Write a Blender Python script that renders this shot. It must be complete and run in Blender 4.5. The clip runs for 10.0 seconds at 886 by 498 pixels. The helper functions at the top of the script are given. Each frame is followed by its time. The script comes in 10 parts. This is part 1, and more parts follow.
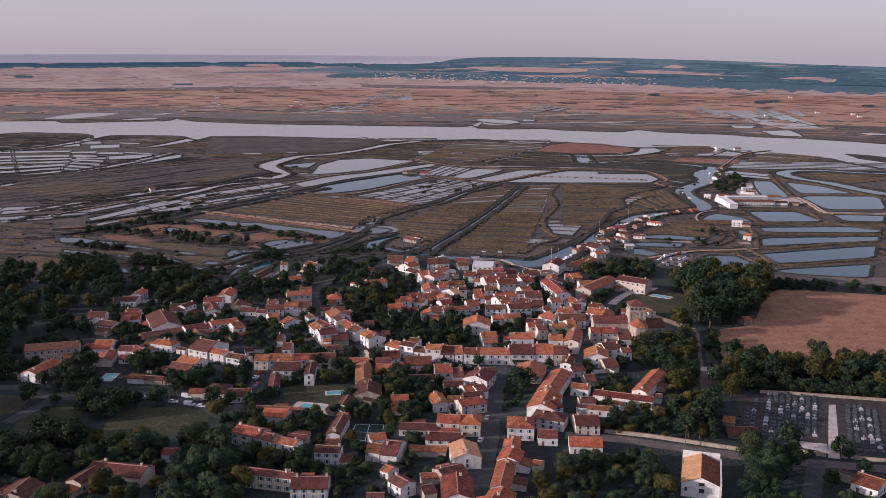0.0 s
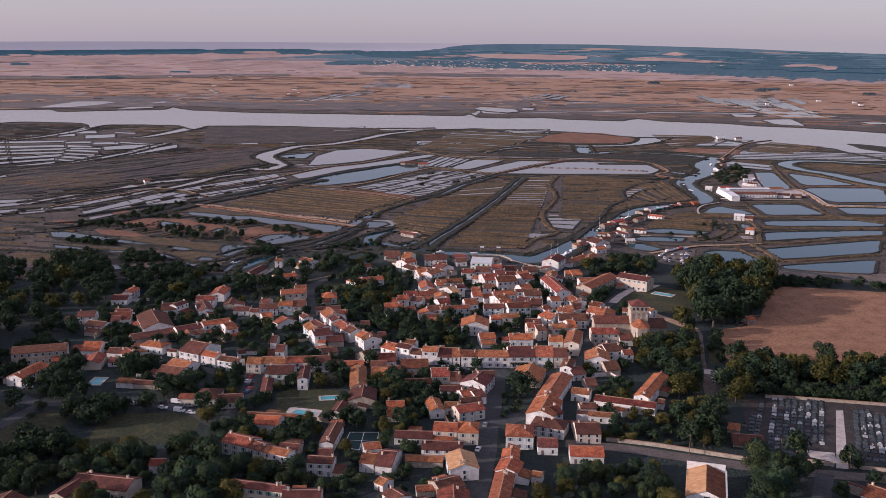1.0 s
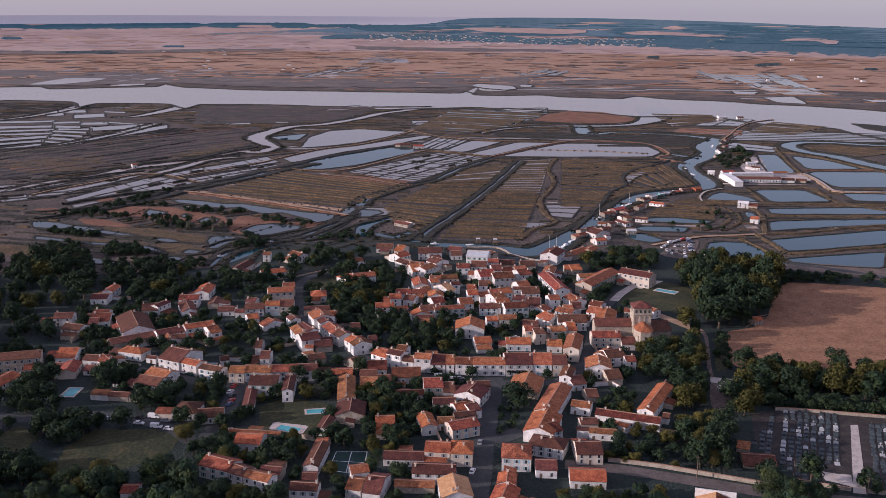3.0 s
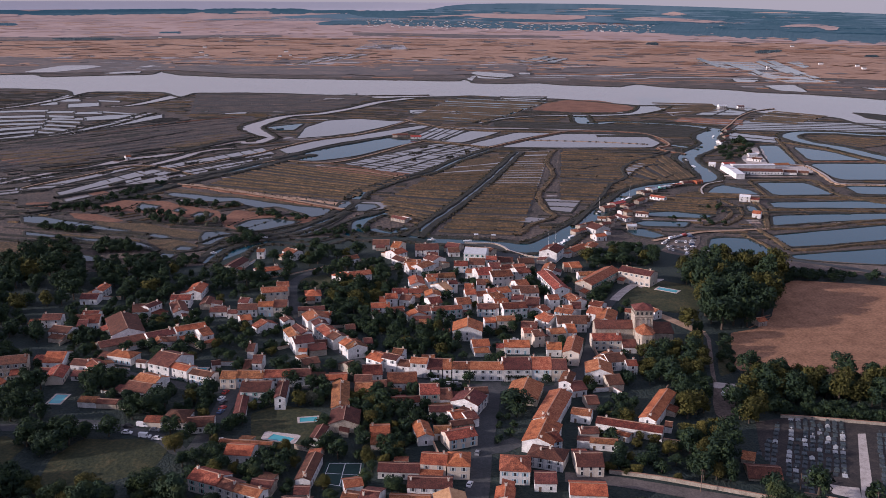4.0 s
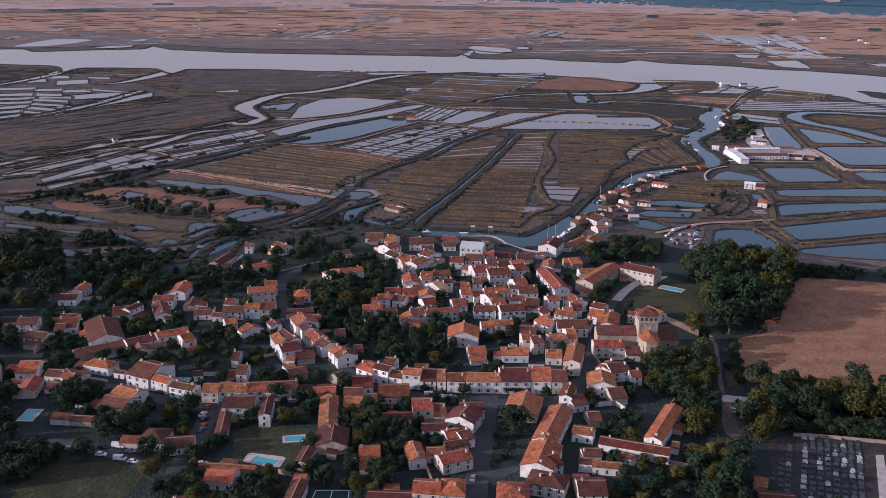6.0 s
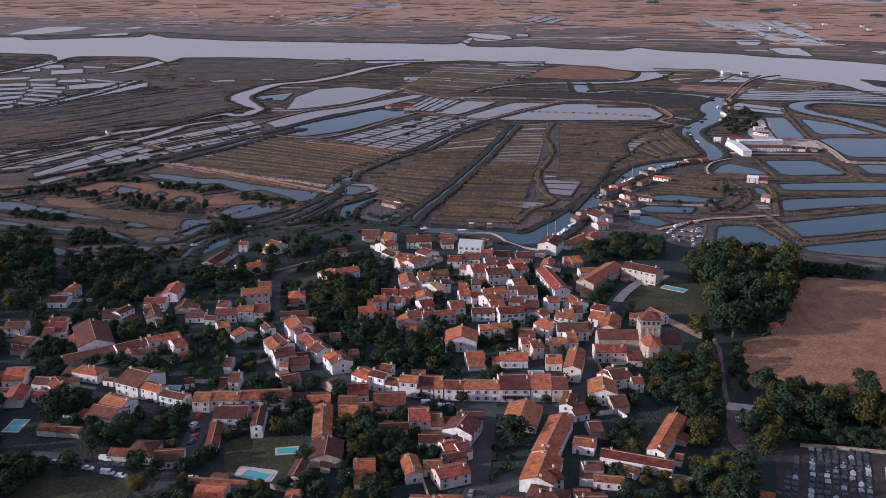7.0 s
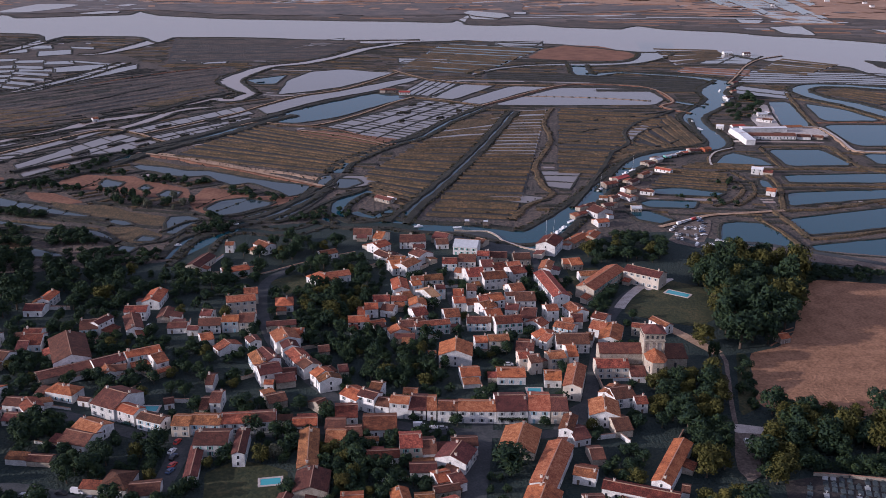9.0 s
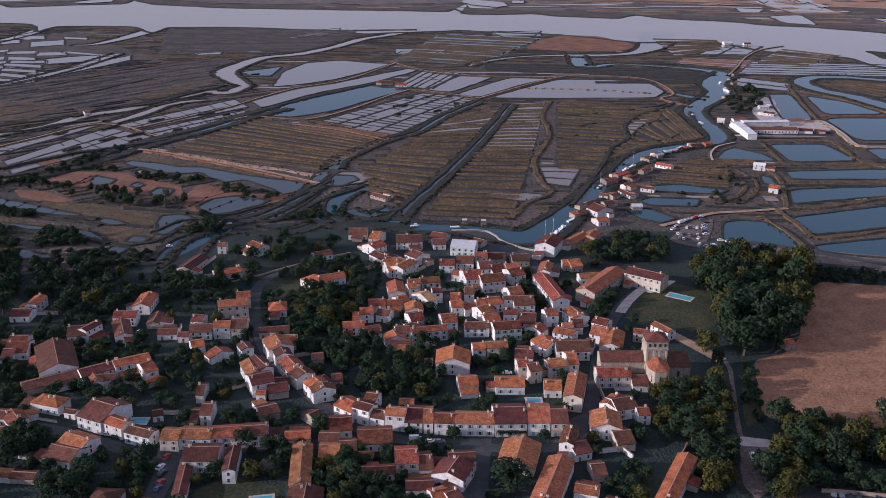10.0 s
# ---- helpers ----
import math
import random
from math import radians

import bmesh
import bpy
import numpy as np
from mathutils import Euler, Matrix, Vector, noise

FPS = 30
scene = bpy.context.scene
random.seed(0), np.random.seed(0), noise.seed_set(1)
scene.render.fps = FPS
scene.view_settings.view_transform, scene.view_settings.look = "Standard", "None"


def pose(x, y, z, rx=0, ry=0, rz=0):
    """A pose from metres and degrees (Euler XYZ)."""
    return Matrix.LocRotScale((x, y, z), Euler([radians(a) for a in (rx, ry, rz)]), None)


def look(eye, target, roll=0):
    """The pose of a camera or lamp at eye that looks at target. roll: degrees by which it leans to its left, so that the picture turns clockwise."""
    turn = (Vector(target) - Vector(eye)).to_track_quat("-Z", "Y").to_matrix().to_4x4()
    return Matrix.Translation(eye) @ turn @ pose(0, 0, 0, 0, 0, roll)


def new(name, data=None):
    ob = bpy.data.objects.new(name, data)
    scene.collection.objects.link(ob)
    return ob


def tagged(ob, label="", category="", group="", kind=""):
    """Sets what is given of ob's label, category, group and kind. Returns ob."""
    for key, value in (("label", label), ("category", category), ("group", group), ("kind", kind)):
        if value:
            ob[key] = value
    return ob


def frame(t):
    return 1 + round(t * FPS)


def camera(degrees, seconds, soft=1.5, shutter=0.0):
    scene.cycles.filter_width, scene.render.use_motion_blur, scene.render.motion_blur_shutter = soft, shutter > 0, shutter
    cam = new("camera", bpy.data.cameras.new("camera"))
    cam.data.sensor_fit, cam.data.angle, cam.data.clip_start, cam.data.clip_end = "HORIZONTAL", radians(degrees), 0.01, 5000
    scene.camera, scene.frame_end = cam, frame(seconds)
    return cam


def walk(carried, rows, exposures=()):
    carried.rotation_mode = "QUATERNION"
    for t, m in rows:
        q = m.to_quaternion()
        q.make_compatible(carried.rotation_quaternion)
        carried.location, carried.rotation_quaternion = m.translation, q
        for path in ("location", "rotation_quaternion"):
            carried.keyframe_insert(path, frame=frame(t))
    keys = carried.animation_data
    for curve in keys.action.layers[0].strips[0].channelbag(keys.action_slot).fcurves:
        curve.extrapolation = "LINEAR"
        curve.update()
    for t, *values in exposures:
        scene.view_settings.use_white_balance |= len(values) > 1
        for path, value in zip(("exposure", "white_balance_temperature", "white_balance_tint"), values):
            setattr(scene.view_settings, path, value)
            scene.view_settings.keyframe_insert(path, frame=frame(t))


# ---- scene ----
cam = camera(49.7, 10.0, 0.7)
EXPOSURES = [(0.0, 0.39, 5950.0, 23.0), (4.5, 0.35, 5620.0, 21.8), (10.0, 0.31, 5400.0, 19.5)]
PATH = [
    (0, (2.321, -345.236, 149.418), (2.308, -343.276, 149.021), 0.4),
    (0.5, (2.914, -338.708, 151.096), (2.902, -336.75, 150.686), 0.4),
    (1, (3.176, -332.181, 153.164), (3.165, -330.226, 152.74), 0.4),
    (1.5, (3.537, -325.705, 155.125), (3.527, -323.753, 154.688), 0.4),
    (2, (3.937, -318.883, 157.046), (3.929, -316.934, 156.595), 0.4),
    (2.5, (4.509, -312.205, 158.802), (4.502, -310.26, 158.338), 0.4),
    (4, (5.697, -292.971, 165.137), (5.695, -291.036, 164.63), 0.4),
    (4.5, (6.023, -286.386, 167.055), (6.022, -284.455, 166.534), 0.4),
    (5, (6.464, -279.716, 168.99), (6.465, -277.789, 168.454), 0.4),
    (5.5, (6.649, -273.059, 171.053), (6.652, -271.136, 170.503), 0.5),
    (7, (7.937, -253.663, 177.561), (7.942, -251.753, 176.967), 0.4),
    (7.5, (8.286, -247.313, 179.561), (8.294, -245.407, 178.955), 0.5),
    (8, (8.898, -240.831, 181.641), (8.906, -238.93, 181.021), 0.4),
    (8.5, (9.159, -234.339, 183.775), (9.169, -232.442, 183.142), 0.4),
    (9, (9.587, -227.92, 185.765), (9.598, -226.027, 185.12), 0.4),
    (9.5, (9.855, -221.212, 187.762), (9.868, -219.324, 187.104), 0.4),
    (10, (9.956, -214.488, 189.488), (9.972, -212.604, 188.818), 0.4),
]
walk(cam, [(t, look(eye, target, roll)) for t, eye, target, roll in PATH], EXPOSURES)

# ---- light ----
SUN_ELEV, SUN_AZ = 15.0, 258.0      # degrees; azimuth clockwise from +y
world = bpy.data.worlds.new("world")
scene.world = world
world.use_nodes = True
wn = world.node_tree.nodes
wn.clear()
sky = wn.new("ShaderNodeTexSky")
sky.sky_type = "NISHITA"
sky.sun_disc = False
sky.sun_elevation = radians(SUN_ELEV)
sky.sun_rotation = radians(SUN_AZ)
sky.air_density, sky.dust_density, sky.ozone_density = 1.0, 1.2, 2.0
bg = wn.new("ShaderNodeBackground")
bg.inputs["Strength"].default_value = 0.138
wo = wn.new("ShaderNodeOutputWorld")
veil = wn.new("ShaderNodeMix")          # evening haze evens out the clear sky
veil.data_type = "RGBA"
veil.inputs["Factor"].default_value = 0.7
veil.inputs["B"].default_value = (2.78, 2.45, 2.63, 1)
world.node_tree.links.new(sky.outputs[0], veil.inputs["A"])
world.node_tree.links.new(veil.outputs["Result"], bg.inputs[0])
world.node_tree.links.new(bg.outputs[0], wo.inputs[0])
sun = bpy.data.lights.new("sun", "SUN")
sun.energy, sun.angle, sun.color = 3.8, radians(0.6), (1.0, 0.82, 0.66)
az, el = radians(SUN_AZ), radians(SUN_ELEV)
sun_way = Vector((math.sin(az) * math.cos(el), math.cos(az) * math.cos(el), math.sin(el)))
new("sun", sun).matrix_world = look(sun_way * 500, (0, 0, 0))

from mathutils import geometry

# ---- materials ----
def material(name, colours, size=1.0, rough=0.9, bump=0.0, fine=6.0, spread=0.5, shift=0.0, stretch=(1, 1, 1), own=False, metal=0.0, spec=0.3, contrast=0.5):
    """A noise blend of colours at two sizes (metres). own: object space and a random tone for each object."""
    m = bpy.data.materials.new(name)
    m.use_nodes = True
    nt = m.node_tree
    n, ln = nt.nodes, nt.links
    b = n["Principled BSDF"]
    b.inputs["Roughness"].default_value = rough
    b.inputs["Metallic"].default_value = metal
    b.inputs["Specular IOR Level"].default_value = spec
    if own:
        co = n.new("ShaderNodeTexCoord").outputs["Object"]
    else:
        co = n.new("ShaderNodeNewGeometry").outputs["Position"]
    mp = n.new("ShaderNodeMapping")
    mp.inputs["Scale"].default_value = stretch
    ln.new(co, mp.inputs[0])
    info = n.new("ShaderNodeObjectInfo")
    big, small = n.new("ShaderNodeTexNoise"), n.new("ShaderNodeTexNoise")
    for tx, s in ((big, 1.0 / size), (small, fine / size)):
        tx.noise_dimensions = "4D"
        tx.inputs["Scale"].default_value = s
        tx.inputs["Detail"].default_value = 4
        ln.new(mp.outputs[0], tx.inputs["Vector"])
        if own:
            mu = n.new("ShaderNodeMath")
            mu.operation = "MULTIPLY"
            mu.inputs[1].default_value = 40
            ln.new(info.outputs["Random"], mu.inputs[0])
            ln.new(mu.outputs[0], tx.inputs["W"])
    mix = n.new("ShaderNodeMath")
    mix.operation = "MULTIPLY_ADD"
    mix.inputs[1].default_value = spread
    ln.new(small.outputs[0], mix.inputs[0])
    ad = n.new("ShaderNodeMath")
    ad.operation = "MULTIPLY_ADD"
    ad.inputs[1].default_value = 1 - spread
    ln.new(big.outputs[0], ad.inputs[0])
    ad.inputs[2].default_value = 0.0
    ln.new(ad.outputs[0], mix.inputs[2])
    ramp = n.new("ShaderNodeValToRGB")
    els = ramp.color_ramp.elements
    lo, hi = 0.5 - 0.5 * (1 - contrast) * 0.5, 0.5 + 0.5 * (1 - contrast) * 0.5
    while len(els) < len(colours):
        els.new(0.5)
    for i, c in enumerate(colours):
        els[i].position = lo + (hi - lo) * i / max(1, len(colours) - 1)
        els[i].color = (*c, 1)
    ln.new(mix.outputs[0], ramp.inputs[0])
    out = ramp.outputs[0]
    if shift:
        hs = n.new("ShaderNodeHueSaturation")
        mr = n.new("ShaderNodeMapRange")
        mr.inputs["To Min"].default_value, mr.inputs["To Max"].default_value = 1 - shift, 1 + shift
        ln.new(info.outputs["Random"], mr.inputs[0])
        ln.new(mr.outputs[0], hs.inputs["Value"])
        m2 = n.new("ShaderNodeMath")
        m2.operation = "MULTIPLY_ADD"
        m2.inputs[1].default_value, m2.inputs[2].default_value = shift * 0.09, 0.5 - shift * 0.042
        fr = n.new("ShaderNodeMath")
        fr.operation = "FRACT"
        m3 = n.new("ShaderNodeMath")
        m3.operation = "MULTIPLY"
        m3.inputs[1].default_value = 7.3
        ln.new(info.outputs["Random"], m3.inputs[0])
        ln.new(m3.outputs[0], fr.inputs[0])
        ln.new(fr.outputs[0], m2.inputs[0])
        ln.new(m2.outputs[0], hs.inputs["Hue"])
        ln.new(out, hs.inputs["Color"])
        out = hs.outputs[0]
    ln.new(out, b.inputs["Base Color"])
    if bump:
        bp = n.new("ShaderNodeBump")
        bp.inputs["Strength"].default_value = bump
        bp.inputs["Distance"].default_value = size / fine
        ln.new(small.outputs[0], bp.inputs["Height"])
        ln.new(bp.outputs[0], b.inputs["Normal"])
    return m


def water_material(name, colour, rough=0.08, ripple=0.03, scale=0.6):
    m = bpy.data.materials.new(name)
    m.use_nodes = True
    n, ln = m.node_tree.nodes, m.node_tree.links
    b = n["Principled BSDF"]
    b.inputs["Base Color"].default_value = (*colour, 1)
    b.inputs["Roughness"].default_value = rough
    b.inputs["IOR"].default_value = 1.33
    b.inputs["Specular IOR Level"].default_value = 0.4
    geo = n.new("ShaderNodeNewGeometry")
    tx = n.new("ShaderNodeTexNoise")
    tx.inputs["Scale"].default_value = scale
    tx.inputs["Detail"].default_value = 3
    bp = n.new("ShaderNodeBump")
    bp.inputs["Strength"].default_value = ripple
    bp.inputs["Distance"].default_value = 1.0
    ln.new(geo.outputs["Position"], tx.inputs["Vector"])
    ln.new(tx.outputs[0], bp.inputs["Height"])
    ln.new(bp.outputs[0], b.inputs["Normal"])
    wide = n.new("ShaderNodeTexNoise")
    wide.inputs["Scale"].default_value = 0.012
    wide.inputs["Detail"].default_value = 5
    ln.new(geo.outputs["Position"], wide.inputs["Vector"])
    mr = n.new("ShaderNodeMapRange")
    mr.inputs["From Min"].default_value, mr.inputs["From Max"].default_value = 0.35, 0.65
    mr.inputs["To Min"].default_value, mr.inputs["To Max"].default_value = rough, rough * 1.02
    ln.new(wide.outputs[0], mr.inputs[0])
    ln.new(mr.outputs[0], b.inputs["Roughness"])
    return m


MAT = {
    "marsh": material("marsh_ground", [(0.030, 0.032, 0.030), (0.086, 0.072, 0.064), (0.165, 0.117, 0.092)], 30, 0.95, 0.8, 12, 0.6, contrast=0.45),
    # cool darks of mud and reed stand in for the blue lift of haze
    "mud": material("wet_mud", [(0.010, 0.012, 0.013), (0.022, 0.022, 0.021), (0.042, 0.037, 0.032)], 20, 0.7, 0.2, 9, 0.5, spec=0.4),
    "reed": material("reed_bank", [(0.010, 0.015, 0.013), (0.030, 0.031, 0.026), (0.078, 0.062, 0.048)], 7, 0.95, 0.7, 6, 0.6, contrast=0.4),
    "tuft": material("reed_tufts", [(0.018, 0.022, 0.016), (0.04, 0.042, 0.027), (0.09, 0.072, 0.045)], 25, 0.95, 0, 12, 0.6),
    "levee": material("levee_grass", [(0.034, 0.028, 0.017), (0.090, 0.063, 0.034), (0.190, 0.113, 0.056)], 16, 0.95, 0.6, 8, 0.6, contrast=0.4),
    "tan": material("dry_path", [(0.22, 0.14, 0.09), (0.36, 0.24, 0.16), (0.45, 0.32, 0.23)], 8, 0.95, 0.3, 6, 0.5),
    "gold": material("dry_levee", [(0.03, 0.03, 0.018), (0.095, 0.068, 0.038), (0.21, 0.13, 0.065)], 7, 0.95, 0.6, 6, 0.6, contrast=0.4),
    "rust": material("samphire_flat", [(0.12, 0.06, 0.038), (0.20, 0.095, 0.06), (0.27, 0.14, 0.085)], 22, 0.95, 0.3, 9, 0.5),
    "stubble": material("stubble_field", [(0.175, 0.090, 0.051), (0.265, 0.139, 0.080), (0.35, 0.19, 0.113)], 9, 0.95, 0.3, 7, 0.6),
    # field tan, greyed and pinked a little to imitate far haze
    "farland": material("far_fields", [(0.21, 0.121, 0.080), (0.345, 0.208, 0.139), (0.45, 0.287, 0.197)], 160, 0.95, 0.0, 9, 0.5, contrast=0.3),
    "meadow": material("mown_meadow", [(0.020, 0.030, 0.016), (0.040, 0.046, 0.022), (0.080, 0.070, 0.033)], 12, 0.95, 0.3, 8, 0.5),
    # dark teal imitates the tint of shaded ground
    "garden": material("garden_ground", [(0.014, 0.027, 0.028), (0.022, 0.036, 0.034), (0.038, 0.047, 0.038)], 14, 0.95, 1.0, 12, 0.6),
    "asphalt": material("asphalt", [(0.036, 0.041, 0.046), (0.053, 0.058, 0.063), (0.080, 0.082, 0.085)], 6, 0.9, 0.15, 9, 0.5),
    # brown, paler copy of asphalt imitating a lane in sun
    "old_asphalt": material("lit_lane", [(0.075, 0.064, 0.060), (0.115, 0.097, 0.090), (0.155, 0.132, 0.122)], 6, 0.92, 0.15, 9, 0.5),
    "grit": material("cemetery_grit", [(0.022, 0.021, 0.022), (0.040, 0.035, 0.034), (0.072, 0.058, 0.052)], 4, 0.95, 0.2, 7, 0.5),
    "grit_pale": material("trodden_gravel", [(0.32, 0.28, 0.265), (0.46, 0.41, 0.39), (0.56, 0.51, 0.49)], 5, 0.95, 0.2, 7, 0.5),
    "roof_sand": material("sand_roof_tiles", [(0.36, 0.185, 0.09), (0.47, 0.26, 0.13), (0.56, 0.35, 0.19)], 2.0, 0.85, 0.5, 5, 0.5, own=True),
    "dirt": material("dry_dirt", [(0.085, 0.068, 0.058), (0.14, 0.11, 0.095), (0.20, 0.16, 0.14)], 9, 0.95, 0.4, 8, 0.6),
    "court": material("court_surface", [(0.018, 0.045, 0.042), (0.028, 0.062, 0.058)], 4, 0.9, 0.05, 6, 0.5),
    "gravel": material("pale_gravel", [(0.32, 0.28, 0.25), (0.46, 0.41, 0.38), (0.56, 0.51, 0.48)], 3, 0.95, 0.2, 7, 0.5),
    "tile": material("roof_tiles", [(0.062, 0.023, 0.015), (0.185, 0.058, 0.030), (0.38, 0.135, 0.064)], 2.2, 0.85, 0.7, 5, 0.6, 0.40, own=True, contrast=0.45),
    # besides age and lichen, dark tiles carry shade, pale and bright ones sunlight
    "tile_dark": material("old_shaded_roof_tiles", [(0.048, 0.022, 0.018), (0.110, 0.040, 0.029), (0.19, 0.075, 0.050)], 2.2, 0.88, 0.7, 5, 0.6, 0.32, own=True, contrast=0.45),
    "tile_pale": material("lichened_sunlit_roof_tiles", [(0.15, 0.042, 0.022), (0.31, 0.100, 0.045), (0.50, 0.23, 0.12)], 1.6, 0.85, 0.7, 5, 0.6, 0.18, own=True, contrast=0.45),
    "tile_bright": material("bright_sunlit_roof_tiles", [(0.15, 0.042, 0.020), (0.33, 0.096, 0.040), (0.49, 0.175, 0.074)], 2.2, 0.8, 0.6, 5, 0.5, 0.16, own=True),
    "ridge": material("ridge_mortar", [(0.30, 0.17, 0.12), (0.45, 0.28, 0.2)], 1, 0.9, 0.3, 5, 0.5, 0.2, own=True),
    "white": material("limewash", [(0.46, 0.45, 0.44), (0.64, 0.63, 0.62), (0.78, 0.77, 0.76)], 2.5, 0.9, 0.1, 6, 0.45, 0.16, own=True),
    "cream": material("cream_render", [(0.46, 0.40, 0.33), (0.58, 0.51, 0.43), (0.66, 0.6, 0.52)], 2.5, 0.9, 0.1, 6, 0.4, 0.1, own=True),
    "stone": material("limestone_wall", [(0.24, 0.20, 0.16), (0.38, 0.33, 0.27), (0.50, 0.45, 0.38)], 1.8, 0.92, 0.4, 5, 0.55, 0.12, own=True),
    "zinc": material("zinc_sheet", [(0.42, 0.44, 0.47), (0.55, 0.57, 0.6)], 2, 0.5, 0.1, 5, 0.4, 0.1, own=True),
    "white_sheet": material("white_sheet_metal", [(0.66, 0.66, 0.68), (0.8, 0.8, 0.81)], 3, 0.5, 0.05, 5, 0.4, own=True),
    "red_sheet": material("red_sheet_metal", [(0.32, 0.06, 0.035), (0.44, 0.10, 0.06)], 2, 0.6, 0.1, 5, 0.4, 0.3, own=True),
    "timber": material("painted_boards", [(0.12, 0.10, 0.085), (0.24, 0.2, 0.17), (0.34, 0.3, 0.26)], 0.8, 0.85, 0.2, 5, 0.5, 0.35, own=True, stretch=(1, 1, 0.2)),
    "pane": material("window_glass", [(0.03, 0.034, 0.04), (0.06, 0.066, 0.075)], 2, 0.12, 0, 3, 0.3, own=True, spec=0.5),
    "joinery": material("white_joinery", [(0.66, 0.66, 0.66), (0.78, 0.78, 0.78)], 1, 0.6, 0, 4, 0.3, own=True),
    "shutter_grey": material("grey_shutter", [(0.22, 0.25, 0.27), (0.32, 0.36, 0.38)], 1, 0.7, 0.1, 4, 0.3, 0.2, own=True),
    "shutter_green": material("green_shutter", [(0.08, 0.25, 0.22), (0.14, 0.36, 0.32)], 1, 0.7, 0.1, 4, 0.3, 0.25, own=True),
    "shutter_blue": material("blue_shutter", [(0.20, 0.36, 0.46), (0.30, 0.48, 0.56)], 1, 0.7, 0.1, 4, 0.3, 0.25, own=True),
    "wood": material("weathered_wood", [(0.07, 0.05, 0.04), (0.14, 0.10, 0.075), (0.2, 0.15, 0.11)], 0.8, 0.9, 0.3, 5, 0.5, 0.2, own=True),
    "bark": material("bark", [(0.05, 0.04, 0.03), (0.11, 0.085, 0.065)], 0.6, 0.95, 0.6, 5, 0.5, own=True),
    # noise tones imitate light: teal dark end for shade, olive for sun
    "leaf": material("leaves", [(0.015, 0.032, 0.029), (0.029, 0.049, 0.027), (0.066, 0.083, 0.026)], 2.5, 0.8, 0, 5, 0.6, 0.35, own=True, contrast=0.4, spec=0.08),
    # olive-gold foliage; part of its warmth stands for low sun
    "leaf_gold": material("olive_gold_leaves", [(0.028, 0.034, 0.013), (0.068, 0.066, 0.021), (0.125, 0.105, 0.030)], 2.5, 0.8, 0, 5, 0.6, 0.25, own=True, contrast=0.4, spec=0.08),
    "leaf_grey": material("silver_leaves", [(0.055, 0.06, 0.042), (0.11, 0.115, 0.08), (0.18, 0.18, 0.13)], 2.5, 0.8, 0, 5, 0.6, 0.2, own=True, contrast=0.4, spec=0.08),
    # turbid river tone, paled further to imitate reflected sky
    "river": water_material("sky_toned_river_water", (0.27, 0.205, 0.178), 0.12, 0.0, 0.15),
    # teal water body, pushed bluer in place of haze
    "pondwater": water_material("pond_water", (0.008, 0.058, 0.082), 0.07, 0.004, 0.3),
    # pan base is paled to imitate the pinkish sky in the water
    "pan": water_material("sky_toned_pan_water", (0.185, 0.155, 0.142), 0.1, 0.002, 0.2),
    # teal of reflections is put into this base
    "shallow": water_material("sky_toned_flood_water", (0.035, 0.056, 0.068), 0.09, 0.003, 0.25),
    "pool": water_material("pool_water", (0.075, 0.36, 0.41), 0.05, 0.02, 1.5),
    # foliage colour with blue haze mixed in
    "farwood": material("haze_toned_far_woodland", [(0.03, 0.055, 0.062), (0.055, 0.085, 0.092)], 90, 0.95, 0, 8, 0.5),
}

for m in ("pondwater", "shallow"):
    MAT[m].node_tree.nodes["Principled BSDF"].inputs["Specular IOR Level"].default_value = 0.28


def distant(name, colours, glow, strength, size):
    """Distant country as a backdrop, its evening haze put into colour and glow."""
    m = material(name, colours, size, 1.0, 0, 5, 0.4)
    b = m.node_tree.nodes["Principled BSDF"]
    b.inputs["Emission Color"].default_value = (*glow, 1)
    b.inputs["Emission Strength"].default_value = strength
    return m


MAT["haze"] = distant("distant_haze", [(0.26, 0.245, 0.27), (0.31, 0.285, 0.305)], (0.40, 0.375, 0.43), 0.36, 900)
MAT["farhaze"] = distant("haze_toned_plain", [(0.19, 0.13, 0.10), (0.26, 0.175, 0.135), (0.31, 0.215, 0.17)], (0.30, 0.22, 0.24), 0.3, 220)
MAT["bluewood"] = distant("haze_toned_woodland", [(0.010, 0.025, 0.031), (0.030, 0.050, 0.060)], (0.07, 0.165, 0.23), 0.26, 120)
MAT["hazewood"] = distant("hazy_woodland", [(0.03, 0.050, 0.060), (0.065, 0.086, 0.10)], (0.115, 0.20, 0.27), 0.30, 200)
MAT["fardark"] = distant("haze_toned_marsh", [(0.06, 0.055, 0.052), (0.105, 0.088, 0.077), (0.165, 0.12, 0.095)], (0.12, 0.11, 0.14), 0.12, 60)




# ---- mesh helpers ----
def link_mesh(name, bm, mats, parent=None, label=""):
    me = bpy.data.meshes.new(name)
    bm.to_mesh(me)
    bm.free()
    for m in mats if isinstance(mats, (list, tuple)) else [mats]:
        me.materials.append(MAT[m] if isinstance(m, str) else m)
    ob = new(name, me)
    ob.parent = parent
    if label:
        ob["label"] = label
    return ob


def part(name, bm, mat, parent, label=""):
    return link_mesh(name, bm, mat, parent, label)


def share(name, ob_data, parent, m, label=""):
    ob = new(name, ob_data)
    ob.parent = parent
    ob.matrix_basis = m
    if label:
        ob["label"] = label
    return ob


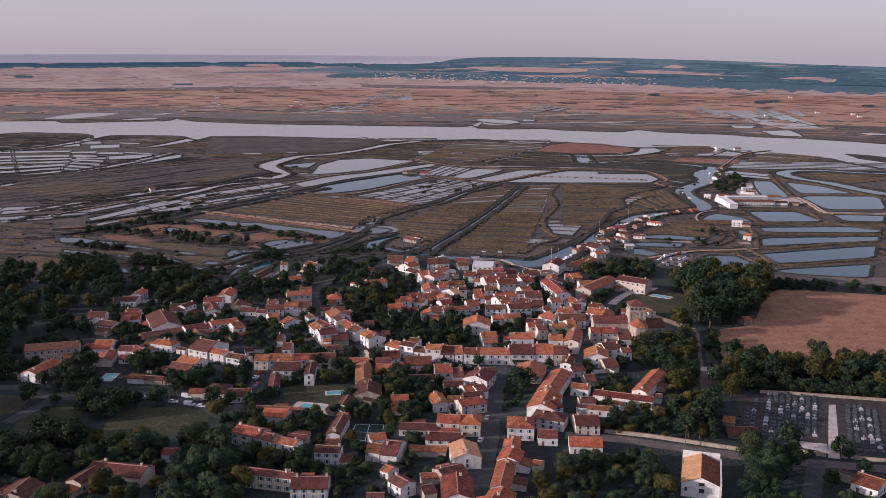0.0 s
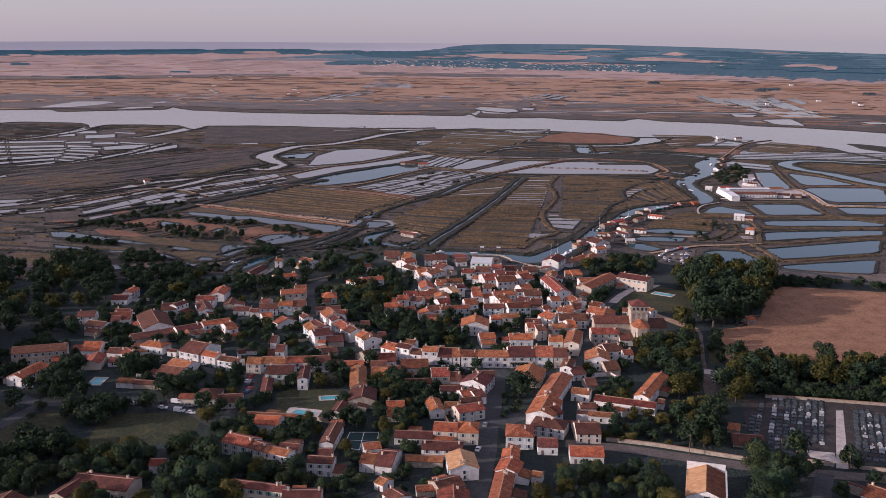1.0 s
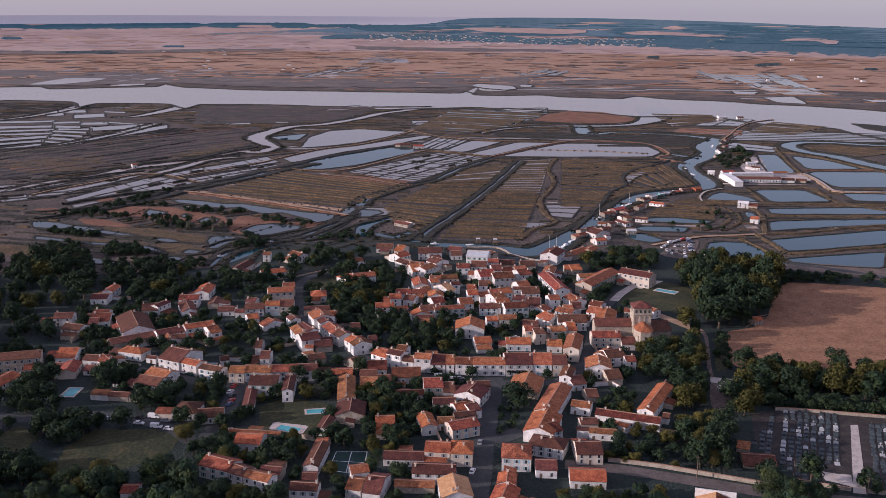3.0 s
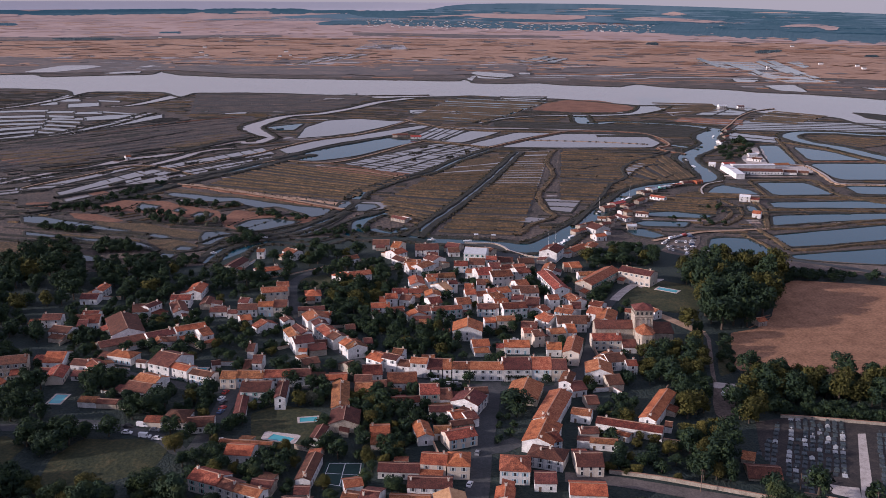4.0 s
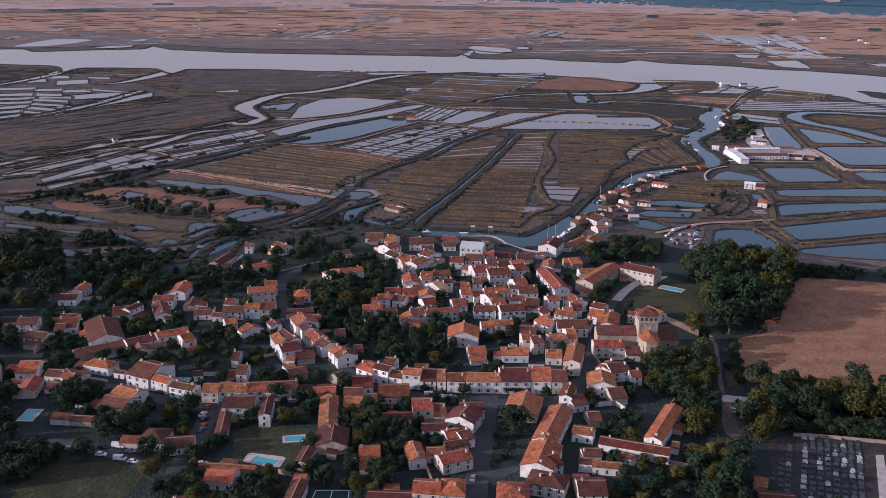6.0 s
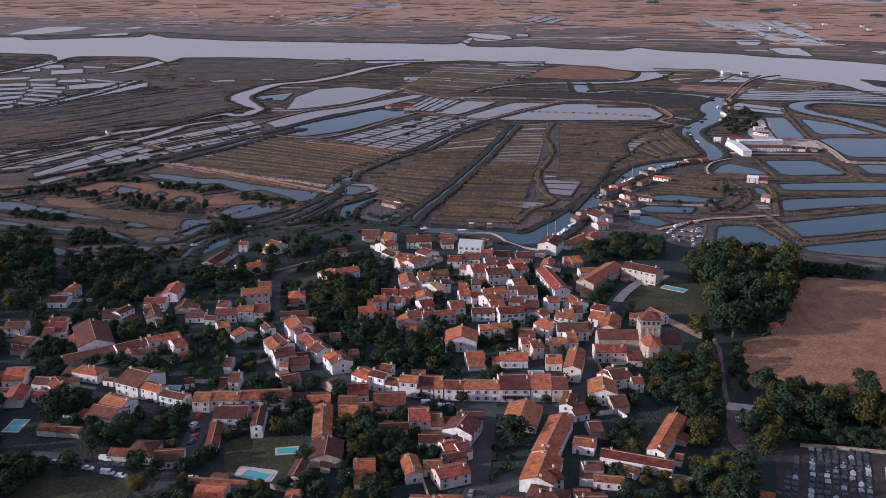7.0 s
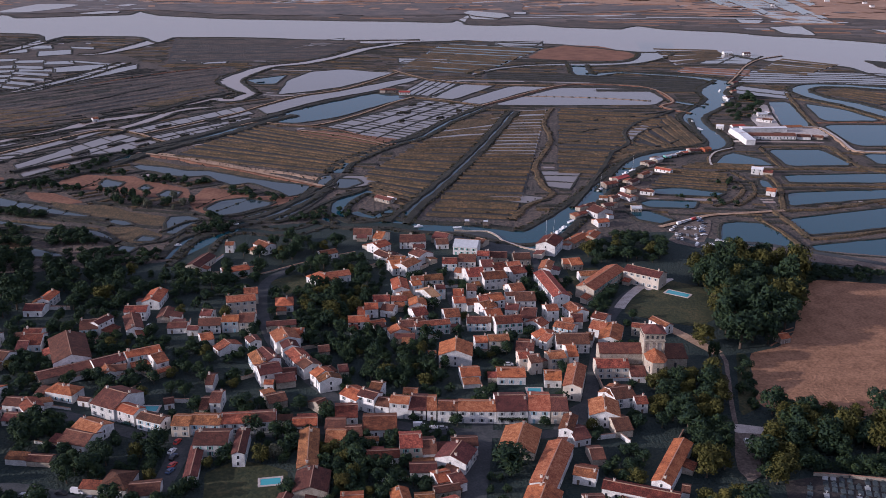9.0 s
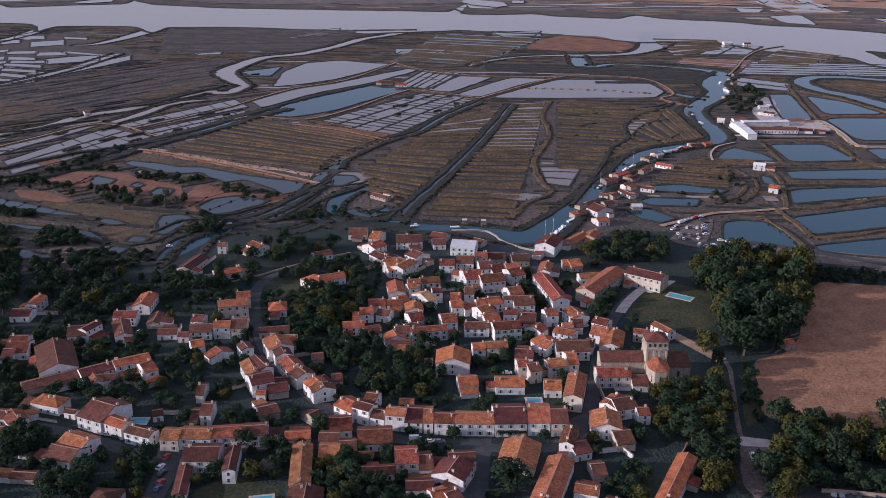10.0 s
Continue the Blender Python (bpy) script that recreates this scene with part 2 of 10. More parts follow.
def box(bm, x0, y0, z0, x1, y1, z1, mi=0):
    v = [bm.verts.new(p) for p in ((x0, y0, z0), (x1, y0, z0), (x1, y1, z0), (x0, y1, z0), (x0, y0, z1), (x1, y0, z1), (x1, y1, z1), (x0, y1, z1))]
    for q in ((3, 2, 1, 0), (4, 5, 6, 7), (0, 1, 5, 4), (1, 2, 6, 5), (2, 3, 7, 6), (3, 0, 4, 7)):
        f = bm.faces.new([v[i] for i in q])
        f.material_index = mi
    return v


def slab(bm, pts, t, mi=0):
    """A sheet of corners pts (upper face, counter-clockwise from above), t thick downwards."""
    up = [bm.verts.new(p) for p in pts]
    dn = [bm.verts.new((p[0], p[1], p[2] - t)) for p in pts]
    k = len(pts)
    for f in [bm.faces.new(up), bm.faces.new(dn[::-1])] + [bm.faces.new((up[i], dn[i], dn[(i + 1) % k], up[(i + 1) % k])) for i in range(k)]:
        f.material_index = mi


def empty(name, m, label, category, group="", kind=""):
    ob = new(name)
    ob.empty_display_size = 0.5
    ob.matrix_basis = m
    return tagged(ob, label, category, group, kind)


# ---- the far country: beyond 3 km the land is drawn in towards a rim and lifted, so that its skyline keeps its place ----
NEAR, REACH, EYE_H, HUB = 3000.0, 1900.0, 157.0, (3.0, -332.0)


def lay(x, y, z=0.0):
    dx, dy = x - HUB[0], y - HUB[1]
    far = math.hypot(dx, dy)
    if far <= NEAR:
        return Vector((x, y, z))
    r = NEAR + REACH * (1 - math.exp(-(far - NEAR) / REACH))
    k = r / far
    return Vector((HUB[0] + dx * k, HUB[1] + dy * k, EYE_H * (1 - k) + z * k))


def spline(pts, step, closed=False):
    """Points along a smooth curve through pts (tuples of equal length), about step apart."""
    p = [np.array(q, float) for q in pts]
    n = len(p)
    out = []
    for i in range(n if closed else n - 1):
        a, b = p[i], p[(i + 1) % n]
        pa = p[i - 1] if closed or i > 0 else a
        pb = p[(i + 2) % n] if closed or i + 2 < n else b
        k = max(1, int(np.linalg.norm((b - a)[:2]) / step))
        for j in range(k):
            s = j / k
            out.append(0.5 * ((2 * a) + (b - pa) * s + (2 * pa - 5 * a + 4 * b - pb) * s * s + (3 * a - pa - 3 * b + pb) * s ** 3))
    if not closed:
        out.append(p[-1])
    return out


def ragged(x, y, size, amount):
    return amount * noise.noise((x / size, y / size, 3.7))


def inside(x, y, poly):
    hit = False
    for (x0, y0), (x1, y1) in zip(poly, poly[1:] + poly[:1]):
        if (y0 > y) != (y1 > y) and x < (x1 - x0) * (y - y0) / (y1 - y0) + x0:
            hit = not hit
    return hit


BROAD = []      # outlines of the river and the harbour
TAKEN = []      # outlines that loose marsh ridges keep out of
CLEARINGS = []  # open ground where no tree may grow
RUNS = []       # creeks and dikes, likewise
LIFT = [0.0]


def lift():
    """A little more height for each flush piece, so that no two lie in one plane."""
    LIFT[0] += 0.0007
    return LIFT[0]


def sheet(name, pts, mat, z=0.06, step=12, wild=0.0, smooth=True, label="", category="", kind="structure"):
    """A flat piece of ground or water inside an outline."""
    ring = [np.array(p[:2], float) for p in pts]
    if smooth:
        for _ in range(2):
            ring = [q for a, c in zip(ring, ring[1:] + ring[:1]) for q in (a * 0.9 + c * 0.1, a * 0.1 + c * 0.9)]
    if wild:
        fine = []
        for a, c in zip(ring, ring[1:] + ring[:1]):
            k = max(1, int(np.linalg.norm(c - a) / step))
            fine += [a + (c - a) * s / k for s in range(k)]
        ring = fine
    bm = bmesh.new()
    z += lift()
    edge = []
    for x, y in ring:
        if wild:
            s1, s2 = max(18, wild * 9), max(6, wild * 3)
            x, y = x + ragged(x, y, s1, wild) + ragged(x + 90, y, s2, wild * 0.3), y + ragged(x, y + 50, s1, wild) + ragged(x, y + 90, s2, wild * 0.3)
        edge.append((x, y))
    vs = [bm.verts.new(lay(x, y, z)) for x, y in edge]
    flat = [[Vector((x, y, 0)) for x, y in edge]]
    for tri in geometry.tessellate_polygon(flat):
        if len(set(tri)) == 3:
            bm.faces.new([vs[k] for k in tri])
    for f in bm.faces:
        f.normal_update()
        if f.normal.z < 0:
            f.normal_flip()
    TAKEN.append((min(e[0] for e in edge), min(e[1] for e in edge), max(e[0] for e in edge), max(e[1] for e in edge), edge))
    if category in ("meadow", "lawn", "field", "cemetery", "car park"):
        CLEARINGS.append(TAKEN[-1])
    if category in ("river", "harbour"):
        BROAD.append(TAKEN[-1])
    if category in ("pond", "river", "island"):
        rim = bmesh.new()
        ribbon(rim, edge + edge[:2], 5.0 if category == "river" else 1.5, 0.02, 0, 0.9 if category == "river" else 0.55, 2.5 if category == "river" else 0.9, 7)
        tagged(link_mesh("bank", rim, "reed"), "ragged reed edge along the water", "bank", kind="structure")
    ob = link_mesh(name, bm, mat)
    return tagged(ob, label, category or name.rstrip("_0123456789").replace("_", " "), kind=kind)


def ribbon(bm, line, half, z, mi=0, crown=0.0, wild=0.0, size=9.0):
    """A strip along line. half: half width or a list; crown: how much its middle stands above its edges."""
    rows = []
    n = len(line)
    z += lift() if not crown else 0
    for i, p in enumerate(line):
        a, b = line[max(0, i - 1)], line[min(n - 1, i + 1)]
        t = np.array([b[0] - a[0], b[1] - a[1]])
        t = t / (np.linalg.norm(t) + 1e-9)
        nx, ny = -t[1], t[0]
        h = half[i] if isinstance(half, list) else half
        hl = h + (ragged(p[0], p[1], size, wild) if wild else 0)
        hr = h + (ragged(p[0] + 77, p[1], size, wild) if wild else 0)
        prof = ((-hl, 0.0), (-hl * 0.6, crown), (hr * 0.6, crown), (hr, 0.0)) if crown else ((-hl, 0.0), (hr, 0.0))
        rows.append([bm.verts.new(lay(p[0] + nx * u, p[1] + ny * u, z + c + (0.45 * c * noise.noise((p[0] / 4, p[1] / 4, u)) if c else 0))) for u, c in prof])
    for r0, r1 in zip(rows, rows[1:]):
        for i in range(len(r0) - 1):
            f = bm.faces.new((r0[i + 1], r0[i], r1[i], r1[i + 1]))
            f.material_index = mi


TUFTS = []
rtuft = random.Random(8)


def tufts(p, wide, count, size=1.0):
    for _ in range(count):
        TUFTS.append((p[0] + rtuft.uniform(-wide, wide), p[1] + rtuft.uniform(-wide, wide), size * rtuft.uniform(0.5, 1.3)))


def creek(pts, bank=3.0, tall=0.7, mat="pondwater", label="winding tidal creek between muddy reed banks"):
    """A tidal creek: pts are x, y, half width. Its reed banks are raised strips on both sides."""
    line = spline(pts, 7)
    half = [max(0.4, float(p[2])) for p in line]
    RUNS.extend((p[0], p[1], h + bank) for p, h in zip(line, half))
    bm = bmesh.new()
    ribbon(bm, line, half, 0.16, 0, 0, 0.5)
    tagged(link_mesh("water", bm, mat), label, "creek", kind="structure")
    if bank:
        bm = bmesh.new()
        for s in (-1, 1):
            runs = [[]]
            for i, p in enumerate(line):
                a, b = line[max(0, i - 1)], line[min(len(line) - 1, i + 1)]
                t = np.array([b[0] - a[0], b[1] - a[1]])
                t = t / (np.linalg.norm(t) + 1e-9)
                u = s * (half[i] + bank * 0.8)
                q = (p[0] - t[1] * u, p[1] + t[0] * u)
                if any(a <= q[0] <= c and b <= q[1] <= d and inside(q[0], q[1], e) for a, b, c, d, e in BROAD):
                    runs.append([])
                    continue
                runs[-1].append(q)
                if math.hypot(p[0], p[1]) < 1500:
                    u = s * (half[i] + bank * 1.35)
                    tufts((p[0] - t[1] * u, p[1] + t[0] * u), bank * 0.55, 9, 0.7)
            for side in runs:
                if len(side) > 1:
                    ribbon(bm, side, bank, 0.02, 0, tall, bank * 0.6, 9)
        tagged(link_mesh("creek_bank", bm, "reed"), "raised muddy creek bank with reeds and coarse grass", "bank", kind="structure")


def dike(pts, half=3.0, tall=0.9, mat="gold", path=None, label="raised earth dike with dry golden grass"):
    line = spline(pts, 8)
    RUNS.extend((p[0], p[1], half + 1) for p in line)
    for p in line:
        tufts(p, half * 1.1, 6, 0.5)
    bm = bmesh.new()
    ribbon(bm, line, half * 0.75, 0.02, 0, tall * 0.9, half * 0.65, 6)
    tagged(link_mesh("dike", bm, mat), label, "dike", kind="structure")
    if path:
        bm = bmesh.new()
        ribbon(bm, line, half * 0.34, 0.02 + tall * 1.15 + 0.1, 0, 0, half * 0.14)
        tagged(link_mesh("path", bm, path), "pale dirt track on top of the dike", "path", kind="structure")


ROADS = []


def road(pts, half, mat="asphalt", z=0.12, label="grey asphalt village street"):
    line = spline(pts, 6)
    bm = bmesh.new()
    ribbon(bm, line, half, z, 0, 0, 0.15)
    ROADS.append((line, half))
    return tagged(link_mesh("road", bm, mat), label, "road", kind="structure")


def quad_at(c, u, v):
    a, b, d, e = (np.array(q[:2], float) for q in c)
    return (a * (1 - u) + b * u) * (1 - v) + (e * (1 - u) + d * u) * v


def parcel(c, n, mat="levee", fill=0.62, tall=0.8, seed=1, wet=None, wild=0.5, label="marsh parcel of long grassy ridges and ditches"):
    """Ridges from the side c0-c3 to the side c1-c2 of a four-sided parcel, n of them; wet: water between them."""
    rnd = random.Random(seed)
    if wet:
        sheet("water", c, wet, 0.07, smooth=False, label="shallow water standing in a salt marsh parcel", category="water")
    bm = bmesh.new()
    length = np.linalg.norm(quad_at(c, 1, 0.5) - quad_at(c, 0, 0.5))
    across = np.linalg.norm(quad_at(c, 0.5, 1) - quad_at(c, 0.5, 0))
    k = max(2, int(length / 14))
    for i in range(n):
        v = (i + 0.5 + rnd.uniform(-0.18, 0.18)) / n
        half = across / n * 0.5 * fill * rnd.uniform(0.75, 1.2)
        u0, u1 = rnd.uniform(0, 0.03), 1 - rnd.uniform(0, 0.03)
        line = [quad_at(c, u0 + (u1 - u0) * j / k, v) for j in range(k + 1)]
        ribbon(bm, line, half, 0.03, 0, tall * rnd.uniform(0.7, 1.3), half * wild, 14)
        if mat in ("levee", "reed"):
            for p in line:
                tufts(p, 2.5, 1, 0.5)
    if not wet:
        sheet("marsh_flat", c, "mud", 0.055, smooth=False, label="dark wet mud between marsh ridges", category="mud")
    tagged(link_mesh("marsh_ridges", bm, mat), label, "marsh", kind="stuff")


def claires(c, n, m, levee="reed", half=0.9, seed=1, skip=0.0, mat="pan", isles=0.0, label="oyster ponds divided by thin earth levees"):
    """Shallow ponds: a sheet of water cut by n - 1 long levees and m - 1 cross levees, with a rim and overgrown stretches."""
    rnd = random.Random(seed)
    sheet("water", c, mat, 0.09, smooth=False, label="still shallow water of oyster ponds", category="water")
    bm, grown = bmesh.new(), bmesh.new()
    deep = np.linalg.norm(quad_at(c, 0.5, 1) - quad_at(c, 0.5, 0)) / n
    wide = np.linalg.norm(quad_at(c, 1, 0.5) - quad_at(c, 0, 0.5)) / m
    rows = []
    for i in range(n + 1):
        v = i / n + (rnd.uniform(-0.18, 0.18) / n if 0 < i < n else 0)
        rows.append(v)
        line = [quad_at(c, j / 14, v + rnd.uniform(-0.05, 0.05) / n) for j in range(15)]
        ribbon(bm, line, half * (1.5 if i in (0, n) else rnd.uniform(0.6, 1.2)), 0.03, 0, 0.45, half * 0.7, 16)
    for i in range(n):
        for j in range(m + 1):
            if 0 < j < m and rnd.random() < skip:
                continue
            u = j / m + (rnd.uniform(-0.25, 0.25) / m if 0 < j < m else 0)
            u2 = u + (rnd.uniform(-0.12, 0.12) / m if 0 < j < m else 0)
            end = rows[i + 1] if rnd.random() < 0.8 else rows[i] * 0.4 + rows[i + 1] * 0.6
            line = [quad_at(c, u + (u2 - u) * s / 4, rows[i] + (end - rows[i]) * s / 4) for s in range(5)]
            ribbon(bm, line, half * rnd.uniform(0.4, 0.9), 0.03, 0, 0.35, half * 0.5, 12)
        for _ in range(int(isles * m + rnd.random() * (isles > 0))):
            p = quad_at(c, rnd.random(), rows[i] + (rows[i + 1] - rows[i]) * rnd.uniform(0.0, 1.0))
            q = p + (quad_at(c, 1, 0.5) - quad_at(c, 0, 0.5)) / m * rnd.uniform(0.3, 0.9)
            line = [p + (q - p) * s / 5 for s in range(6)]
            ribbon(grown, line, min(deep, wide) * rnd.uniform(0.1, 0.24), 0.03, 0, rnd.uniform(0.8, 1.7), min(deep, wide) * 0.14, 6)
            for p in line:
                tufts(p, deep * 0.12, 3, 0.8)
    tagged(link_mesh("levees", bm, levee), label, "levee", kind="stuff")
    if isles:
        tagged(link_mesh("marsh_scrub", grown, "reed"), "dark overgrown islets among the ponds", "scrub", kind="stuff")
    else:
        grown.free()

# ---- ground ----
def rim_at(a):
    """How far the land reaches before haze swallows it, by bearing."""
    d = math.degrees(math.atan2(math.sin(a), math.cos(a)))
    return float(np.interp(d, (-30, -25, -17, -9, 4, 8, 13, 19, 24, 30), (38000, 43000, 60000, 62000, 62000, 60000, 38000, 22000, 15000, 13500)))


def woods_to(a):
    """How far the hazed woods reach before the ring of painted haze, by bearing."""
    d = math.degrees(math.atan2(math.sin(a), math.cos(a)))
    return min(rim_at(a) * 0.995, float(np.interp(d, (-14, -9, -4, -0.8, 1.5, 4, 14), (7700, 9500, 12500, 17000, 44000, 60000, 70000))))


def ground_sheet():
    """Rings of land round the hub; the far rings follow the edges of woods and haze, so that those run smoothly."""
    near = [60, 140, 240, 360, 520, 720, 960, 1250, 1600, 2000, 2350, 2700, 3000] + [3000 * 1.05 ** i for i in range(1, 20)] + [7600]
    seg = 480
    bm = bmesh.new()
    rows, dist = [], []
    for i in range(len(near) + 40):
        row, dd = [], []
        for j in range(seg):
            a = 2 * math.pi * j / seg
            if i < len(near):
                d = near[i]
            elif i < len(near) + 16:
                d = 7600 + (woods_to(a) - 7600) * (i - len(near) + 1) / 16
            else:
                d = woods_to(a) * (rim_at(a) / woods_to(a)) ** ((i - len(near) - 15) / 24)
            dd.append(d)
            row.append(bm.verts.new(lay(HUB[0] + d * math.sin(a), HUB[1] + d * math.cos(a), 0)))
        rows.append(row)
        dist.append(dd)
    hub = bm.verts.new((HUB[0], HUB[1], 0))
    for j in range(seg):
        bm.faces.new((hub, rows[0][(j + 1) % seg], rows[0][j]))
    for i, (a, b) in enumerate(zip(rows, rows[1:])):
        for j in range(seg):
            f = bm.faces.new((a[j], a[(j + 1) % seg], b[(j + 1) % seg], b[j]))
            # farther rings take materials with more haze painted in
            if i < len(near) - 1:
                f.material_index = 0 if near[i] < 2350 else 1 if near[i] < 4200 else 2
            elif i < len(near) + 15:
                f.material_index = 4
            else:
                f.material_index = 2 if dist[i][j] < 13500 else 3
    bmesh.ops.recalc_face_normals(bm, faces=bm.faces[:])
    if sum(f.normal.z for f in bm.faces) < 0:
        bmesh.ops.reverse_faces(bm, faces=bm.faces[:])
    tagged(link_mesh("ground", bm, ["marsh", "farland", "farhaze", "haze", "hazewood"]), "flat brown salt marsh and dry fields, haze-toned towards the horizon", "ground", kind="structure")


ground_sheet()

# ---- the far country ----
def far_quad(c, u, v):
    """A point of a far quad, even in bearing and in the eye's angle."""
    p = [(math.atan2(x - HUB[0], y - HUB[1]), 1 / math.hypot(x - HUB[0], y - HUB[1])) for x, y in c]
    a, q = quad_at(p, u, v)
    q = max(q, 1 / rim_at(a))
    return HUB[0] + math.sin(a) / q, HUB[1] + math.cos(a) / q


def wood(c, tall, mat="bluewood", solid=False):
    """A block of distant woodland: ragged edges, thinning ends and an uneven canopy."""
    rnd = random.Random(int(c[0][0]) + int(c[0][1]))
    bm = bmesh.new()
    n, m = 90, 5
    rows = [[] for _ in range(m + 1)]
    k = rnd.uniform(0, 90)
    for i in range(n + 1):
        u = i / n
        thin = min(1.0, 7 * u, 7 * (1 - u)) ** 0.6
        lo = 0.5 - thin * (0.40 + 0.10 * noise.noise((u * 9, k, 0)) + 0.10 * noise.noise((u * 34, k, 2)))
        hi = 0.5 + thin * (0.42 + 0.05 * noise.noise((u * 6, k, 5)) + 0.05 * noise.noise((u * 26, k, 7)))
        if solid:
            slim = min(1.0, 9 * u + 0.05, 9 * (1 - u) + 0.05)
            lo = 0.06 + 0.14 * noise.noise((u * 14, k, 0)) + 0.08 * noise.noise((u * 40, k, 1))
            hi = lo + (0.92 + 0.06 * noise.noise((u * 9, k, 5)) - lo) * slim
        hi = max(hi, lo + 0.02)
        for j in range(m + 1):
            x, y = far_quad(c, u, lo + (hi - lo) * j / m)
            rows[j].append(bm.verts.new(lay(x, y, 0.2 if j in (0, m) or i in (0, n) else tall * max(0.3, thin) * rnd.uniform(0.75, 1.2))))
    for r0, r1 in zip(rows, rows[1:]):
        for i in range(n):
            bm.faces.new((r0[i], r0[i + 1], r1[i + 1], r1[i]))
    # blue haze sits in the colours of these wood materials
    tagged(link_mesh("woodland", bm, mat), "woodland on the far shore, tinted blue-green by painted haze", "woodland", kind="stuff")


def dashes(c, count, turn, seed, mat="river"):
    """Small pans and slivers of open water across a far stretch of marsh."""
    rnd = random.Random(seed)
    bm = bmesh.new()
    for i in range(count):
        x, y = far_quad(c, rnd.random(), rnd.random())
        t = radians(turn + rnd.uniform(-6, 6))
        far = math.hypot(x - HUB[0], y - HUB[1]) / 2600
        w, d = rnd.uniform(4, 20) * far, rnd.uniform(2.5, 8) * far * far
        vs = [bm.verts.new(lay(x + u * w * math.cos(t) - v * d * math.sin(t), y + u * w * math.sin(t) + v * d * math.cos(t), 1.2 + 0.002 * i)) for u, v in ((-1, -1), (1, -0.8), (0.9, 1), (-1.1, 0.8))]
        bm.faces.new(vs)
    tagged(link_mesh("marsh_pools", bm, mat), "glinting pans and slivers of water beyond the river", "pools", kind="stuff")


def hamlet(c, count, seed):
    """Far white houses with low roofs, too small to tell apart."""
    rnd = random.Random(seed)
    bm = bmesh.new()
    for i in range(count):
        x, y = far_quad(c, rnd.random(), rnd.random())
        p = lay(x, y, 0)
        a, b, h = rnd.uniform(3, 7), rnd.uniform(3, 4), rnd.uniform(3, 5)
        box(bm, p.x - a, p.y - b, p.z - 1, p.x + a, p.y + b, p.z + h, 0)
        v = [bm.verts.new(q) for q in ((p.x - a, p.y - b, p.z + h + 0.1), (p.x + a, p.y - b, p.z + h + 0.1), (p.x + a, p.y, p.z + h + 2.5), (p.x - a, p.y, p.z + h + 2.5), (p.x + a, p.y + b, p.z + h + 0.1), (p.x - a, p.y + b, p.z + h + 0.1))]
        bm.faces.new((v[0], v[1], v[2], v[3])).material_index = 1
        bm.faces.new((v[3], v[2], v[4], v[5])).material_index = 1
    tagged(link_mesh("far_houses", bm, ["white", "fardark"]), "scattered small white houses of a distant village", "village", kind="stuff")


def far_patches():
    """Fields, dark marsh, hedges, ditches and standing water between the river and the woods."""
    rnd = random.Random(5)
    bm = bmesh.new()
    for i in range(2300):
        far = 2050 * math.exp(rnd.random() ** 0.8 * 1.45)
        a = radians(rnd.uniform(-33, 33))
        x, y = HUB[0] + far * math.sin(a), HUB[1] + far * math.cos(a)
        if y + 0.12 * x < 1960 - 0.0001 * x * x:
            continue
        k = far / 2600
        w, d = rnd.uniform(6, 38) * k, rnd.uniform(6, 26) * k
        t = radians(rnd.choice((-8, 4, 12, 35)) + rnd.uniform(-6, 6))
        wet = rnd.random() < (0.09 if far < 3600 else 0.02)
        patch = 0.5 + 0.9 * noise.noise((x / 520, y / 900, 8.1)) + rnd.uniform(-0.25, 0.25)
        # farther patches switch to the plain colour that has haze painted in
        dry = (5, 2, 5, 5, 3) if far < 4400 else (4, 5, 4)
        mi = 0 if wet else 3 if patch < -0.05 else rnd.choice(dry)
        if wet:
            w, d = w * rnd.uniform(0.3, 0.8), d * rnd.uniform(0.12, 0.35)
        vs = []
        for u, v in ((-1, -1), (0, -1.06), (1, -0.94), (1.04, 1), (0, 0.95), (-0.95, 1)):
            vs.append(bm.verts.new(lay(x + u * w * math.cos(t) - v * d * math.sin(t), y + u * w * math.sin(t) + v * d * math.cos(t), 0.4 + 0.0006 * i)))
        for q in ((0, 1, 4, 5), (1, 2, 3, 4)):
            f = bm.faces.new([vs[q2] for q2 in q])
            f.material_index = mi
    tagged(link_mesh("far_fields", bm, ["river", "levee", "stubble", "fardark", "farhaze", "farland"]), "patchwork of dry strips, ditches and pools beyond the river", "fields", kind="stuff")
    dark, pale = bmesh.new(), bmesh.new()
    for i in range(300):
        far = 1980 * math.exp(rnd.random() * 1.2)
        a = radians(rnd.uniform(-33, 33))
        x, y = HUB[0] + far * math.sin(a), HUB[1] + far * math.cos(a)
        if y + 0.12 * x < 1990 - 0.0001 * x * x:
            continue
        k = far / 2600
        t = radians(rnd.choice((-6, 4, 18, 38, 62, 80, -25)) + rnd.uniform(-6, 6))
        w = rnd.uniform(5, 26) * k
        line = [(x + (s - 2) * w * 0.5 * math.cos(t), y + (s - 2) * w * 0.5 * math.sin(t)) for s in range(5)]
        if rnd.random() < 0.2:
            ribbon(pale, line, rnd.uniform(1.0, 2.2) * k, 2.1, 0, 0, 0.6, 12)
        else:
            ribbon(dark, line, rnd.uniform(0.5, 1.2) * k, 1.9, 0, rnd.uniform(0.4, 1.6), 0.8, 12)
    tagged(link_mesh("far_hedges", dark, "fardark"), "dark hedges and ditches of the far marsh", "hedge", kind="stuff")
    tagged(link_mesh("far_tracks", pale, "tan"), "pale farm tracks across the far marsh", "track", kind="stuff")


far_patches()

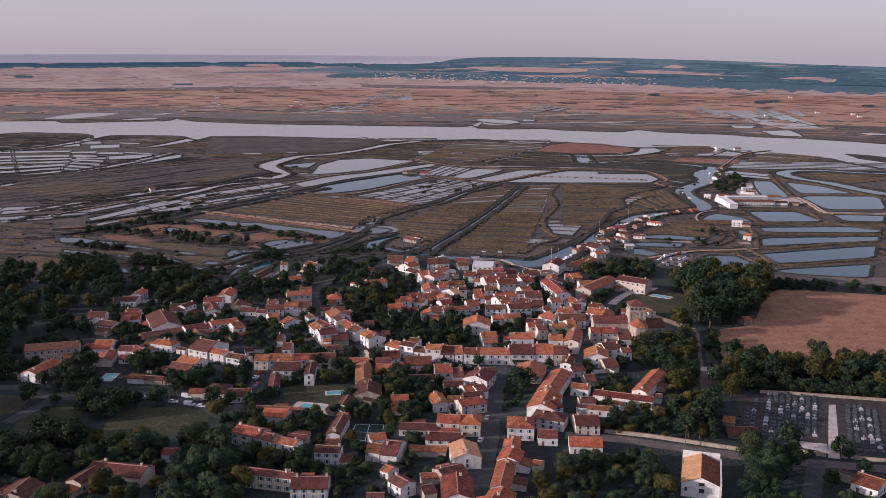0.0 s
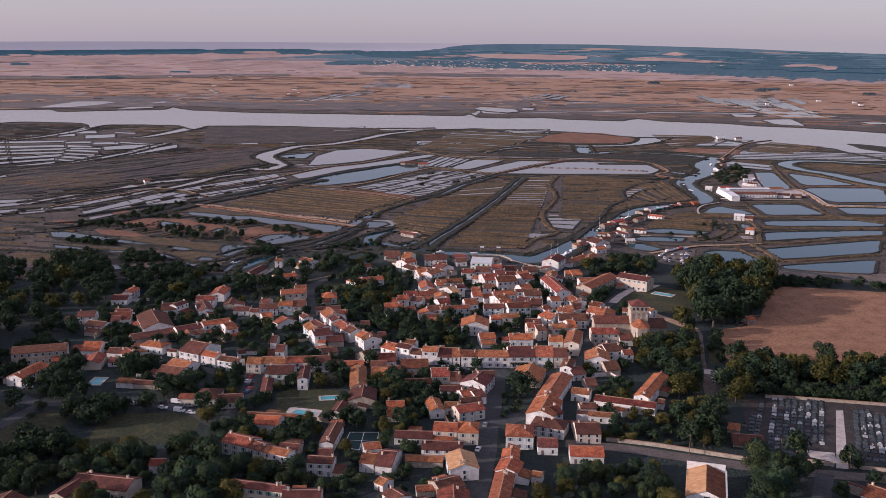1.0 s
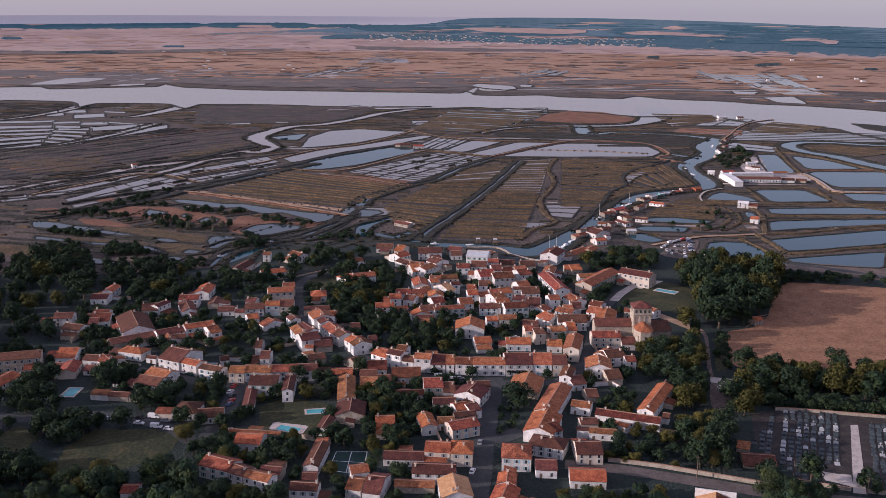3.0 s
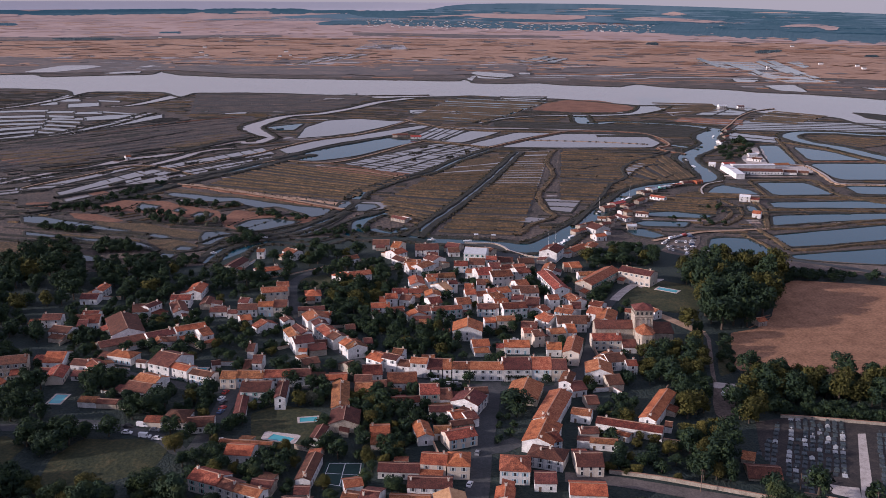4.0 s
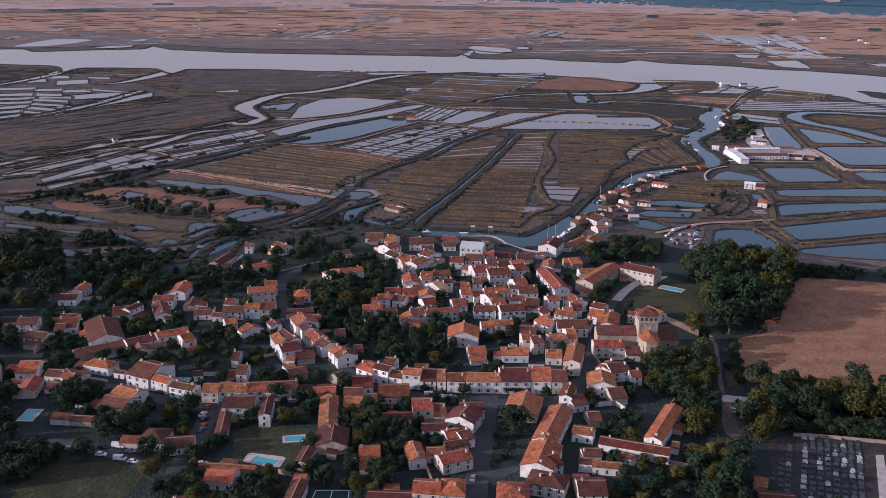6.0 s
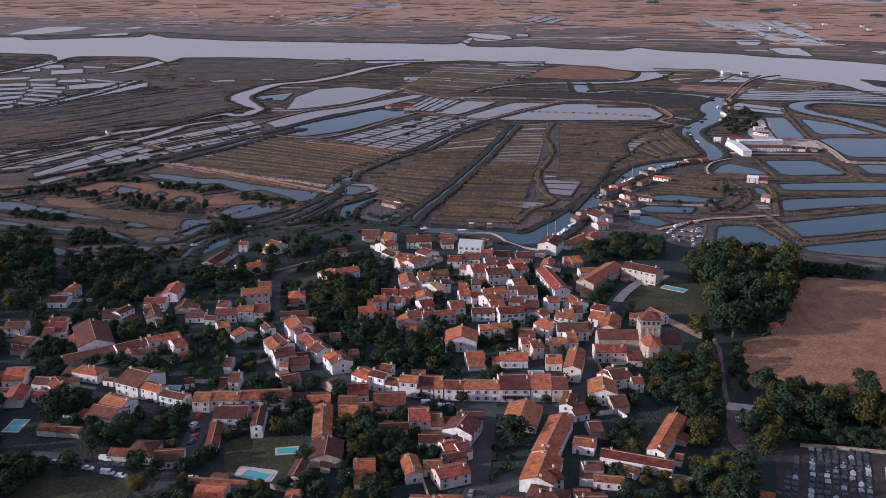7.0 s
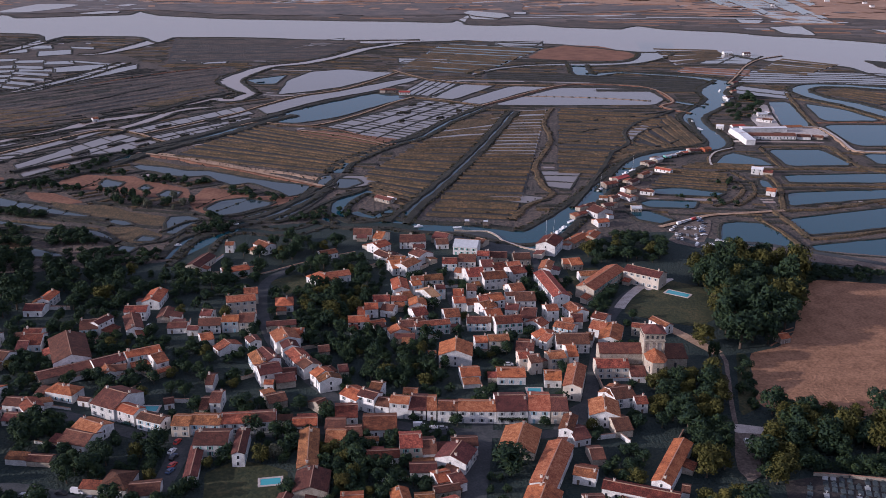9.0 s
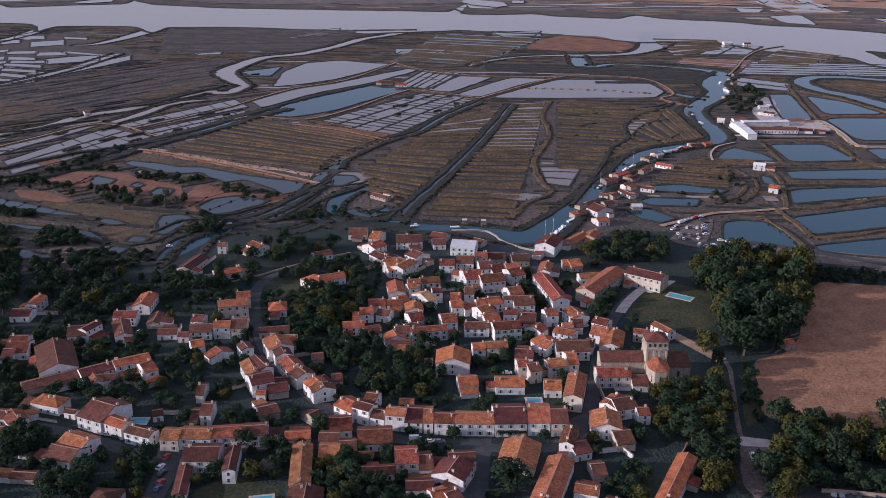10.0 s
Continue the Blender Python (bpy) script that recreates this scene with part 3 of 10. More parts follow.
# ---- marsh ----

SOUTH_SHORE = [(-1513.1, 1365.5), (-1114.1, 1377.7), (-831.6, 1429.3), (-787.4, 1473.2), (-684.3, 1456.3), (-618.3, 1338.8), (-619.7, 1423.4), (-496.1, 1422.2), (-444.0, 1331.3), (-434.9, 1415.3), (-305.0, 1414.7), (-156.5, 1379.7), (-103.2, 1338.3), (-24.3, 1367.9), (57.3, 1398.6), (127.0, 1369.6), (205.8, 1353.7), (266.3, 1293.9), (317.1, 1257.3), (345.9, 1259.6), (382.0, 1252.7), (446.4, 1248.0), (477.6, 1167.0), (529.2, 1136.5), (574.4, 1106.8), (595.2, 956.0), (683.1, 800.9), (847.6, 601.3), (1038.3, 821.9), (887.5, 1154.7)]
NORTH_SHORE = [(778.7, 1368.9), (715.4, 1432.5), (658.1, 1476.5), (600.5, 1496.8), (542.1, 1558.0), (437.7, 1590.3), (394.5, 1660.4), (348.0, 1596.1), (238.1, 1629.8), (195.7, 1671.8), (123.4, 1648.9), (65.2, 1658.7), (49.6, 1755.5), (30.5, 1703.2), (-212.7, 1727.9), (-425.8, 1757.2), (-570.7, 1814.2), (-639.8, 1924.8), (-631.4, 1826.4), (-742.1, 1776.8), (-830.4, 1731.3), (-876.2, 1799.0), (-988.3, 1767.9), (-1371.3, 1781.0), (-1859.7, 1763.3)]
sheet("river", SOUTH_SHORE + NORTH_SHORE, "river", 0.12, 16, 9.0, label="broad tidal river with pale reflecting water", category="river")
sheet("island", [(628.8, 1178.6), (653.5, 1162.9), (672.7, 1130.4), (744.8, 1049.4), (739.7, 965.5), (672.4, 1001.4), (640.1, 1057.0), (622.7, 1110.3)], "reed", 0.4, 14, 3.0, label="low reed island in the river", category="island")

creek([(-541.0, 669.8, 4), (-519.2, 754.3, 4), (-486.8, 836.5, 4), (-455.8, 918.0, 5), (-439.4, 995.1, 6), (-423.9, 1106.8, 4)], 4, 0.6, "river")
creek([(-452.9, 1365.2, 14), (-469.2, 1263.8, 10), (-487.9, 1201.8, 7), (-516.0, 1189.9, 4)], 3, 0.6, "river")
creek([(-631.9, 1385.0, 12), (-633.8, 1271.0, 8), (-652.4, 1178.9, 6), (-688.9, 1121.0, 5)], 3, 0.6, "river")
creek([(-25.2, 1412.0, 16), (-63.9, 1334.1, 9), (-104.5, 1276.3, 9), (-138.6, 1185.8, 8), (-178.0, 1115.7, 10), (-218.9, 1082.2, 9), (-235.8, 1031.7, 10), (-247.6, 958.7, 12), (-223.9, 898.5, 9), (-204.6, 865.3, 5)], 4, 0.8, "river")
creek([(-204.6, 865.3, 6), (-217.3, 819.2, 8), (-243.1, 825.2, 8), (-271.0, 769.3, 7), (-297.9, 724.4, 7), (-327.1, 696.1, 7), (-345.4, 645.2, 7), (-373.1, 614.4, 5), (-397.8, 563.2, 5)], 4, 0.7, "river")
sheet("pond", [(-229.1, 959.4), (-202.8, 986.6), (-184.5, 1005.5), (-186.8, 931.6), (-210.2, 930.8)], "pondwater", 0.17, 8, 1, label="small pond beside the creek", category="pond")
sheet("pond", [(-174.4, 855.4), (-177.8, 961.3), (-159.7, 1034.7), (-118.4, 1060.9), (-72.2, 1038.2), (-46.4, 1034.5), (-80.9, 956.4), (-110.1, 906.4), (-145.4, 874.7)], "pan", 0.13, 10, 1.5, label="large oyster pond with still pale water", category="pond")
sheet("pond", [(-185.3, 778.1), (-148.2, 849.2), (-102.1, 891.2), (-40.3, 975.1), (-26.9, 993.4), (-9.1, 985.1), (-62.8, 888.8), (-120.0, 822.4), (-163.5, 736.8)], "pan", 0.13, 10, 1.5, label="long oyster pond with still pale water", category="pond")
sheet("pond", [(-153.1, 698.3), (-146.5, 754.9), (-118.8, 812.4), (-68.0, 869.9), (-35.7, 860.1), (-22.4, 842.7), (-56.5, 788.4), (-91.6, 724.7), (-126.4, 693.7)], "pondwater", 0.13, 10, 1.5, label="blue oyster pond with stakes standing in it", category="pond")
dike([(-184.1, 771.9), (-147.7, 845.6), (-96.6, 903.0), (-42.8, 1034.6)], 3.5, 0.8, "levee", "tan")
dike([(-159.3, 728.4), (-132.6, 779.7), (-85.3, 847.7), (-50.1, 893.0)], 5, 1.2, "reed")
dike([(-157.6, 692.9), (-113.9, 681.1), (-75.4, 730.8), (-39.6, 808.3), (-19.3, 842.9)], 3.5, 0.8, "gold", "tan")
claires([(-254.1, 631.0), (-181.0, 724.9), (-162.8, 700.7), (-227.4, 606.9)], 2, 9, half=1.1, seed=11, isles=0.15)
claires([(-284.1, 654.0), (-201.1, 783.9), (-178.6, 742.1), (-258.0, 635.6)], 2, 8, half=1.1, seed=12, skip=0.1, isles=0.1)
claires([(-107.0, 668.6), (-6.6, 826.0), (56.8, 795.1), (-25.8, 618.5)], 4, 17, half=2.5, seed=13, skip=0.1, isles=0.12)
claires([(-36.1, 871.0), (-5.5, 980.9), (39.7, 960.9), (5.6, 850.7)], 5, 2, half=1.4, seed=14)
sheet("pond", [(-2.5, 843.4), (35.7, 935.6), (53.3, 952.9), (79.6, 933.1), (27.4, 830.5)], "pan", 0.13, 10, 0.8, label="oyster pond with pale water", category="pond")
sheet("pond", [(30.3, 817.1), (96.3, 929.7), (146.2, 923.4), (109.2, 883.4), (57.1, 801.5)], "pan", 0.13, 10, 0.8, label="oyster pond with pale water", category="pond")
sheet("pond", [(64.2, 798.5), (152.5, 919.6), (215.8, 917.9), (258.9, 899.9), (264.2, 841.7), (244.8, 804.1), (147.1, 797.9)], "pan", 0.13, 10, 0.8, label="very large rectangular oyster pond", category="pond")
dike([(56.8, 795.1), (153.4, 927.7), (206.2, 941.8), (251.1, 927.1), (268.3, 888.8), (269.0, 824.7), (249.5, 797.8), (258.7, 773.0), (272.0, 755.4)], 3.5, 0.9, "rust", "tan")
dike([(100.7, 857.4), (178.9, 849.4), (244.3, 830.7)], 1.7, 0.5, "tan")
dike([(-50.7, 1048.8), (1.6, 968.0), (69.7, 936.9), (153.9, 931.7)], 4.0, 0.9, "levee", "tan")
dike([(-19.3, 842.9), (21.1, 820.2), (56.7, 791.9)], 3.5, 0.9, "levee", "tan")
sheet("pond", [(-46.1, 1116.0), (-37.9, 1149.6), (16.2, 1146.3), (0.6, 1107.2)], "pan", 0.13, 10, 0.8, label="small pale pond in the marsh", category="pond")
sheet("pond", [(-222.5, 1284.0), (-185.1, 1372.4), (-132.2, 1398.3), (-145.7, 1344.5), (-180.9, 1299.9)], "river", 0.13, 10, 0.8, label="small pale pond near the river", category="pond")
sheet("pond", [(98.4, 1379.6), (185.6, 1399.6), (164.3, 1324.2), (114.5, 1314.6)], "river", 0.13, 10, 0.8, label="small pale pond near the river", category="pond")
sheet("pond", [(-317.3, 1115.1), (-286.2, 1133.0), (-284.4, 1105.8), (-317.3, 1099.0)], "river", 0.13, 10, 0.8, label="small pale pond in the marsh", category="pond")
sheet("marsh_flat", [(138.4, 1180.6), (168.4, 1276.2), (215.7, 1341.1), (268.1, 1329.4), (299.3, 1256.1), (306.5, 1206.2), (264.7, 1157.2), (192.8, 1159.8)], "rust", 0.35, 12, 2, label="reddish samphire island", category="marsh")
creek([(368.3, 1386.1, 30), (339.8, 1245.1, 22), (295.9, 1152.9, 10), (246.9, 1123.1, 9), (202.8, 1115.8, 12), (175.4, 1114.7, 8), (127.7, 1102.0, 5), (79.5, 1064.0, 5), (53.4, 1019.5, 3)], 4, 0.8, "pan")
creek([(202.8, 1115.8, 9), (200.6, 1020.6, 10), (244.2, 1041.2, 5), (285.9, 1028.6, 6), (325.6, 1011.5, 6), (352.3, 990.0, 9), (365.1, 960.1, 12)], 4, 0.8)
creek([(372.4, 973.2, 13), (332.4, 898.6, 13), (323.0, 836.7, 12), (294.7, 786.5, 10), (267.4, 734.9, 9), (263.3, 688.7, 8), (264.4, 648.9, 8), (258.8, 609.9, 7), (242.6, 590.3, 6), (215.6, 579.3, 6), (187.3, 558.7, 7), (162.7, 522.7, 6), (139.3, 475.2, 6), (117.4, 430.2, 6.5), (100.9, 395.3, 7.5), (87.5, 368.3, 9), (74.4, 346.6, 11), (61.5, 338.9, 12), (44.7, 347.3, 10), (23.9, 355.9, 8), (-1.0, 358.9, 7), (-19.2, 366.7, 7), (-37.0, 364.1, 4), (-51.3, 363.8, 4), (-65.6, 379.0, 3)], 4, 0.9)
creek([(267.0, 834.9, 3), (283.1, 811.9, 6), (299.0, 802.6, 6)], 3, 0.6)
sheet("harbour", [(-4.4, 351.0), (20.2, 349.1), (37.5, 342.9), (49.2, 335.6), (55.0, 320.2), (62.8, 313.4), (71.8, 320.5), (84.3, 341.4), (92.3, 363.7), (77.9, 363.5), (55.4, 349.7), (20.4, 358.1), (-1.1, 362.3)], "pondwater", 0.2, 6, 0.5, label="dark water of the small harbour basin", category="harbour")
creek([(-17.4, 367.8, 4), (-9.3, 398.5, 2.0), (5.5, 446.8, 1.4), (22.5, 502.4, 1.2), (48.4, 598.4, 1.0), (87.4, 761.8, 1.0)], 3.8, 1.1)
creek([(-68.8, 500.6, 4), (-67.0, 526.9, 3), (-51.7, 563.2, 1.6), (-30.1, 603.0, 1.6), (-6.1, 635.0, 1.6), (20.0, 705.8, 1.6), (56.1, 779.3, 1.6)], 4.0, 0.9)
creek([(-288.9, 476.4, 2), (-261.5, 519.2, 2), (-240.2, 566.8, 2), (-217.7, 607.2, 2), (-191.8, 646.8, 3), (-169.9, 695.2, 3), (-143.8, 737.4, 3)], 7, 1.3)
creek([(-51.7, 368.5, 3), (-58.8, 395.2, 4), (-56.9, 421.6, 5), (-43.0, 445.9, 4), (-25.3, 430.4, 3)], 3, 0.7)
creek([(-18.8, 373.7, 4), (-22.0, 395.8, 4), (-32.7, 380.7, 3), (-47.3, 392.8, 4)], 2.5, 0.6)
sheet("pond", [(-76.2, 452.7), (-63.7, 492.3), (-46.5, 492.6), (-34.8, 476.6), (-44.1, 460.8), (-59.9, 453.0)], "pan", 0.15, 6, 1, label="marsh pool among reed banks", category="pond")
creek([(-137.2, 282.0, 4), (-133.0, 303.1, 5), (-132.5, 325.7, 5), (-127.7, 344.8, 5), (-111.8, 352.7, 4), (-94.9, 346.4, 3), (-78.0, 349.9, 3), (-64.2, 367.1, 3)], 3, 0.7)
creek([(-147.4, 296.4, 1.5), (-143.7, 332.8, 1.5), (-122.2, 360.5, 1.5), (-101.3, 384.5, 1.5), (-86.3, 417.0, 1.5), (-76.2, 452.7, 2)], 4, 1)

dike([(-367.1, 536.9), (-353.3, 568.2), (-336.9, 597.7), (-323.3, 627.0), (-307.2, 653.4), (-286.7, 654.0), (-263.7, 637.8), (-229.9, 606.9), (-208.9, 632.2), (-186.7, 671.5), (-169.9, 695.2)], 3.2, 0.7, "levee", "tan")
dike([(-263.7, 637.8), (-239.8, 672.6), (-200.0, 735.7), (-184.1, 771.9)], 2.6, 0.7, "levee", "tan")
dike([(-169.9, 695.2), (-124.9, 683.3), (-79.5, 656.9), (-30.0, 600.8)], 3.0, 0.6, "gold", "rust")
dike([(-235.5, 566.9), (-209.1, 555.7), (-184.2, 539.1), (-145.3, 514.5), (-107.5, 498.1), (-79.5, 480.5)], 5.0, 0.5, "tan")
parcel([(-214.9, 551.7), (-74.9, 497.1), (-29.6, 592.3), (-165.8, 687.4)], 12, "levee", seed=21, fill=0.64, wild=0.3, tall=0.9)
parcel([(-46.9, 497.6), (8.7, 469.6), (51.0, 634.1), (-3.8, 619.1)], 12, "levee", seed=22, fill=0.64, wild=0.3, tall=0.9)
parcel([(-3.8, 619.1), (51.0, 634.1), (82.9, 755.7), (25.5, 703.3)], 6, "levee", seed=28, fill=0.8, wild=0.8, tall=0.5, wet="pan")
parcel([(-36.3, 435.9), (-12.5, 403.7), (8.7, 469.6), (-46.9, 497.6)], 6, "levee", seed=23, fill=0.64, tall=0.9)
parcel([(0.4, 383.7), (61.6, 375.0), (91.6, 568.4), (44.7, 567.3)], 17, "levee", seed=24, fill=0.64, wild=0.3, tall=0.9)
parcel([(44.7, 567.3), (91.6, 568.4), (123.6, 775.1), (91.9, 768.0)], 15, "levee", seed=29, fill=0.78, wild=0.8, tall=0.5, wet="pan")
parcel([(103.5, 504.1), (135.0, 501.3), (251.5, 754.8), (136.2, 781.7)], 19, "levee", seed=25, fill=0.64, wild=0.3, tall=0.9)
parcel([(140.1, 522.3), (175.8, 572.3), (247.7, 609.7), (251.5, 754.8)], 11, "levee", seed=26, fill=0.64, wild=0.3, tall=0.9)
dike([(130.3, 781.5), (113.8, 708.4), (112.1, 633.3), (100.8, 574.6), (87.6, 521.2), (87.9, 471.1), (91.7, 438.2), (71.2, 410.3), (59.2, 377.3)], 3.6, 0.9, "levee")
claires([(91.0, 510.7), (124.2, 511.4), (106.9, 453.1), (91.5, 461.9)], 3, 1, half=1.2, seed=27)
sheet("pond", [(41.4, 433.0), (61.8, 440.5), (85.2, 433.8), (90.4, 426.9), (71.7, 415.7), (48.8, 423.4)], "pan", 0.3, 6, 1, label="narrow pool in the marsh", category="pond")
parcel([(-456.9, 586.4), (-239.3, 878.9), (-271.3, 1080.0), (-520.8, 793.0)], 10, "marsh", seed=31, fill=0.75, tall=0.8, wild=0.8)
parcel([(-364.1, 1102.3), (-160.1, 1161.3), (-113.7, 1399.3), (-428.2, 1390.3)], 12, "marsh", seed=32, fill=0.75, tall=0.6, wild=0.7)
parcel([(-44.2, 1069.0), (63.0, 1024.5), (175.6, 1303.7), (17.0, 1352.9)], 11, "levee", seed=33, fill=0.86, wild=0.7, wet="pondwater")
parcel([(64.9, 983.5), (332.8, 930.0), (348.7, 989.8), (74.8, 1044.1)], 4, "reed", seed=34, fill=0.75, wild=0.8)
parcel([(190.8, 886.2), (315.8, 890.4), (338.5, 938.4), (206.7, 988.9)], 4, "reed", seed=38, fill=0.75, wild=0.8)
parcel([(340.7, 1121.7), (421.7, 1187.4), (449.6, 1296.6), (348.6, 1319.3)], 6, "levee", seed=35, fill=0.75, wet="river")
parcel([(-316.1, 774.1), (-271.8, 794.4), (-241.3, 909.6), (-282.6, 884.9)], 8, "gold", seed=39, fill=0.9, wild=0.9, tall=0.5)
parcel([(-421.7, 655.3), (-373.3, 676.6), (-363.7, 736.7), (-446.9, 734.3)], 6, "gold", seed=40, fill=0.9, wild=0.9, tall=0.5)
claires([(-331.0, 521.3), (-288.7, 644.3), (-237.2, 606.7), (-306.8, 479.3)], 3, 6, half=1.2, seed=36, skip=0.2, isles=0.35)
claires([(-370.5, 544.4), (-322.5, 638.6), (-298.7, 651.2), (-350.8, 520.8)], 1, 4, half=1.1, seed=37, isles=0.25)

claires([(375.2, 1134.1), (431.3, 1236.7), (494.1, 1220.9), (447.3, 1137.2)], 2, 3, half=2, seed=41)
parcel([(323.6, 1049.2), (411.9, 1010.3), (433.1, 1078.5), (351.2, 1100.9)], 3, "rust", seed=42, fill=0.6, wet="pan")
parcel([(434.4, 1058.6), (493.9, 1036.8), (576.1, 1131.7), (515.6, 1197.6)], 7, "gold", seed=43, fill=0.7, wet="pan")
claires([(380.4, 964.9), (606.0, 948.0), (649.6, 1038.1), (433.0, 1073.4)], 6, 1, half=2.2, seed=44)
claires([(353.2, 884.2), (405.2, 846.2), (423.2, 897.9), (374.1, 943.7)], 2, 1, half=2.2, seed=45)
dike([(366.2, 951.8), (396.4, 1018.9), (433.4, 1104.3), (476.3, 1178.1), (524.0, 1222.2)], 3.4, 0.8, "reed", "tan")
sheet("pond", [(374.0, 828.1), (399.1, 828.9), (374.0, 691.6), (344.5, 696.1), (356.8, 757.9)], "pondwater", 0.13, 10, 0.5, label="blue fish pond between earth dikes", category="pond")
sheet("pond", [(411.7, 822.5), (443.4, 784.8), (456.8, 723.4), (394.3, 718.9)], "pondwater", 0.13, 10, 0.5, label="blue fish pond between earth dikes", category="pond")
sheet("pond", [(385.8, 702.5), (477.4, 705.0), (441.4, 607.8), (380.0, 606.3)], "pondwater", 0.13, 10, 0.5, label="blue fish pond between earth dikes", category="pond")
sheet("pond", [(234.8, 535.1), (250.3, 566.0), (263.4, 578.4), (280.6, 556.9), (284.9, 530.7)], "pondwater", 0.13, 10, 0.5, label="blue fish pond between earth dikes", category="pond")
sheet("pond", [(296.6, 591.5), (345.9, 592.7), (350.8, 533.9), (293.4, 529.1)], "pondwater", 0.13, 10, 0.5, label="blue fish pond between earth dikes", category="pond")
sheet("pond", [(373.5, 576.8), (425.0, 573.9), (406.2, 535.1), (370.9, 538.1)], "pondwater", 0.13, 10, 0.5, label="blue fish pond between earth dikes", category="pond")
sheet("pond", [(279.2, 500.8), (358.2, 509.2), (390.7, 503.1), (378.7, 478.2), (276.7, 476.3)], "pondwater", 0.13, 10, 0.5, label="blue fish pond between earth dikes", category="pond")
sheet("pond", [(265.9, 450.1), (339.4, 458.9), (370.3, 461.0), (359.6, 438.7), (306.6, 427.9), (253.4, 412.1)], "pondwater", 0.13, 10, 0.5, label="blue fish pond between earth dikes", category="pond")
sheet("pond", [(242.4, 382.6), (278.0, 395.6), (351.4, 421.8), (327.3, 372.0), (276.3, 355.1), (243.3, 346.9)], "pondwater", 0.13, 10, 0.5, label="large blue fish pond between earth dikes", category="pond")
sheet("pond", [(195.0, 371.5), (209.0, 376.1), (222.9, 373.6), (230.1, 346.8), (235.0, 323.2), (226.5, 311.2), (202.2, 316.5), (181.0, 324.4)], "pondwater", 0.13, 8, 0.5, label="blue fish pond between earth dikes", category="pond")
sheet("pond", [(237.2, 326.8), (268.6, 336.6), (316.2, 349.1), (293.4, 302.0), (256.7, 308.2), (236.8, 316.7)], "pondwater", 0.13, 10, 0.5, label="blue fish pond between earth dikes", category="pond")
sheet("pond", [(163.9, 457.1), (187.8, 462.1), (220.6, 446.3), (209.6, 436.0), (166.9, 442.4)], "pondwater", 0.13, 8, 0.5, label="narrow pond behind the harbour huts", category="pond")
sheet("pond", [(150.3, 419.7), (159.9, 428.1), (194.6, 424.6), (187.8, 405.7), (155.6, 407.8)], "pondwater", 0.13, 8, 0.5, label="narrow pond behind the harbour huts", category="pond")
sheet("pond", [(138.4, 398.4), (154.2, 401.3), (168.0, 379.0), (154.8, 369.3), (142.1, 378.6)], "pondwater", 0.13, 8, 0.5, label="narrow pond behind the harbour huts", category="pond")
sheet("pond", [(257.0, 490.4), (263.0, 482.4), (260.7, 458.9), (251.0, 464.9)], "pondwater", 0.13, 8, 0.5, label="small pond by a hut", category="pond")
creek([(623.0, 900.9, 9), (546.5, 925.6, 9), (508.1, 944.5, 10), (466.4, 943.0, 9), (439.5, 910.0, 9), (441.2, 858.0, 10), (462.8, 817.5, 11), (478.0, 755.5, 12), (504.3, 692.5, 14)], 4, 0.9)
parcel([(455.2, 895.2), (489.6, 808.5), (564.4, 862.0), (499.8, 923.9)], 5, "levee", seed=46, fill=0.8)
dike([(415.9, 886.3), (405.9, 839.3), (389.2, 758.8), (377.4, 689.1)], 3.2, 1.1, "gold")
dike([(408.9, 856.9), (440.2, 807.0), (459.7, 740.4), (475.8, 679.0)], 3.5, 1.1, "gold")
dike([(385.5, 710.5), (426.0, 714.4), (492.5, 713.5)], 2.4, 0.9, "rust")
dike([(363.7, 688.8), (378.2, 684.0), (376.7, 633.0), (372.1, 585.0), (393.8, 581.3), (427.0, 578.0)], 4.0, 1.0, "tan", "gravel")
dike([(294.4, 600.0), (350.9, 605.6), (356.7, 601.4), (354.0, 564.4), (354.6, 526.8), (385.8, 492.9)], 4.0, 1.0, "gold")
dike([(221.4, 527.6), (231.9, 529.6), (256.7, 524.7), (282.1, 519.9), (314.5, 522.4), (367.3, 521.7), (399.2, 520.6)], 4.0, 1.0, "gold")
dike([(292.4, 593.5), (287.9, 543.7), (288.2, 521.8)], 2.4, 0.9, "gold")
dike([(231.9, 529.6), (236.2, 552.1), (248.9, 578.0), (267.7, 593.0)], 2.6, 0.9, "gold", "gravel")
dike([(268.8, 504.0), (266.8, 474.5), (257.3, 436.9), (247.1, 402.8)], 3.5, 1.0, "gold")
dike([(269.4, 469.9), (303.3, 470.5), (342.9, 466.6), (373.3, 467.2)], 3.2, 1.0, "gold")
dike([(247.8, 401.5), (283.1, 408.6), (325.8, 428.2), (358.9, 437.3)], 3.6, 1.1, "gold")
dike([(239.7, 400.1), (241.2, 371.8), (242.7, 341.5)], 3.2, 1.1, "gold")
dike([(241.9, 339.4), (264.6, 344.0), (293.5, 355.4), (323.9, 364.9)], 3.6, 1.1, "gold")
dike([(223.4, 384.8), (228.9, 352.2), (231.9, 319.6)], 3.0, 1.1, "gold")
parcel([(167.9, 466.4), (223.1, 452.3), (238.9, 506.8), (198.8, 523.5)], 7, "levee", seed=47, fill=0.7)
parcel([(202.4, 523.6), (262.4, 514.2), (268.7, 534.0), (225.2, 542.4)], 3, "levee", seed=48, fill=0.8)
dike([(229.2, 506.6), (238.0, 477.1), (234.2, 451.0), (218.8, 426.4), (203.1, 412.5)], 2.4, 0.8, "levee")
dike([(242.5, 506.9), (247.6, 474.1), (240.1, 443.8), (218.7, 412.8)], 2.4, 0.8, "levee")


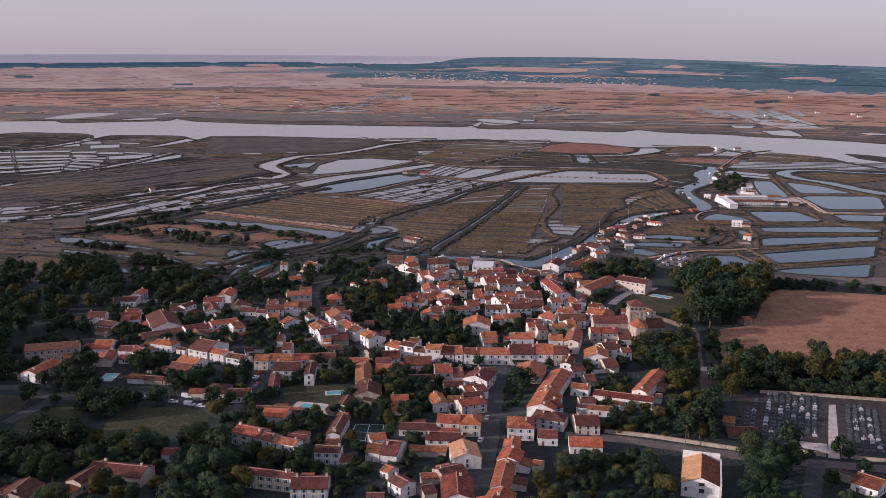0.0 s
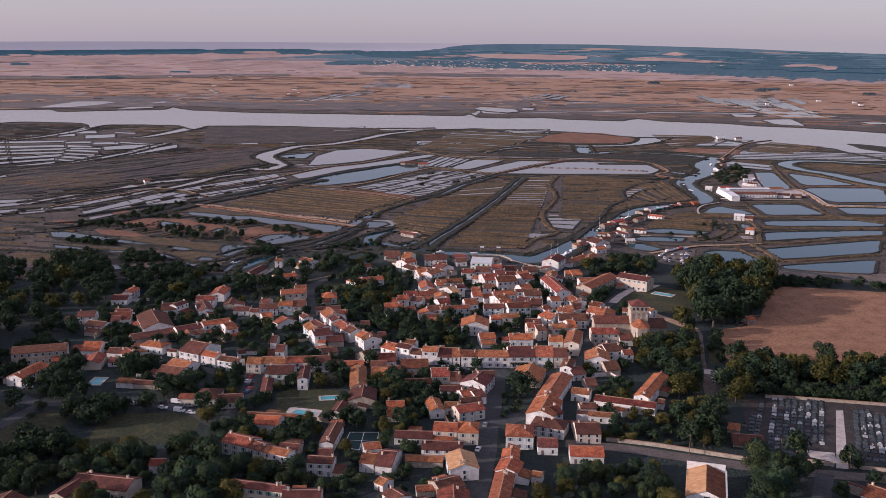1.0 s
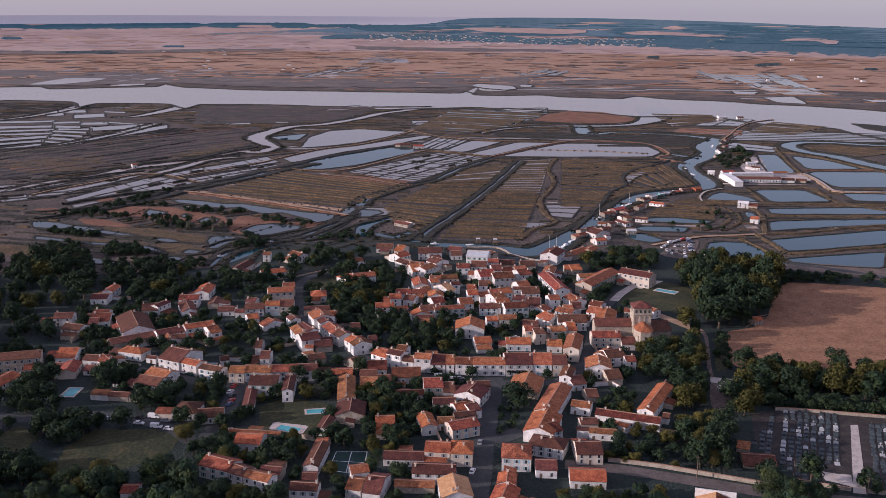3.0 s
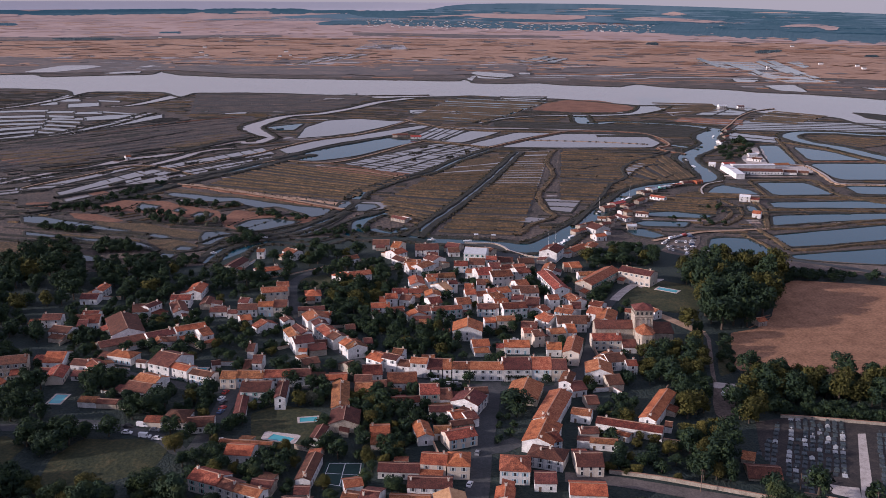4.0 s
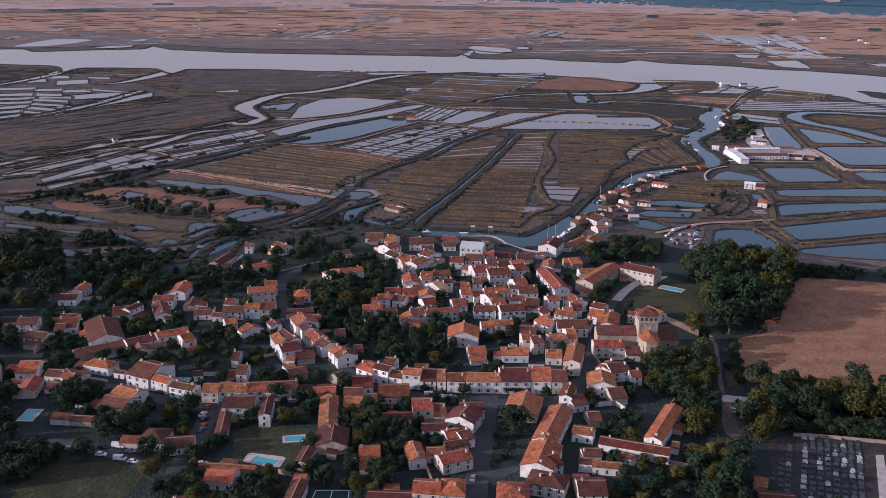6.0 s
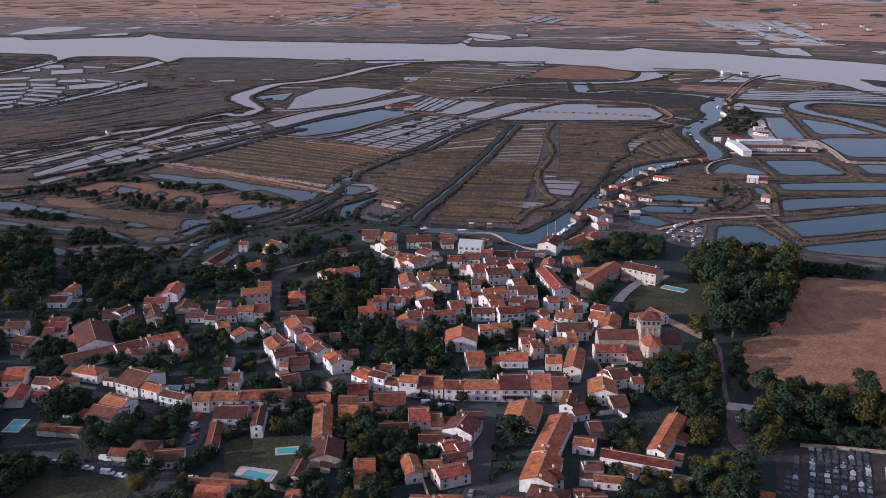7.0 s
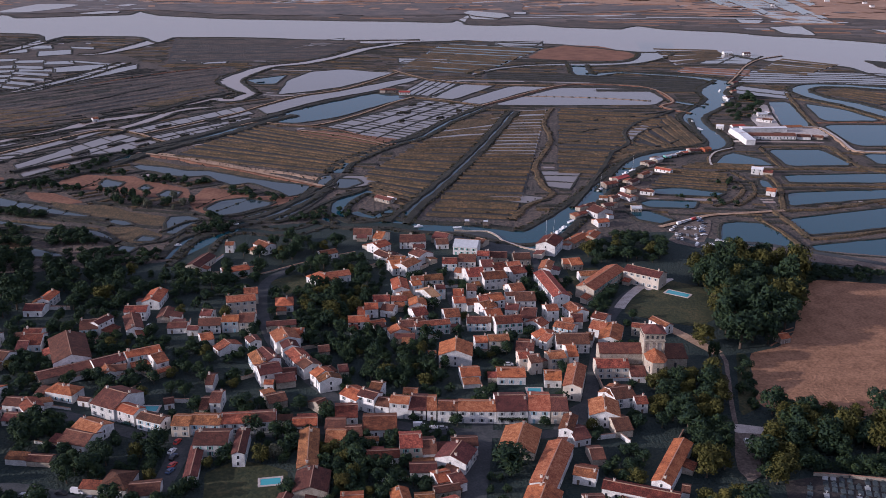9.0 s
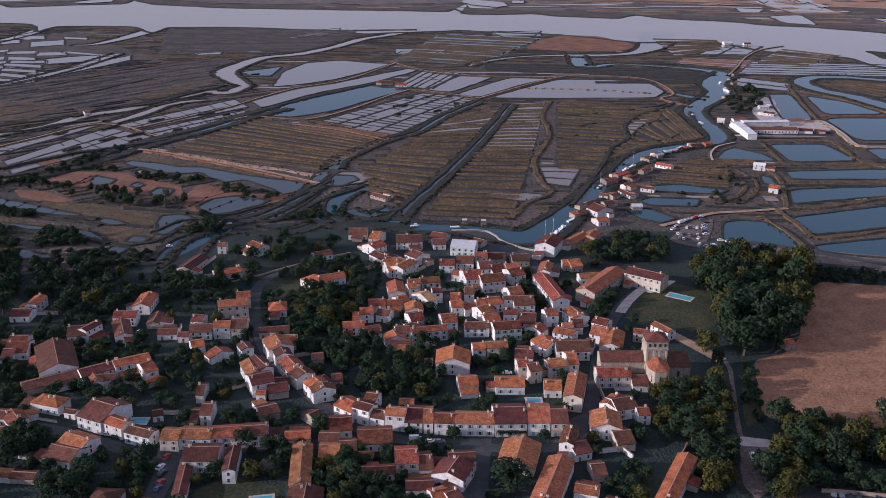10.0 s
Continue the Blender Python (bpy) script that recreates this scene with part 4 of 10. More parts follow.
sheet("pond", [(-943.1, 1931.1), (-923.2, 2092.4), (-861.4, 2100.2), (-860.8, 1962.4)], "river", 0.13, 20, 3, label="pond behind the far bank", category="pond")
sheet("pond", [(-1153.3, 1949.0), (-1069.7, 2003.7), (-998.9, 1967.7), (-1039.4, 1878.2)], "river", 0.13, 20, 3, label="pond behind the far bank", category="pond")
sheet("pond", [(67.4, 1904.4), (114.3, 1949.8), (153.8, 1837.8), (130.2, 1763.9), (78.7, 1775.9)], "river", 0.15, 20, 3, label="pond behind the far bank", category="pond")
creek([(48.2, 1688.7, 10), (63.0, 1791.8, 6), (85.9, 1906.5, 4)], 0, 0.5, "river")
claires([(687.6, 2462.4), (856.1, 2398.4), (809.6, 1733.4), (721.6, 1724.5)], 8, 1, half=6, seed=61, mat="river", levee="tan")
sheet("pond", [(645.0, 1654.5), (717.1, 1676.8), (684.2, 1504.3), (636.2, 1539.5)], "river", 0.15, 20, 3, label="pond behind the far bank", category="pond")
sheet("pond", [(626.6, 1816.0), (680.6, 1786.8), (646.7, 1717.0), (614.2, 1729.9)], "river", 0.15, 20, 3, label="pond behind the far bank", category="pond")
sheet("pond", [(826.7, 1627.5), (883.1, 1604.1), (901.0, 1564.0), (831.4, 1557.6)], "river", 0.15, 20, 3, label="pond behind the far bank", category="pond")
claires([(-296.5, 2913.9), (-116.7, 2942.9), (-151.3, 3310.9), (-288.1, 3286.5)], 2, 5, half=8, seed=62, mat="river", levee="tan")
claires([(201.6, 2313.4), (326.5, 2385.4), (318.7, 2534.3), (259.2, 2526.0)], 3, 2, half=6, seed=63, mat="river", levee="levee")
claires([(-374.9, 2161.6), (-337.4, 2605.1), (-207.9, 2731.4), (-254.6, 2454.5)], 3, 2, half=6, seed=64, mat="river", levee="levee")

claires([(-472.0, 498.3), (-377.8, 567.1), (-355.7, 604.1), (-505.9, 560.6)], 2, 4, half=1.8, seed=71)
claires([(-447.9, 454.1), (-341.4, 529.2), (-340.6, 555.4), (-472.0, 498.3)], 2, 5, half=2.0, seed=72, skip=0.2, isles=0.5)
parcel([(-545.0, 632.4), (-378.9, 728.6), (-376.0, 778.2), (-583.3, 702.7)], 4, "gold", seed=73, fill=0.8)
parcel([(-585.7, 707.2), (-372.8, 832.4), (-350.6, 931.7), (-627.3, 783.6)], 4, "reed", seed=74, fill=0.75)
dike([(-398.4, 363.1), (-309.5, 356.3), (-265.8, 341.8), (-223.6, 353.6)], 3, 0.8, "reed")
dike([(-431.4, 423.8), (-337.0, 420.6), (-299.7, 445.0)], 3, 0.8, "reed")
dike([(-335.0, 688.0), (-317.2, 732.3), (-283.2, 750.8), (-257.2, 807.9), (-226.7, 864.5)], 4.5, 1.5, "reed", label="dark overgrown bank along the creek")
dike([(-400.7, 759.3), (-370.5, 804.3), (-337.9, 875.5), (-312.2, 923.0)], 3.5, 1.3, "reed", label="dark overgrown bank in the marsh")
dike([(-441.6, 802.1), (-413.7, 872.9), (-375.2, 953.9), (-347.4, 1027.2)], 3.0, 1.1, "reed", label="dark overgrown bank in the marsh")
dike([(-417.3, 865.4), (-392.7, 944.8), (-333.0, 1027.8), (-284.1, 1069.2)], 2.6, 1.0, "rust", label="reddish bank in the marsh")
dike([(-310.2, 783.7), (-266.8, 775.6), (-234.7, 815.3)], 2.5, 1.2, "reed", label="dark overgrown bank in the marsh")
dike([(-322.1, 495.4), (-287.0, 540.6), (-242.5, 574.8), (-219.7, 596.3)], 5, 1.8, "reed", label="dark overgrown bank along the ditch")
dike([(257.0, 773.0), (229.7, 733.8), (206.0, 705.6), (184.7, 658.9), (179.2, 610.2), (159.8, 576.0), (142.8, 522.3), (120.5, 456.3), (102.2, 405.6)], 3.4, 1.4, "reed", label="dark overgrown bank winding through the marsh")
dike([(263.0, 726.3), (253.3, 658.3), (250.7, 620.8), (236.0, 602.9), (212.7, 587.5), (185.8, 574.6), (163.3, 541.0), (145.0, 498.1), (126.2, 450.5)], 3.0, 1.2, "reed", label="dark overgrown bank along the channel")
dike([(248.5, 766.6), (221.2, 748.0), (195.0, 730.0), (181.8, 735.3), (158.1, 709.6), (136.3, 711.7)], 2.2, 1.1, "reed", label="dark overgrown bank winding through the marsh")
dike([(224.6, 685.0), (204.7, 666.8), (185.7, 623.7), (185.6, 597.4), (206.2, 602.2), (226.4, 624.7), (242.8, 660.4), (240.0, 693.2), (224.6, 685.0)], 1.8, 1.0, "reed", label="ring of reed bank in the marsh")
dike([(188.7, 666.4), (163.7, 675.8), (145.5, 660.3), (127.7, 664.8)], 1.8, 1.0, "reed", label="dark overgrown bank winding through the marsh")
dike([(118.6, 610.9), (145.2, 622.7), (166.6, 601.2)], 1.6, 0.8, "gold", label="dry grass bank in the marsh")
dike([(114.2, 574.9), (136.4, 579.5), (152.3, 559.9)], 1.8, 0.8, "gold", label="dry grass bank in the marsh")
dike([(110.0, 539.9), (128.9, 544.0), (141.9, 533.2)], 1.6, 0.8, "gold", label="dry grass bank in the marsh")
dike([(158.8, 519.1), (190.9, 512.7), (215.9, 506.4), (240.0, 513.8)], 1.8, 0.8, "gold", label="dry grass bank in the marsh")
dike([(184.8, 485.7), (209.0, 479.7), (232.2, 486.6)], 1.6, 0.8, "gold", label="dry grass bank in the marsh")
sheet("pond", [(188.8, 661.5), (207.2, 692.3), (214.3, 687.3), (195.5, 647.2), (183.2, 623.7)], "pan", 0.6, 6, 1, label="pool between winding banks", category="pond")
sheet("yard", [(327.9, 739.5), (364.6, 814.4), (371.4, 801.6), (344.3, 690.8), (320.7, 690.2)], "gravel", 0.14, 6, 1.5, label="pale gravel yard of the fish farm", category="yard")
sheet("yard", [(339.4, 670.4), (360.0, 686.1), (378.2, 684.0), (374.5, 647.0), (331.9, 636.5)], "gravel", 0.14, 6, 1.5, label="pale gravel yard of the fish farm", category="yard")



# ---- wet meadows west of the village: flooded strips, red samphire and scrub ----
sheet("marsh_flat", [(-315.0, 351.4), (-264.5, 340.0), (-238.0, 329.7), (-233.6, 308.6), (-273.6, 310.0), (-304.9, 330.4)], "levee", 0.080, 7, 2.5, label="dry brown marsh grass", category="marsh")
sheet("marsh_flat", [(-273.9, 464.2), (-273.9, 496.7), (-246.0, 486.3), (-224.1, 486.8), (-208.1, 469.3), (-196.5, 466.1), (-173.1, 449.7), (-164.5, 425.8), (-185.9, 426.8), (-208.0, 432.6), (-236.7, 444.9), (-258.5, 447.7)], "rust", 0.100, 7, 1.6, label="reddish samphire flat", category="marsh")
sheet("marsh_flat", [(-163.2, 409.1), (-164.5, 425.8), (-162.1, 456.6), (-131.5, 440.8), (-117.4, 431.5), (-88.8, 432.2), (-81.8, 441.9), (-90.7, 416.7), (-121.8, 389.8), (-139.2, 381.1), (-153.9, 394.7)], "rust", 0.100, 7, 1.6, label="reddish samphire flat cut by ditches", category="marsh")
sheet("marsh_flat", [(-306.3, 523.1), (-303.3, 533.3), (-279.8, 519.8), (-279.5, 506.1), (-292.9, 505.7)], "rust", 0.220, 7, 1.6, label="reddish dry bank", category="marsh")
sheet("marsh_flat", [(-338.5, 476.8), (-320.7, 480.8), (-313.7, 463.3), (-327.8, 452.7)], "rust", 0.100, 7, 1.6, label="reddish samphire strip", category="marsh")
sheet("marsh_flat", [(-261.2, 415.9), (-240.1, 407.4), (-215.6, 405.0), (-190.9, 388.3), (-169.6, 380.4), (-165.5, 356.8), (-183.9, 364.1), (-209.5, 374.2), (-233.0, 387.4), (-250.6, 398.4)], "gold", 0.100, 7, 1.6, label="dry golden marsh grass", category="marsh")
sheet("marsh_flat", [(-242.5, 532.9), (-216.0, 521.4), (-188.8, 504.5), (-158.3, 488.4), (-125.3, 476.6), (-88.3, 460.1), (-91.6, 468.6), (-123.1, 489.3), (-163.1, 511.0), (-197.7, 521.9), (-235.9, 545.5)], "gold", 0.100, 7, 1.6, label="dry golden grass strip", category="marsh")
sheet("marsh_flat", [(-289.1, 440.4), (-267.3, 437.7), (-236.3, 413.5), (-251.9, 407.1), (-277.5, 421.7)], "rust", 0.095, 7, 1.6, label="reddish samphire strip", category="marsh")
sheet("marsh_flat", [(-203.6, 356.0), (-181.6, 356.5), (-160.9, 341.9), (-161.4, 323.0), (-175.3, 322.8), (-185.8, 331.9)], "gold", 0.095, 7, 1.6, label="dry golden marsh grass", category="marsh")
sheet("pond", [(-235.4, 516.9), (-229.4, 523.1), (-210.4, 517.6), (-189.3, 506.4), (-170.9, 505.0), (-150.2, 492.3), (-125.6, 478.4), (-102.3, 468.3), (-84.1, 460.2), (-77.1, 455.2), (-83.7, 443.5), (-89.2, 435.3), (-96.8, 430.4), (-104.9, 443.0), (-117.2, 454.3), (-132.3, 467.6), (-143.8, 460.5), (-157.4, 474.0), (-168.0, 488.2), (-181.6, 484.2), (-195.6, 487.5), (-209.6, 498.3), (-224.3, 505.5)], "shallow", 0.15, 6, 1.2, label="shallow flooded strip in the wet meadow", category="pond")
sheet("pond", [(-81.6, 490.3), (-74.9, 494.2), (-70.2, 483.3), (-73.6, 462.1), (-81.3, 458.5)], "shallow", 0.15, 6, 1.2, label="shallow flooded strip in the wet meadow", category="pond")
sheet("pond", [(-150.2, 399.1), (-143.4, 418.5), (-126.8, 426.6), (-102.8, 416.4), (-108.8, 404.4), (-121.8, 389.8), (-135.7, 382.5)], "shallow", 0.15, 6, 1.2, label="shallow flooded strip in the wet meadow", category="pond")
sheet("pond", [(-119.7, 378.8), (-107.3, 395.7), (-89.1, 404.8), (-79.1, 420.0), (-72.4, 432.5), (-77.6, 408.0), (-85.1, 390.5), (-94.0, 372.5), (-107.8, 376.3)], "shallow", 0.15, 6, 1.2, label="shallow flooded strip in the wet meadow", category="pond")
sheet("pond", [(-243.3, 465.0), (-243.0, 477.3), (-225.2, 468.9), (-225.3, 455.1), (-236.8, 451.5)], "shallow", 0.15, 6, 1.2, label="shallow flooded strip in the wet meadow", category="pond")
sheet("pond", [(-192.1, 434.6), (-186.9, 446.0), (-175.3, 441.4), (-175.8, 427.1), (-185.1, 423.8)], "shallow", 0.15, 6, 1.2, label="shallow flooded strip in the wet meadow", category="pond")
sheet("pond", [(-210.8, 452.1), (-208.3, 462.4), (-199.9, 452.4), (-203.0, 444.0)], "shallow", 0.15, 6, 1.2, label="shallow flooded strip in the wet meadow", category="pond")
sheet("pond", [(-308.2, 427.2), (-298.8, 424.3), (-277.8, 412.5), (-257.5, 401.2), (-238.4, 391.5), (-222.8, 382.1), (-223.6, 371.2), (-240.5, 376.3), (-260.9, 389.6), (-280.3, 399.2), (-297.0, 401.8), (-310.7, 405.9), (-322.4, 431.6)], "shallow", 0.15, 6, 1.2, label="shallow flooded strip in the wet meadow", category="pond")
sheet("pond", [(-297.9, 377.8), (-284.3, 372.7), (-262.4, 365.2), (-241.0, 357.8), (-221.8, 355.7), (-200.7, 347.3), (-191.9, 336.5), (-183.6, 324.9), (-194.9, 329.4), (-209.9, 342.2), (-227.3, 350.5), (-243.5, 350.2), (-262.9, 357.4), (-279.7, 362.2), (-291.9, 364.6)], "shallow", 0.15, 6, 1.2, label="shallow flooded strip in the wet meadow", category="pond")
sheet("pond", [(-206.6, 368.9), (-203.9, 374.3), (-193.3, 370.5), (-185.0, 361.5), (-193.4, 358.8), (-202.4, 363.8)], "shallow", 0.15, 6, 1.2, label="shallow flooded strip in the wet meadow", category="pond")
sheet("pond", [(-167.6, 364.5), (-168.8, 380.5), (-157.0, 383.5), (-144.8, 375.5), (-149.3, 359.7), (-155.1, 342.0), (-161.5, 344.4)], "shallow", 0.15, 6, 1.2, label="shallow flooded strip in the wet meadow", category="pond")
sheet("pond", [(-176.3, 330.9), (-174.1, 340.5), (-162.4, 337.1), (-164.4, 327.6), (-173.2, 327.4)], "shallow", 0.15, 6, 1.2, label="shallow flooded strip in the wet meadow", category="pond")
sheet("pond", [(-181.9, 312.5), (-180.9, 320.4), (-169.8, 318.3), (-172.4, 307.2), (-178.1, 307.1)], "shallow", 0.15, 6, 1.2, label="shallow flooded strip in the wet meadow", category="pond")
sheet("pond", [(-239.2, 312.6), (-231.5, 314.9), (-214.6, 306.4), (-207.2, 300.1), (-226.4, 297.7)], "shallow", 0.15, 6, 1.2, label="shallow flooded strip in the wet meadow", category="pond")
sheet("pond", [(-67.9, 469.2), (-67.1, 483.4), (-51.6, 481.9), (-47.2, 469.6), (-57.8, 452.3), (-64.9, 452.2)], "shallow", 0.15, 6, 1.2, label="shallow flooded strip in the wet meadow", category="pond")
dike([(-320.5, 436.5), (-305.5, 449.9), (-297.8, 461.9), (-286.8, 478.0), (-278.5, 491.0), (-273.2, 514.0), (-266.3, 534.3), (-257.2, 557.8), (-248.1, 575.9)], 2.6, 1.6, "reed", label="dark overgrown bank in the wet meadow")
dike([(-160.9, 391.7), (-139.2, 381.1), (-121.0, 385.6), (-108.0, 400.0), (-94.1, 412.1), (-81.0, 435.5), (-67.6, 465.7)], 2.6, 1.2, "reed", label="dark overgrown bank in the wet meadow")
dike([(-164.3, 346.8), (-153.4, 368.7), (-137.4, 373.0), (-118.1, 370.7), (-95.2, 368.5)], 2.6, 1.0, "reed", label="dark overgrown bank in the wet meadow")
dike([(-95.0, 367.2), (-82.1, 382.3), (-73.3, 405.1), (-63.3, 423.4), (-48.5, 442.7), (-41.1, 456.1)], 2.6, 1.3, "reed", label="dark overgrown bank in the wet meadow")
dike([(-293.3, 393.2), (-277.3, 392.1), (-257.6, 381.4), (-234.8, 371.0), (-214.3, 366.1), (-200.7, 358.6)], 2.6, 1.2, "reed", label="dark overgrown bank in the wet meadow")
dike([(-267.6, 359.9), (-254.6, 355.0), (-238.0, 345.3), (-218.3, 345.7)], 2.6, 1.2, "reed", label="dark overgrown bank in the wet meadow")
dike([(-183.3, 323.8), (-171.5, 321.7), (-159.2, 327.7), (-150.5, 349.5)], 2.6, 0.9, "reed", label="dark overgrown bank in the wet meadow")
dike([(-266.2, 445.9), (-245.3, 458.1), (-243.0, 477.3)], 0.7, 0.4, "reed", label="narrow dark bank between flooded strips")
dike([(-251.4, 451.2), (-246.8, 475.4)], 0.7, 0.4, "reed", label="narrow dark bank between flooded strips")
dike([(-155.2, 400.4), (-148.1, 421.5), (-138.5, 434.2)], 0.7, 0.4, "reed", label="narrow dark bank between flooded strips")
dike([(-140.0, 393.6), (-129.9, 411.3), (-119.5, 431.5)], 0.7, 0.4, "reed", label="narrow dark bank between flooded strips")
dike([(-281.8, 412.5), (-280.3, 399.2)], 0.7, 0.4, "reed", label="narrow dark bank between flooded strips")
dike([(-267.6, 406.8), (-269.6, 392.3)], 0.7, 0.4, "reed", label="narrow dark bank between flooded strips")
dike([(-254.5, 398.3), (-256.7, 386.9)], 0.7, 0.4, "reed", label="narrow dark bank between flooded strips")
dike([(-240.3, 391.5), (-241.5, 379.0)], 0.7, 0.4, "reed", label="narrow dark bank between flooded strips")

creek([(-290.5, 664.8, 4), (-278.9, 693.5, 5), (-270.8, 720.9, 5), (-264.1, 749.7, 5), (-250.6, 766.7, 5), (-229.1, 777.7, 3)], 4, 0.7, "river")
# ---- pans beyond the creek: strips of shallow water between low levees ----
sheet("pond", [(-659.4, 1091.2), (-575.7, 1115.2), (-587.3, 1143.2), (-672.3, 1118.5)], "pan", 0.14, 14, 2.0, smooth=False, label="long shallow salt pan with pale still water", category="pond")
sheet("pond", [(-750.9, 1066.7), (-656.0, 1093.7), (-669.0, 1120.8), (-765.2, 1092.9)], "pan", 0.14, 14, 2.0, smooth=False, label="long shallow salt pan with pale still water", category="pond")
sheet("pond", [(-571.7, 1095.3), (-532.5, 1104.3), (-543.2, 1132.0), (-582.9, 1122.7)], "pan", 0.14, 14, 2.0, smooth=False, label="long shallow salt pan with pale still water", category="pond")
sheet("pond", [(-527.0, 1082.2), (-488.0, 1091.0), (-500.1, 1125.0), (-540.0, 1115.8)], "pan", 0.14, 14, 2.0, smooth=False, label="long shallow salt pan with pale still water", category="pond")
sheet("pond", [(-501.3, 1111.3), (-418.3, 1074.8), (-424.6, 1094.6), (-508.8, 1132.0)], "pan", 0.14, 14, 2.0, smooth=False, label="long shallow salt pan with pale still water", category="pond")
sheet("pond", [(-628.0, 1025.7), (-550.3, 1047.4), (-563.5, 1079.3), (-642.7, 1056.6)], "pan", 0.14, 14, 2.0, smooth=False, label="long shallow salt pan with pale still water", category="pond")
sheet("pond", [(-715.4, 1002.6), (-624.8, 1027.9), (-639.6, 1058.8), (-731.8, 1032.5)], "pan", 0.14, 14, 2.0, smooth=False, label="long shallow salt pan with pale still water", category="pond")
sheet("pond", [(-553.1, 1047.0), (-508.8, 1036.5), (-521.1, 1067.9), (-566.3, 1078.9)], "pan", 0.14, 14, 2.0, smooth=False, label="long shallow salt pan with pale still water", category="pond")
sheet("pond", [(-533.7, 1017.0), (-486.0, 1019.3), (-495.2, 1043.7), (-543.6, 1041.4)], "pan", 0.14, 14, 2.0, smooth=False, label="long shallow salt pan with pale still water", category="pond")
sheet("pond", [(-486.4, 1010.8), (-428.1, 1044.6), (-444.8, 1096.1), (-504.7, 1060.0)], "pan", 0.14, 14, 2.0, smooth=False, label="long shallow salt pan with pale still water", category="pond")
sheet("pond", [(-608.2, 984.0), (-536.1, 1012.9), (-546.0, 1037.0), (-619.2, 1007.2)], "pan", 0.14, 14, 2.0, smooth=False, label="long shallow salt pan with pale still water", category="pond")
sheet("pond", [(-688.5, 954.0), (-605.5, 987.2), (-616.5, 1010.2), (-700.7, 976.2)], "pan", 0.14, 14, 2.0, smooth=False, label="long shallow salt pan with pale still water", category="pond")
sheet("pond", [(-534.3, 996.5), (-479.2, 981.7), (-487.9, 1004.7), (-544.0, 1020.1)], "pan", 0.14, 14, 2.0, smooth=False, label="long shallow salt pan with pale still water", category="pond")
sheet("pond", [(-592.5, 951.8), (-522.6, 971.2), (-532.1, 993.9), (-602.9, 973.7)], "pan", 0.14, 14, 2.0, smooth=False, label="long shallow salt pan with pale still water", category="pond")
sheet("pond", [(-675.3, 930.0), (-589.6, 953.8), (-600.1, 975.8), (-686.8, 951.2)], "pan", 0.14, 14, 2.0, smooth=False, label="long shallow salt pan with pale still water", category="pond")
sheet("pond", [(-519.5, 956.5), (-470.1, 942.3), (-478.5, 963.9), (-528.7, 978.6)], "pan", 0.14, 14, 2.0, smooth=False, label="long shallow salt pan with pale still water", category="pond")
sheet("pond", [(-565.1, 894.7), (-511.7, 935.9), (-523.0, 962.7), (-577.1, 919.9)], "pan", 0.14, 14, 2.0, smooth=False, label="long shallow salt pan with pale still water", category="pond")
sheet("pond", [(-630.5, 848.8), (-564.0, 899.5), (-576.1, 924.7), (-643.3, 872.1)], "pan", 0.14, 14, 2.0, smooth=False, label="long shallow salt pan with pale still water", category="pond")
sheet("pond", [(-509.1, 920.9), (-465.3, 902.2), (-475.4, 927.6), (-520.1, 947.0)], "pan", 0.14, 14, 2.0, smooth=False, label="long shallow salt pan with pale still water", category="pond")
sheet("pond", [(-545.6, 854.5), (-501.8, 894.9), (-512.4, 919.8), (-556.8, 878.1)], "pan", 0.14, 14, 2.0, smooth=False, label="long shallow salt pan with pale still water", category="pond")
sheet("pond", [(-606.0, 804.4), (-545.1, 859.5), (-556.3, 883.1), (-617.8, 825.9)], "pan", 0.14, 14, 2.0, smooth=False, label="long shallow salt pan with pale still water", category="pond")
sheet("pond", [(-503.4, 891.8), (-464.4, 873.8), (-472.1, 893.2), (-511.9, 911.6)], "pan", 0.14, 14, 2.0, smooth=False, label="long shallow salt pan with pale still water", category="pond")
sheet("pond", [(-527.5, 816.8), (-491.9, 863.3), (-500.0, 882.2), (-535.8, 834.4)], "pan", 0.14, 14, 2.0, smooth=False, label="long shallow salt pan with pale still water", category="pond")
sheet("pond", [(-579.6, 756.6), (-527.8, 822.8), (-536.1, 840.3), (-588.2, 772.2)], "pan", 0.14, 14, 2.0, smooth=False, label="long shallow salt pan with pale still water", category="pond")
sheet("pond", [(-451.0, 890.1), (-389.7, 1051.1), (-403.0, 1095.9), (-464.4, 925.8)], "pan", 0.14, 14, 2.0, smooth=False, label="long shallow salt pan with pale still water", category="pond")
sheet("pond", [(-492.9, 736.5), (-445.0, 894.9), (-454.4, 919.5), (-502.0, 755.8)], "pan", 0.14, 14, 2.0, smooth=False, label="long shallow salt pan with pale still water", category="pond")
sheet("pond", [(-522.2, 652.3), (-493.5, 750.3), (-502.7, 769.6), (-531.0, 668.4)], "pan", 0.14, 14, 2.0, smooth=False, label="long shallow salt pan with pale still water", category="pond")
sheet("pond", [(-621.4, 1193.2), (-599.8, 1210.3), (-615.9, 1250.4), (-637.8, 1232.5)], "pan", 0.14, 14, 2.0, smooth=False, label="long shallow salt pan with pale still water", category="pond")
sheet("pond", [(-624.8, 1252.0), (-581.5, 1254.6), (-597.6, 1297.1), (-642.1, 1294.5)], "pan", 0.14, 14, 2.0, smooth=False, label="long shallow salt pan with pale still water", category="pond")
